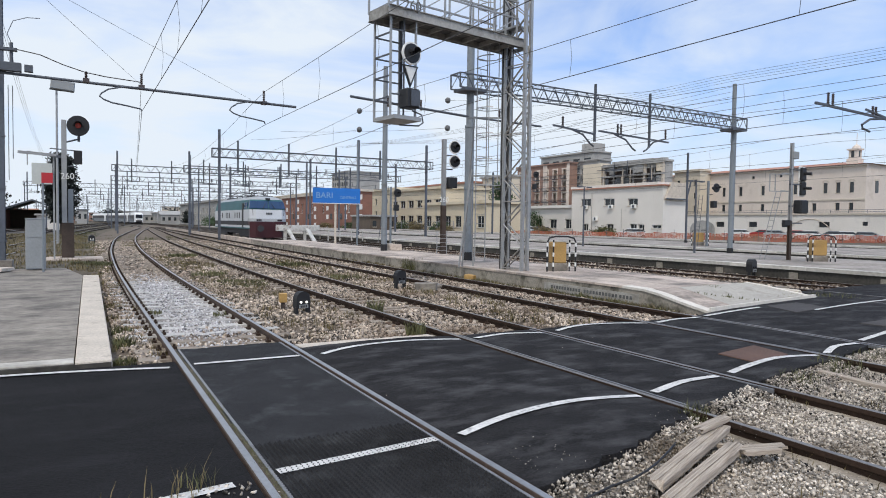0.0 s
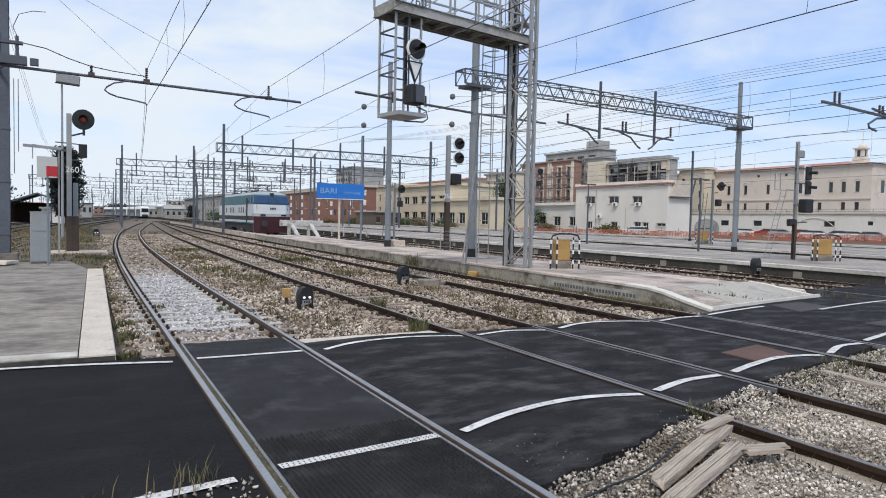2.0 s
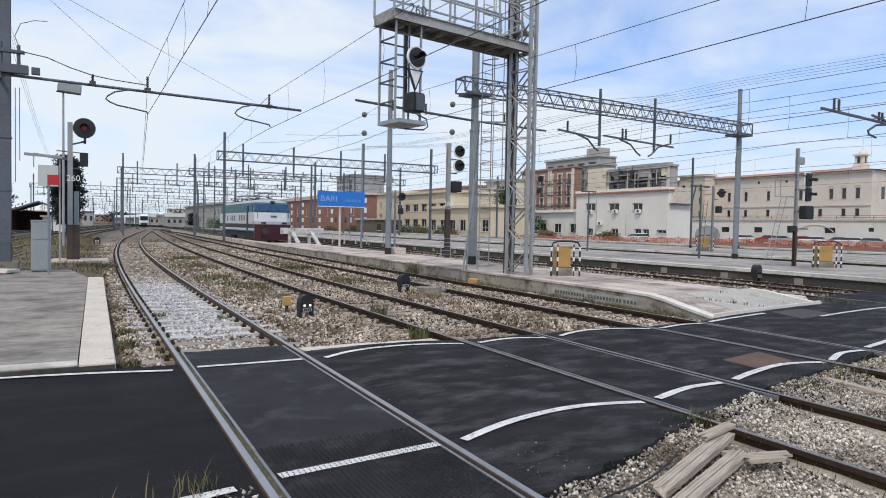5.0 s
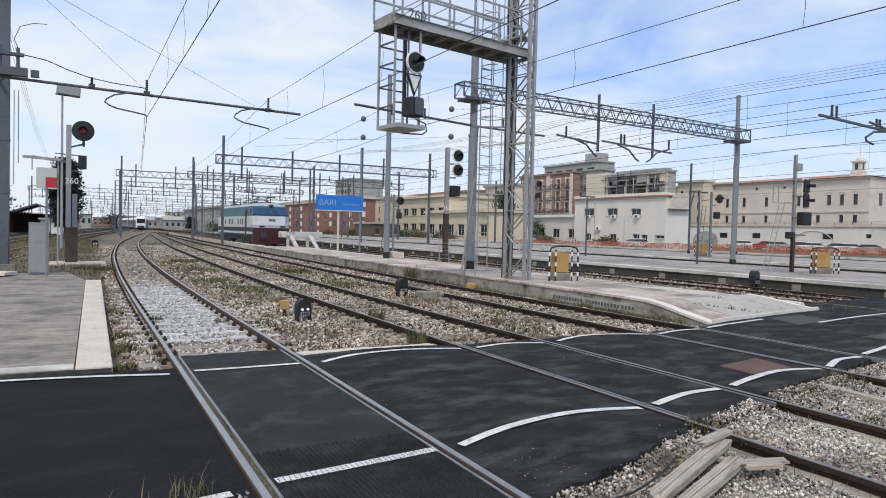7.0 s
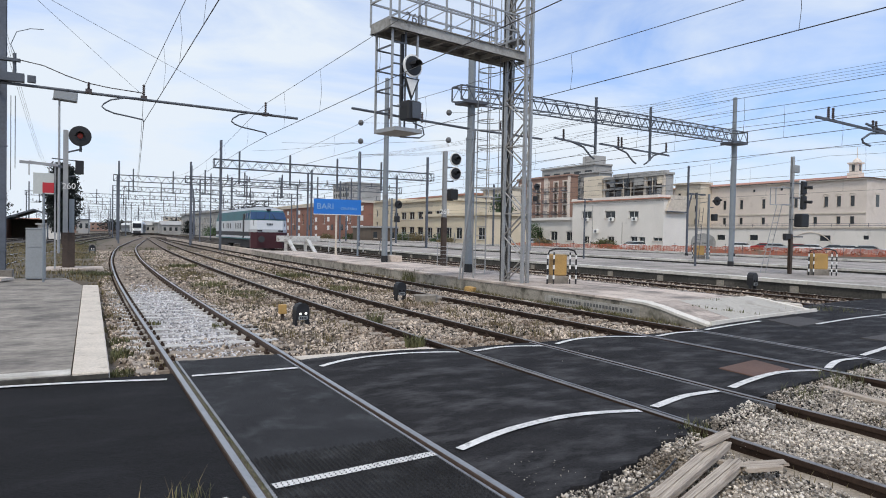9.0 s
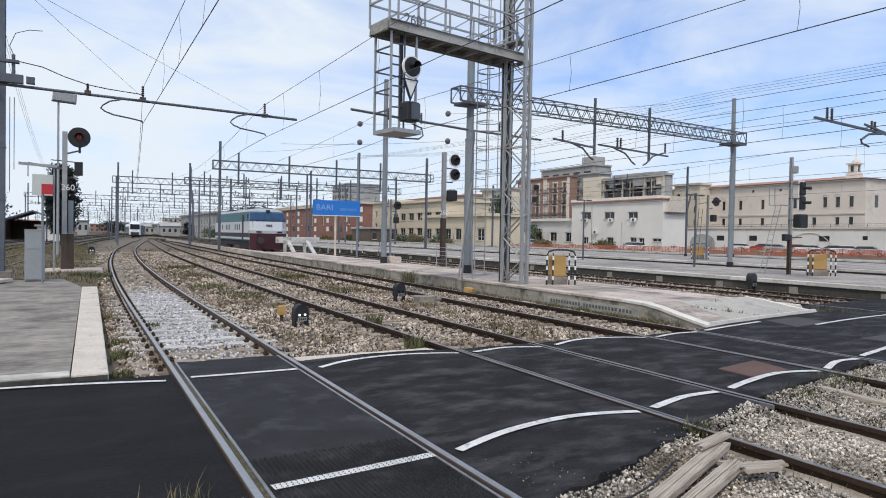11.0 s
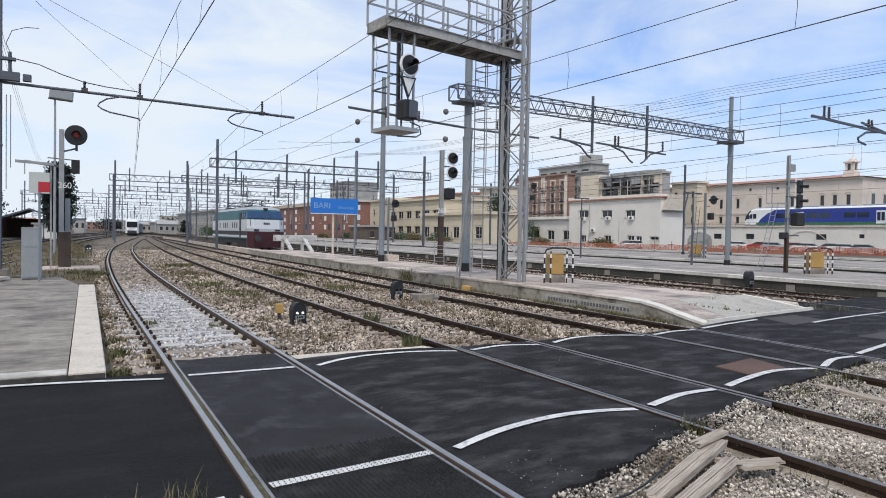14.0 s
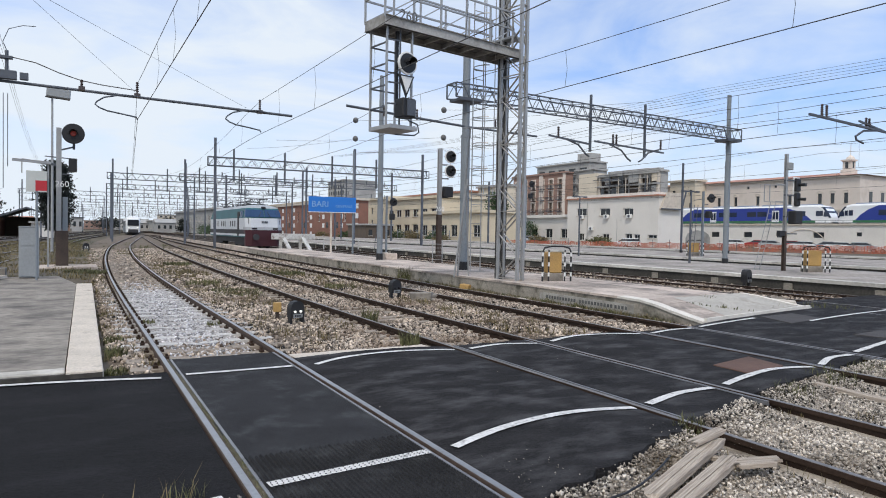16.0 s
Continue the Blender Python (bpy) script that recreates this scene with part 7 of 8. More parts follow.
def local_set(label):
    """A railcar set 35 m long whose leading end lies at y = 0 and whose tail lies at y = -35."""
    t = thing("railcar_set", label, "train", group="railcar sets on the viaduct")
    L = 35.0

    def sec(y, half, z0, z1, zs):
        return [(-half, y, z0), (half, y, z0), (half, y, zs), (half * 0.82, y, z1), (-half * 0.82, y, z1), (-half, y, zs)]
    prof = [(-0.0, 1.15, 0.6, 1.5, 1.25), (-0.25, 1.3, 0.5, 2.0, 1.6), (-0.8, 1.38, 0.5, 2.9, 2.45), (-1.4, 1.42, 0.5, 3.45, 3.05), (-2.4, 1.42, 0.5, 3.70, 3.40)]
    rows = [sec(*p) for p in prof] + [sec(-L - p[0], *p[1:]) for p in prof[::-1]]
    part("shell", hull(rows), SETWHITE, t, "white body shell")
    part("green_stripe", one_box(-1.435, -L + 2.6, 0.52, 1.435, -2.6, 0.95), SETGREEN, t)
    for s in (-1, 1):
        bm = B()
        x0, x1 = (1.425, 1.44) if s > 0 else (-1.44, -1.425)
        a = [(-3.0, 1.0), (-3.7, 1.8), (-4.9, 2.7), (-6.6, 3.38), (-L + 8.4, 3.38), (-L + 6.0, 2.7), (-L + 4.2, 1.8), (-L + 3.2, 1.0)]
        lo = [bm.verts.new((x0, y, z)) for y, z in a]
        hi = [bm.verts.new((x1, y, z)) for y, z in a]
        bm.faces.new(lo), bm.faces.new(hi[::-1])
        for i in range(8):
            bm.faces.new((lo[i], hi[i], hi[(i + 1) % 8], lo[(i + 1) % 8]))
        pn = part("blue_panel", bm, SETBLUE, t, "swept blue side panel")
        xa, xb = (1.44, 1.455) if s > 0 else (-1.455, -1.44)
        for y in (-6.6, -8.6, -12.6, -14.8, -19.0, -21.2, -26.6, -28.7):
            part("side_window", one_box(xa, y - 1.9, 1.75, xb, y, 2.65), SETGLASS, pn)
        for y in (-10.6, -24.2):
            d = part("door", one_box(xa, y - 1.4, 0.72, xb, y, 2.85), SETWHITE, t)
            xc, xd = (1.455, 1.465) if s > 0 else (-1.465, -1.455)
            for k in (0.12, 0.76):
                part("door_window", one_box(xc, y - k - 0.52, 1.2, xd, y - k, 2.6), SETGLASS, d)
        part("cab_window", one_box(xa - 0.012, -1.75, 1.75, xb - 0.008, -1.25, 2.6), SETGLASS, t)
        part("cab_window", one_box(xa - 0.012, -2.6, 1.75, xb - 0.008, -1.9, 2.65), SETGLASS, t)
        part("cab_window", one_box(xa - 0.012, -L + 1.25, 1.75, xb - 0.008, -L + 2.5, 2.65), SETGLASS, t)
    for end in (0, 1):
        def yy(v):
            return v if end == 0 else -L - v
        bm = B()
        ring = [(1.30, -0.10, 1.45), (1.40, -0.62, 2.5), (1.36, -1.28, 3.32)]
        f0 = [bm.verts.new((sx * hx, yy(y + 0.09), z)) for sx in (-1, 1) for hx, y, z in (ring if sx < 0 else ring[::-1])]
        f1 = [bm.verts.new((sx * hx, yy(y - 0.5), z - 0.12)) for sx in (-1, 1) for hx, y, z in (ring if sx < 0 else ring[::-1])]
        for k in range(6):
            bm.faces.new((f0[k], f1[k], f1[(k + 1) % 6], f0[(k + 1) % 6]))
        for f in (f0, f1):
            bm.faces.new((f[0], f[1], f[4], f[5])), bm.faces.new((f[1], f[2], f[3], f[4]))
        part("windscreen", bm, SETGLASS, t)
        bm = B()
        for s in (-1, 1):
            ya, yb = sorted((yy(-0.30), yy(-1.15)))
            box(bm, s * 1.40 - 0.02, ya, 1.65, s * 1.40 + 0.02, yb, 2.35)
        part("corner_window", bm, SETGLASS, t)
        ya, yb = sorted((yy(0.35), yy(-1.2)))
        part("coupler", one_box(-0.7, ya, 0.25, 0.7, yb, 0.7), LOCODARK, t)
        ya, yb = sorted((yy(-2.6), yy(-8.5)))
        part("roof_fairing", one_box(-0.8, ya, 3.66, 0.8, yb, 3.90), SETROOF, t, bevel=0.05)
    part("gangway", one_box(-1.43, -L / 2 - 0.25, 0.9, 1.43, -L / 2 + 0.25, 3.1), LOCODARK, t)
    for y in (-12.5, -18.0, -23.5):
        part("roof_unit", one_box(-0.9, y - 1.8, 3.70, 0.9, y + 1.8, 3.95), SETROOF, t, bevel=0.05)
    for yb in (-4.5, -18.0, -31.5):
        bm = B()
        for dy in (-1, 1):
            for s in (-0.75, 0.75):
                rod(bm, (s - 0.06, yb + dy, 0.42), (s + 0.06, yb + dy, 0.42), 0.42, 16)
        box(bm, -1.1, yb - 1.6, 0.3, 1.1, yb + 1.6, 0.55)
        part("bogie", bm, LOCODARK, t)
    return t


SET_A = local_set("white, blue and green railcar set running on the viaduct")
SET_B = copy_thing(SET_A, pose(115.5, -40, 4.0))


def express_car(front, label):
    """A passenger car 26 m long, leading end at y = 0 facing -y."""
    t = thing("express_car", label, "train", group="cars of the approaching train")
    L = 25.6
    half, top = 1.42, 3.95

    def sec(y, h, z0, z1):
        return [(-h, y, z0), (h, y, z0), (h, y, z1 * 0.78), (h * 0.86, y, z1 * 0.95), (h * 0.55, y, z1), (-h * 0.55, y, z1), (-h * 0.86, y, z1 * 0.95), (-h, y, z1 * 0.78)]
    rows = [sec(0.0, 1.15, 0.55, 2.6), sec(0.25, 1.3, 0.5, 3.2), sec(0.9, 1.4, 0.5, 3.75), sec(1.8, half, 0.5, top)] if front else [sec(0.0, half, 0.5, top)]
    rows += [sec(L, half, 0.5, top)]
    part("shell", hull(rows), SETWHITE, t, "white body shell")
    # tall dark band and grey panel stand in for the flank lying in shade
    part("window_band", one_box(-half - 0.012, 2.4, 1.7, half + 0.012, L - 0.6, 3.0), NOSEGLASS, t)
    part("shaded_side_panel", one_box(-half - 0.010, 2.4, 0.55, half + 0.010, L - 0.3, 1.69), STEELGREY, t, "lower side panel greyed for the shaded flank")
    for s in (-1, 1):
        for y in (2.2, L - 2.4):
            part("door", one_box(s * half - 0.02, y, 0.7, s * half + 0.02, y + 0.9, 2.9), LOCODARK, t)
    part("underframe", one_box(-1.2, 1.0, 0.15, 1.2, L - 0.6, 0.55), LOCODARK, t)
    if front:
        bm = B()
        q = [(-1.12, -0.02, 1.95), (1.12, -0.02, 1.95), (1.08, 0.18, 3.2), (-1.08, 0.18, 3.2)]
        f0 = [bm.verts.new((v[0], v[1] - 0.12, v[2])) for v in q]
        f1 = [bm.verts.new((v[0], v[1] + 0.35, v[2] - 0.1)) for v in q]
        bm.faces.new(f0), bm.faces.new(f1[::-1])
        for i in range(4):
            bm.faces.new((f0[i], f1[i], f1[(i + 1) % 4], f0[(i + 1) % 4]))
        part("windscreen", bm, NOSEGLASS, t)
        part("coupler_panel", one_box(-0.95, -0.12, 0.5, 0.95, 0.3, 1.15), LOCODARK, t, "dark lower nose")
        for k in (-1, 1):
            bm = B()
            rod(bm, (k * 0.85, 0.1, 1.55), (k * 0.85, -0.05, 1.55), 0.13, 12)
            part("headlight", bm, WHITE_LAMP, t)
    for yb in (3.4, L - 3.4):
        bm = B()
        for dy in (-1.2, 1.2):
            for s in (-0.75, 0.75):
                rod(bm, (s - 0.06, yb + dy, 0.45), (s + 0.06, yb + dy, 0.45), 0.45, 14)
        part("bogie", bm, LOCODARK, t)
    return t


EXPRESS = [express_car(True, "white leading car with a dark windscreen and lit lamps")] + [express_car(False, "white following car with a dark window band") for _ in range(3)]


# ---- small ground things ----
def board(p, q, w, th, label, seed, g, split=False):
    """A sawn board with broken ends, chipped arrises and an optional lengthwise split, lying from p to q."""
    rng = random.Random(seed)
    run = Vector(q) - Vector(p)
    t = thing("plank", label, "plank", p, math.degrees(math.atan2(run.y, run.x)), g)
    a, b = Vector((0, 0, 0)), Vector((math.hypot(run.x, run.y), 0, run.z))
    d = b - a
    s = Vector((d.y, -d.x, 0)).normalized()
    n = 5
    prof = [(-0.5, 0.0), (0.5, 0.0), (0.5, 0.86), (0.44, 1.0), (0.14, 1.0), (0.10, 0.6 if split else 0.97), (0.05, 1.0), (-0.22, 0.98), (-0.45, 1.0), (-0.5, 0.84)]
    jag = [[rng.uniform(-0.05, 0.07) for _ in prof] for _ in range(2)]
    rings = []
    for i in range(n + 1):
        ring = []
        for j, (e, u) in enumerate(prof):
            f = i / n
            c = a + d * f
            if i in (0, n):
                c = c + d.normalized() * jag[i == n][j] * (1.0 if i else -1.0)
            wob = 0.05 * noise.noise((f * 3, seed * 3.1, 0))
            dip = 0.05 * max(0, noise.noise((f * 2.5, seed, 5))) if u > 0.5 else 0
            ring.append((c + s * (e + wob) * w + Vector((0, 0, (u - dip) * th))))
        rings.append(ring)
    bm = B()
    rings = [[bm.verts.new(v) for v in r] for r in rings]
    k = len(prof)
    for r0, r1 in zip(rings, rings[1:]):
        for i in range(k):
            bm.faces.new((r0[i], r0[(i + 1) % k], r1[(i + 1) % k], r1[i]))
    bm.faces.new(rings[0]), bm.faces.new(rings[-1][::-1])
    part("timber", bm, WOOD, t)


def planks():
    g = "old boards by the track"
    thick, thin = "thick bleached split timber lying on gravel", "small splintered board lying on gravel"
    for i, (p, q, w, th, lb, sp) in enumerate((
            ((3.30, 3.03, -0.02), (4.62, 3.56, 0.01), 0.125, 0.06, thick, True), ((3.18, 2.80, -0.03), (4.38, 3.25, -0.01), 0.12, 0.055, thick, True),
            ((4.26, 3.50, 0.075), (4.70, 3.60, 0.085), 0.09, 0.035, thin, False),
            ((4.30, 3.16, 0.0), (4.64, 3.06, 0.0), 0.10, 0.035, thin, False), ((4.40, 3.38, -0.03), (4.58, 3.12, -0.03), 0.05, 0.03, thin, False),
            ((4.58, 3.28, -0.05), (4.86, 3.20, -0.05), 0.08, 0.03, thin, False),
            ((7.90, 4.84, -0.08), (7.80, 3.70, -0.09), 0.12, 0.055, thick, False), ((5.0, 2.2, -0.08), (5.3, 1.9, -0.08), 0.16, 0.05, thin, False))):
        board(p, q, w, th, lb, i + 1, g, sp)
    t = thing("cable", "black cable end lying on the gravel", "cable")
    bm = B()
    tube(bm, [(2.75, 3.12, -0.03), (3.03, 3.15, 0.0), (3.2, 3.15, 0.01), (3.37, 3.18, 0.03), (3.56, 3.27, 0.02), (3.84, 3.42, 0.01), (4.08, 3.56, 0.0)], 0.008, 6)
    part("sheath", bm, BLACK, t)


planks()


def mortar():
    bm = B()
    for x0, x1, y0, y1 in ((2.64, 4.75, 8.60, 9.06),):
        n = 16
        top = [bm.verts.new((x0 + (x1 - x0) * i / n, y1 + 0.10 * noise.noise((i * 0.6, x0, 0)), -0.04)) for i in range(n + 1)]
        bot = [bm.verts.new((x0 + (x1 - x0) * i / n, y0, -0.02 if y0 > 5 else -0.07)) for i in range(n + 1)]
        for i in range(n):
            bm.faces.new((bot[i], bot[i + 1], top[i + 1], top[i]))
    tagged(part("mortar_strip", bm, KERB), "pale mortar haunch along the asphalt edge", "mortar", kind="structure")


mortar()


EDGING = mat("worn edging steel", (0.26, 0.26, 0.27), 0.45, 0.6, var=0.3, scale=3, fine=30, bump=0.1)


MOSS = mat("mossy packed dirt", (0.085, 0.075, 0.045), 0.95, var=0.6, scale=9, fine=60, bump=0.9, dirt=(0.20, 0.17, 0.13), dirt_scale=14, dirt_at=0.55)


def check_strips():
    """Steel edging of the crossing panels inside each rail."""
    t = thing("panel_edging", "worn steel edging strips inside the rails", "track edging", kind="structure")
    for xc, y0, y1 in ((1.78, 3.1, 9.15), (5.73, 4.3, 8.6), (9.52, 4.9, 8.55)):
        if xc == 1.78:
            part("flange_fill", one_box(1.067, y0, -0.06, 1.112, y1, -0.010), MOSS, t, "mossy dirt packed in the flange gap")
        for s in (-1, 1):
            bm = one_box(xc + s * 0.665 - 0.012, y0, -0.05, xc + s * 0.665 + 0.012, y1, -0.002)
            part("edging_strip", bm, EDGING, t)


check_strips()


NOTICE = mat("faded notice paint", (0.36, 0.345, 0.315), 0.9, var=0.3, scale=2, fine=20, bump=0.2, dirt=(0.22, 0.2, 0.17), dirt_scale=3, dirt_at=0.5)
NOTICEBAR = mat("faded lettering", (0.12, 0.12, 0.12), 0.9, var=0.4, scale=3, fine=20, bump=0)


def side_lettering():
    t = thing("painted_notice", "faded lettering strip on the platform wall", "notice")
    part("panel", one_box(11.030, 10.75, -0.06, 11.048, 14.2, 0.15), NOTICE, t)
    for y0, y1 in ((13.9, 12.75), (12.6, 11.55), (11.5, 11.42), (11.36, 10.95)):
        y = y0
        while y > y1:
            bm = one_box(11.022, y - 0.07, 0.01, 11.031, y, 0.09)
            part("bar", bm, NOTICEBAR, t)
            y -= 0.11


side_lettering()


def rubble(x, y, z, s, material, label, name="stone_block"):
    t = thing(name, label, "stone", group="loose blocks")
    bm = B()
    box(bm, -0.5 * s[0], -0.5 * s[1], 0, 0.5 * s[0], 0.5 * s[1], s[2])
    for v in bm.verts:
        v.co += Vector((random.uniform(-0.1, 0.1) * s[0], random.uniform(-0.1, 0.1) * s[1], random.uniform(-0.15, 0.1) * s[2]))
    ob = part("block", bm, material, t, bevel=0.012)
    t.matrix_basis = pose(x, y, z, 0, 0, random.uniform(0, 180))


for x, y, z, s, m_, lb in ((8.15, 15.6, -0.12, (0.55, 0.3, 0.2), CONCRETE, "grey concrete block beside the dwarf signal"), (8.6, 15.9, -0.12, (0.4, 0.2, 0.12), CONCRETE, "grey concrete block beside the dwarf signal"),
                           (10.75, 17.6, -0.12, (0.3, 0.2, 0.22), YELLOWBOX, "small yellow marker block under the platform wall"), (10.6, 14.4, -0.14, (0.22, 0.16, 0.12), KERB, "white stone by the platform wall"),
                           (10.5, 15.0, -0.14, (0.16, 0.14, 0.1), KERB, "white stone by the platform wall"), (-2.4, 23.6, 0.1, (1.1, 0.7, 0.09), KERB, "pale broken slab by the mast foot"), (-3.4, 24.0, 0.1, (1.3, 0.8, 0.07), KERB, "pale broken slab by the mast foot"),
                           (14.0, 30.2, 0.3, (0.9, 0.6, 0.3), PLATFORM, "heap of rubble on the platform"), (13.7, 30.6, 0.3, (0.5, 0.5, 0.35), KERB, "heap of rubble on the platform"), (16.0, 10.6, -0.08, (0.9, 0.4, 0.2), KERB, "broken stone at the platform end"), (16.6, 11.0, -0.08, (0.5, 0.35, 0.22), CONCRETE, "broken stone at the platform end"), (15.6, 11.4, -0.08, (1.6, 0.35, 0.14), KERB, "broken stone at the platform end")):
    rubble(x, y, z, s, m_, lb)


# ---- far street lamps and balls on the wires ----
def far_lamp(x, y, h):
    t = thing("lamp_post", "thin street lamp with a short double arm", "lamp post", (x, y, 0.3), 0, "platform lamps")
    bm = B()
    rod(bm, (0, 0, 0), (0, 0, h), 0.06, 8, 0.04)
    part("pole", bm, STEELDARK, t)
    bm = B()
    rod(bm, (-0.45, 0, h), (0.45, 0, h), 0.03, 6)
    box(bm, -0.55, -0.08, h - 0.05, -0.3, 0.08, h + 0.03), box(bm, 0.3, -0.08, h - 0.05, 0.55, 0.08, h + 0.03)
    part("lamp_arm", bm, STEELDARK, t)


far_lamp(27.35, 22.95, 3.7)
far_lamp(27.85, 31.95, 3.8)
for x, y, z in ((12.0, 30.2, 7.1), (12.0, 30.2, 6.2), (15.3, 27.3, 7.5), (15.3, 27.3, 6.2)):
    t = thing("tension_weight", "small round grey ball on a stay wire", "insulator ball", (x, y, z), 0, "insulator balls")
    bm = B()
    lathe(bm, [(0.02, -0.14), (0.09, -0.11), (0.13, -0.04), (0.13, 0.04), (0.09, 0.11), (0.02, 0.14)], None, 12)
    part("ball", bm, GREYPLATE, t)
feeder("stay wires with small balls", [sag(12.0, 30.2, 18.5, 24, 7.1, 0.1), sag(12.0, 30.2, 9, 40, 6.2, 0.1, z1=6.5), sag(15.3, 27.3, 22, 20, 7.5, 0.1), sag(15.3, 27.3, 9.7, 36, 6.2, 0.1, z1=6.6)])


# ---- ballast stones ----
def stones(name, label, pts, sizes, material, seed):
    rng = np.random.default_rng(seed)
    n = len(pts)
    base = np.array([[-1, -1, -1], [1, -1, -1], [1, 1, -1], [-1, 1, -1], [-1, -1, 1], [1, -1, 1], [1, 1, 1], [-1, 1, 1]], float)
    v = base[None] * rng.uniform(0.3, 1.0, (n, 8, 3))
    v *= sizes[:, None, None] * rng.uniform(0.5, 1.35, (n, 1, 3))
    q = rng.normal(size=(n, 4))
    q /= np.linalg.norm(q, axis=1, keepdims=True)
    w, x, y, z = q.T
    rot = np.stack([1 - 2 * (y * y + z * z), 2 * (x * y - w * z), 2 * (x * z + w * y), 2 * (x * y + w * z), 1 - 2 * (x * x + z * z), 2 * (y * z - w * x), 2 * (x * z - w * y), 2 * (y * z + w * x), 1 - 2 * (x * x + y * y)], 1).reshape(n, 3, 3)
    v = np.einsum("nij,nkj->nki", rot, v) + pts[:, None, :]
    f = np.array([[3, 2, 1, 0], [4, 5, 6, 7], [0, 1, 5, 4], [1, 2, 6, 5], [2, 3, 7, 6], [3, 0, 4, 7]])
    faces = (f[None] + 8 * np.arange(n)[:, None, None]).reshape(-1)
    me = bpy.data.meshes.new(name)
    me.vertices.add(8 * n)
    me.vertices.foreach_set("co", v.reshape(-1))
    me.loops.add(len(faces))
    me.loops.foreach_set("vertex_index", faces)
    me.polygons.add(6 * n)
    me.polygons.foreach_set("loop_start", np.arange(6 * n) * 4)
    me.update(calc_edges=True)
    me.materials.append(material)
    ob = new(name, me)
    return tagged(ob, label, "ballast", kind="stuff")


def line_x(pts, y):
    return np.interp(y, [p[1] for p in pts], [p[0] for p in pts])


def scatter(n, x0, x1, y0, y1, seed, near=False):
    rng = np.random.default_rng(seed)
    x, y = rng.uniform(x0, x1, n), rng.uniform(y0, y1, n)
    keep = np.ones(n, bool)
    for line in (T1, T2, T3):
        c = line_x(line, y)
        for s in (-0.75, 0.75):
            keep &= np.abs(x - c - s) > 0.085
    if near:
        lo = np.interp(x, [2.62, 3.3, 3.9, 4.6, 5.05, 6.4, 7.3, 8.7, 10.2, 12], [3.38, 3.42, 3.7, 3.98, 4.14, 4.5, 4.7, 4.92, 5.1, 5.35])
        keep &= y < lo + 0.05
        z = np.where(lo - y < 0.12, -0.015, np.where(lo - y < 0.4, -0.05, -0.085))
    else:
        z = np.where(np.abs(x - line_x(T1, y)) < 0.72, -0.125, -0.105)
    if not near:
        bare = np.sin(x * 1.7 + y * 0.55) + np.sin(x * 0.9 - y * 1.15 + 2.0) + 0.7 * np.sin(y * 2.3 + x * 2.9)
        keep &= ~((bare < -0.75) & (np.abs(x - 1.78) > 1.2) & (rng.random(n) < 0.75))
    rows = np.array(SLEEPER_ROWS)
    if not near:
        for c, hit in ((T1, 0.8), (T2, 0.55), (T3, 0.5)):
            mine = rows[np.abs(rows[:, 0] - line_x(c, rows[:, 1])) < 0.3][:, 1]
            gap = np.abs(y[:, None] - mine[None]).min(1)
            keep &= ~((gap < 0.12) & (np.abs(x - line_x(c, y)) < 1.18) & (rng.random(n) < hit))
        keep &= ~((x > 2.6) & (x < 4.6) & (y < 8.92))
    for line in (T1, T2, T3):
        z = np.where(np.abs(np.abs(x - line_x(line, y)) - 0.75) < 0.17, z - 0.035, z)
    z = z + rng.uniform(-0.035, 0.015, n)
    return np.stack([x, y, z], 1)[keep], rng


def stained(p, rng):
    """Stones close to the rusty rails, and the oily patches between them."""
    hit = np.zeros(len(p), bool)
    for line, w, share in ((T1, 0.13, 0.45), (T2, 0.24, 0.8), (T3, 0.24, 0.75)):
        hit |= (np.abs(np.abs(p[:, 0] - line_x(line, p[:, 1])) - 0.75) < w) & (rng.random(len(p)) < share)
    return hit


pts, rng = scatter(60000, 0.45, 11.0, 8.62, 20, 1)
rusty = stained(pts, rng)
stones("stained_ballast", "rust-stained crushed stone along the rails", pts[rusty], rng.uniform(0.012, 0.034, rusty.sum()), RUSTSTONE, 31)
pts = pts[~rusty]
white = ((np.abs(pts[:, 0] - 1.78) < 0.68) & (pts[:, 1] > 10.5 + rng.uniform(-1.5, 1.5, len(pts)))) | ((np.abs(pts[:, 0] - 1.78) < 0.7) & (pts[:, 1] < 9.25))
stones("ballast_stones", "loose beige crushed limestone between the tracks", pts[~white], rng.uniform(0.010, 0.036, (~white).sum()), STONE, 2)
pts, rng = scatter(24000, 0.75, 2.5, 8.9, 24.5, 3)
pts = pts[(rng.random(len(pts)) < np.where(pts[:, 0] < 1.05, 0.25, 1.0)) & (pts[:, 1] > 10.3 + rng.uniform(-1.6, 1.2, len(pts))) & (pts[:, 1] < 22.5 + rng.uniform(-2.5, 2, len(pts)))]
stones("whitened_ballast", "whitened crushed stone inside the curved track", pts, rng.uniform(0.012, 0.032, len(pts)), WHITESTONE, 4)
pts, rng = scatter(34000, 0.6, 11.0, 20, 60, 5)
rusty = stained(pts, rng)
stones("stained_ballast", "rust-stained crushed stone further along the rails", pts[rusty], rng.uniform(0.02, 0.05, rusty.sum()), RUSTSTONE, 32)
pts = pts[~rusty]
stones("ballast_stones", "loose beige crushed limestone further along the tracks", pts, rng.uniform(0.02, 0.055, len(pts)), STONE, 6)
pts, rng = scatter(26000, 14.7, 21.5, 9.6, 42, 41)
pts[:, 2] += 0.035
near_rail = np.minimum(np.abs(np.abs(pts[:, 0] - 17.0) - 0.75), np.abs(np.abs(pts[:, 0] - 20.1) - 0.75))
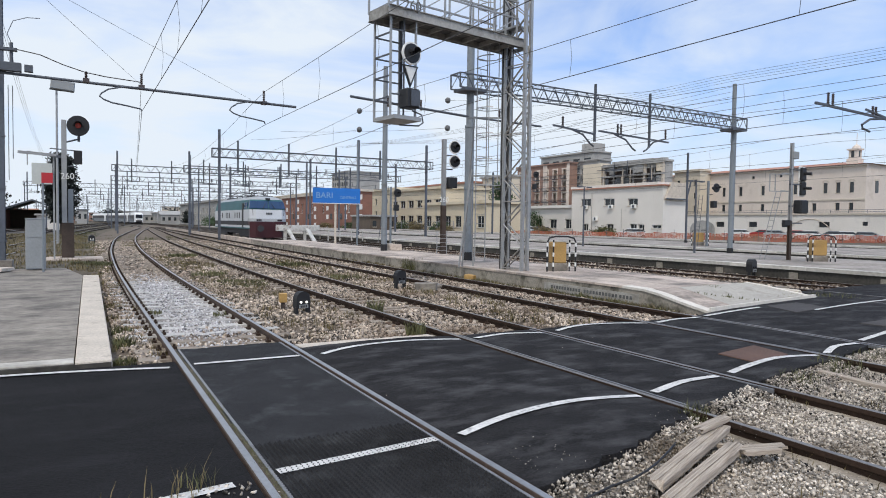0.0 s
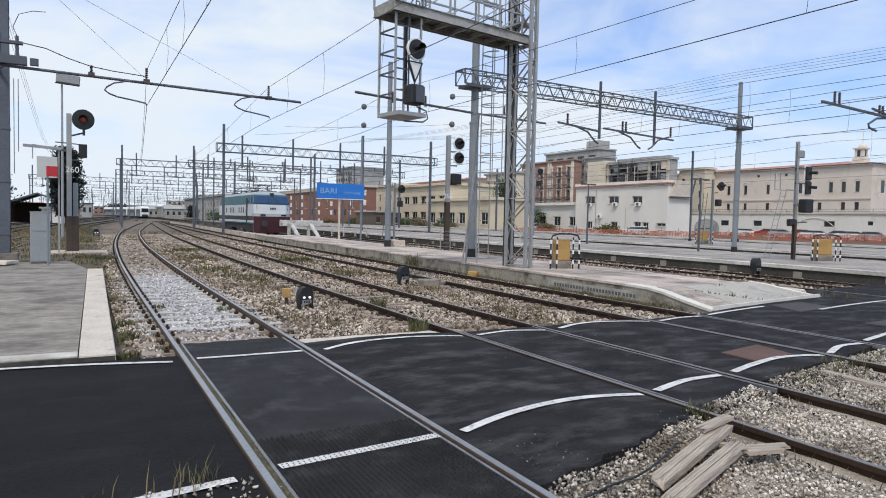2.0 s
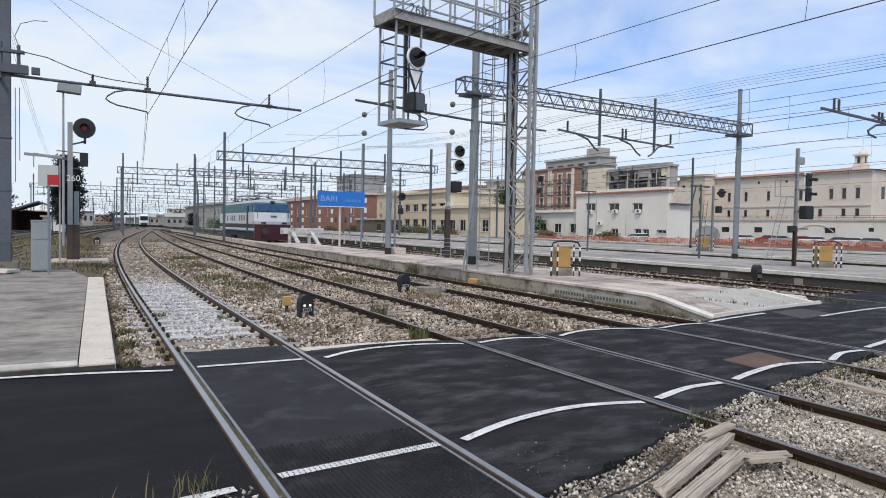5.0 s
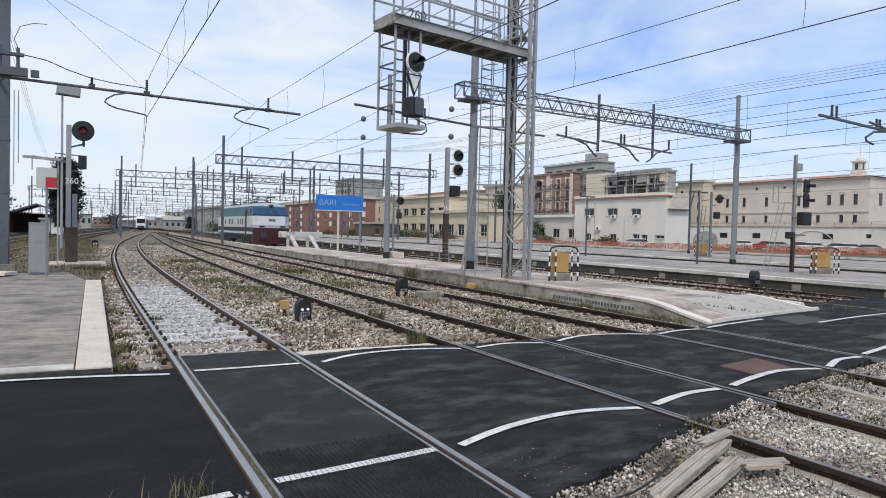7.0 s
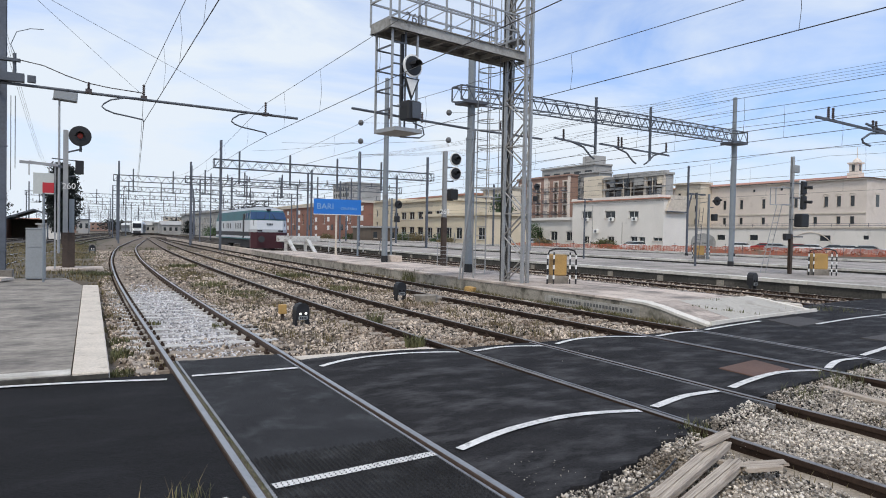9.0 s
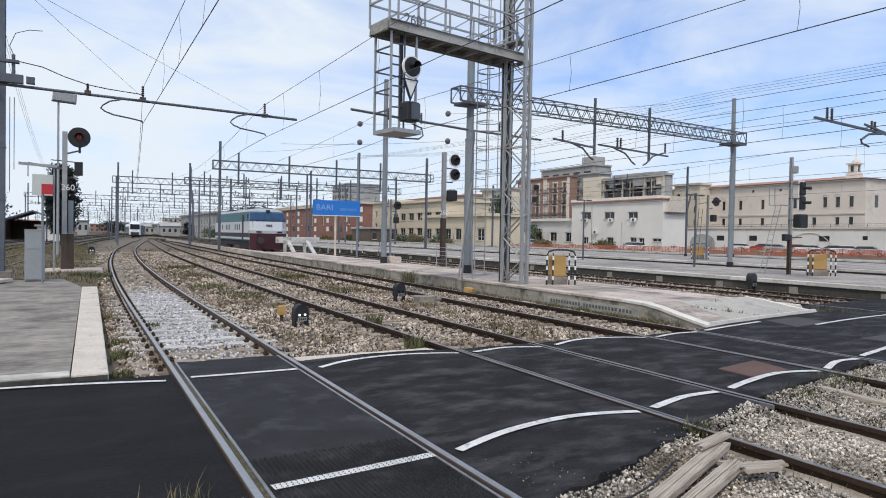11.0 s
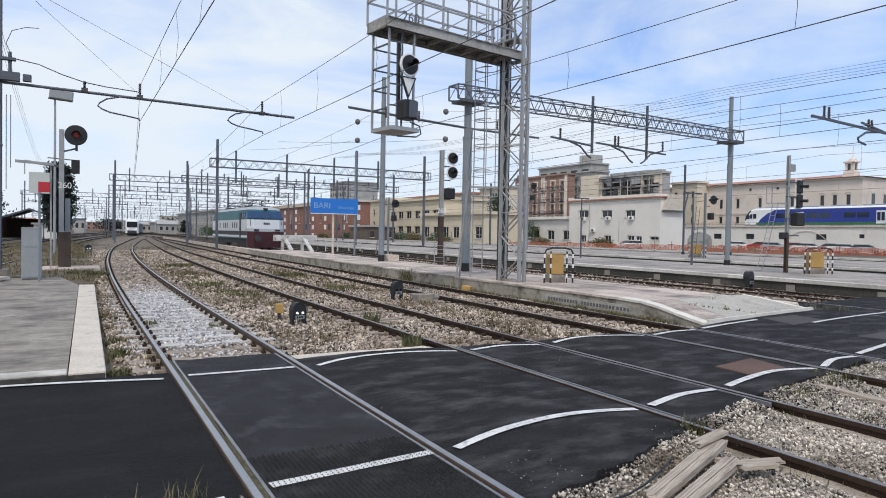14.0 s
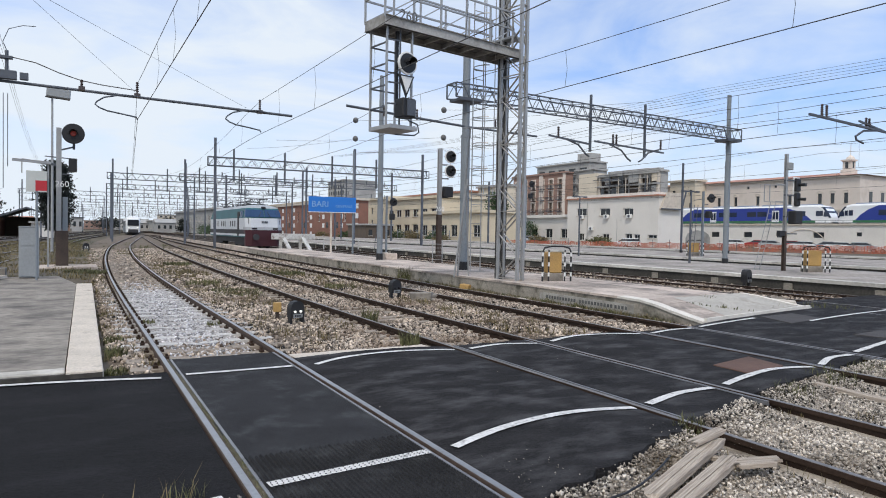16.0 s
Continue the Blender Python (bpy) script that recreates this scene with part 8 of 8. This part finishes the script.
pts, near_rail = pts[near_rail > 0.09], near_rail[near_rail > 0.09]
oily = (near_rail < 0.45) & (rng.random(len(pts)) < 0.8)
stones("stained_ballast", "oily dark crushed stone between the platforms", pts[oily], rng.uniform(0.02, 0.045, oily.sum()), RUSTSTONE, 42)
stones("ballast_stones", "pale crushed stone between the platforms", pts[~oily], rng.uniform(0.015, 0.045, (~oily).sum()), STONE, 43)
DUST = mat("pale gravel dust", (0.33, 0.285, 0.235), 0.95, var=0.6, scale=1.5, fine=40, bump=0.8, dirt=(0.11, 0.085, 0.06), dirt_scale=1.2, dirt_at=0.52)


def gravel_dust():
    vs, fs, nx, ny = [], [], 60, 22
    for i in range(nx + 1):
        for j in range(ny + 1):
            x = 2.62 + 9.4 * i / nx
            y = 1.8 + (1.75 + 0.2 * (x - 2.62)) * j / ny
            vs.append((x, y, -0.098 + 0.015 * noise.noise((x * 2.5, y * 2.5, 6))))
    for i in range(nx):
        for j in range(ny):
            k = i * (ny + 1) + j
            fs.append((k, k + ny + 1, k + ny + 2, k + 1))
    tagged(pydata("gravel_bed", vs, fs, DUST), "pale dusty grit under the loose gravel", "track bed", kind="structure")


gravel_dust()
pts, rng = scatter(125000, 2.62, 12.0, 1.8, 5.4, 7, True)
stones("ballast_stones", "pale loose gravel at the broken asphalt edge", pts, 0.004 + 0.0125 * rng.random(len(pts)) ** 1.8, PALESTONE, 8)


rng = np.random.default_rng(21)
x_ = np.concatenate([rng.uniform(2.6, 12, 24), rng.uniform(2.7, 5, 160), rng.uniform(1.06, 1.13, 300), rng.uniform(0.3, 0.95, 120)])
y_ = np.concatenate([rng.uniform(4.2, 8.4, 24), rng.uniform(3.3, 4.2, 160), rng.uniform(3.4, 8.4, 300), rng.uniform(3.7, 4.3, 120)])
pts = np.stack([x_, y_, np.concatenate([np.full(24, 0.012), np.full(160, 0.015), np.full(300, -0.03), np.full(120, 0.0)])], 1)
stones("grit", "scattered pale grit on the asphalt", pts, np.concatenate([rng.uniform(0.002, 0.005, 184), rng.uniform(0.008, 0.018, 420)]), PALESTONE, 22)


# ---- weeds ----
def weeds(name, label, spots, material, seed):
    """Tufts of thin bent blades: x, y, z, radius, height, number."""
    rng = random.Random(seed)
    vs, fs = [], []
    for x, y, z, r, h, n in spots:
        for _ in range(n):
            a, d = rng.random() * 6.283, r * math.sqrt(rng.random())
            bx, by = x + d * math.cos(a), y + d * math.sin(a)
            hh = h * rng.uniform(0.35, 1.0)
            la = rng.random() * 6.283
            lx, ly = math.cos(la) * hh * 0.45, math.sin(la) * hh * 0.45
            w = (0.004 + 0.008 * rng.random()) * (0.45 if y < 9 else 1.0 if y < 24 else 2.2)
            wx, wy = -math.sin(la) * w, math.cos(la) * w
            k = len(vs)
            vs += [(bx - wx, by - wy, z), (bx + wx, by + wy, z), (bx + lx * 0.35 + wx * 0.8, by + ly * 0.35 + wy * 0.8, z + hh * 0.6), (bx + lx * 0.35 - wx * 0.8, by + ly * 0.35 - wy * 0.8, z + hh * 0.6), (bx + lx, by + ly, z + hh)]
            fs += [(k, k + 1, k + 2, k + 3), (k + 3, k + 2, k + 4)]
    return tagged(pydata(name, vs, fs, material), label, "weeds", kind="stuff")


wr = random.Random(9)
green = [(3.9, 19.7, -0.12, 0.45, 0.13, 380), (4.5, 19.5, -0.12, 0.3, 0.12, 160), (4.4, 34, -0.12, 0.7, 0.2, 500), (0.4, 28.5, -0.12, 0.8, 0.2, 700), (0.53, 10.3, -0.14, 0.14, 0.2, 220), (11.0, 22.3, -0.1, 0.35, 0.55, 260), (5.2, 12.2, -0.12, 0.16, 0.32, 110), (4.7, 9.35, -0.12, 0.16, 0.30, 120), (4.05, 18.6, -0.12, 0.7, 0.12, 320), (3.7, 22.5, -0.12, 0.6, 0.18, 400), (7.5, 26, -0.12, 0.7, 0.2, 400), (7.4, 19.9, -0.12, 0.5, 0.2, 200), (4.9, 4.05, -0.1, 0.14, 0.22, 110), (7.2, 4.55, -0.1, 0.25, 0.2, 110), (8.3, 4.75, -0.1, 0.3, 0.25, 140), (0.56, 11.6, -0.15, 0.16, 0.16, 160), (0.45, 9.0, -0.15, 0.14, 0.16, 140), (10.85, 12.5, -0.15, 0.2, 0.22, 90), (10.8, 13.6, -0.15, 0.2, 0.25, 90), (10.8, 11.2, -0.15, 0.2, 0.2, 70), (0.62, 4.35, -0.03, 0.12, 0.16, 26), (9.5, 4.9, -0.1, 0.3, 0.2, 90), (1.25, 13.5, -0.12, 0.12, 0.14, 50), (2.3, 12.8, -0.12, 0.12, 0.14, 50), (13.4, 10.7, 0.2, 0.25, 0.14, 60), (15.0, 10.0, -0.1, 0.5, 0.25, 120), (16.6, 9.6, -0.1, 0.6, 0.25, 120)]
for k in range(70):
    if k % 6 == 0:
        green.append((12.15 + 0.016 * k, 10.2 - 0.012 * k + wr.uniform(-0.08, 0.08), 0.19 - 0.0018 * k, 0.07, wr.uniform(0.04, 0.13), 7))
    green.append((10.95 + wr.uniform(-0.05, 0.05), 9.6 + 0.16 * k, -0.15, 0.14, 0.16, 22))
    green.append((1.075 + wr.uniform(-0.012, 0.02), 3.3 + 0.05 * k + wr.uniform(-0.03, 0.03), -0.035, 0.03, 0.05, 14))
dry = []
for _ in range(120):
    dry.append((wr.uniform(0.35, 0.92), wr.uniform(8.7, 40), -0.16, 0.18, 0.14, 34))
for _ in range(90):
    dry.append((wr.uniform(3.0, 4.6), wr.uniform(9.5, 34), -0.14, 0.2, 0.16, 26))
for _ in range(60):
    dry.append((wr.uniform(7.0, 8.5), wr.uniform(9.2, 30), -0.14, 0.22, 0.2, 26))
for _ in range(70):
    dry.append((wr.uniform(10.5, 11.0), wr.uniform(9.2, 30), -0.16, 0.15, 0.22, 30))
for _ in range(320):
    dry.append((wr.uniform(-6, 0.6), wr.uniform(25, 80), -0.05, 0.7, 0.16, 34))
for _ in range(120):
    dry.append((wr.choice((3.9, 7.6)) + wr.gauss(0, 0.5), wr.uniform(14, 55), -0.14, 0.35, 0.12, 40))
for _ in range(60):
    dry.append((wr.uniform(3.2, 9), wr.uniform(0.8, 4.3), -0.12, 0.2, 0.13, 16))
dry += [(0.5, 4.25, -0.03, 0.22, 0.26, 16), (0.2, 4.15, -0.03, 0.3, 0.16, 16)]
for _ in range(90):
    green.append((wr.uniform(-2, 1.2), wr.uniform(40, 95), -0.06, 0.9, 0.12, 24))
    green.append((wr.uniform(2.5, 9), wr.uniform(34, 80), -0.16, 0.5, 0.18, 12))
for _ in range(60):
    green.append((wr.uniform(54, 66), wr.uniform(60, 72), -0.2, 1.0, 0.4, 24))
weeds("green_weeds", "scattered green weeds between rails and walls", green, GREENWEED, 11)
weeds("dry_weeds", "dry brown grass along the tracks", dry, GRASS, 12)


# ---- motion ----
def motions():
    rows_a, rows_b = [], []
    for t in (0.0, 8.0, 12.0, 16.0):
        y = 101.6 - 8.95 * (16.07 - t)
        rows_a.append((t, pose(115.0, y, 3.92)))
        rows_b.append((t, pose(115.0, y - 36.2, 3.92)))
    walk(SET_A, rows_a)
    walk(SET_B, rows_b)
    line = smooth_line(TRAIN, 2.0)
    dist = [0.0]
    for a, b in zip(line, line[1:]):
        dist.append(dist[-1] + (b - a).length)

    def at(s):
        for i in range(len(line) - 1):
            if dist[i] <= s <= dist[i + 1]:
                return line[i].lerp(line[i + 1], (s - dist[i]) / (dist[i + 1] - dist[i]))
        return line[-1]
    for k, car in enumerate(EXPRESS):
        rows = []
        for i in range(9):
            t = 2.0 * i
            s = 6.45 * (16.0 - t) + 26.2 * k
            p, q = at(s), at(s + 25.6)
            d = q - p
            rows.append((t, pose(p.x, p.y, 0.0, 0, 0, math.degrees(math.atan2(d.y, d.x)) - 90)))
        walk(car, rows)


motions()
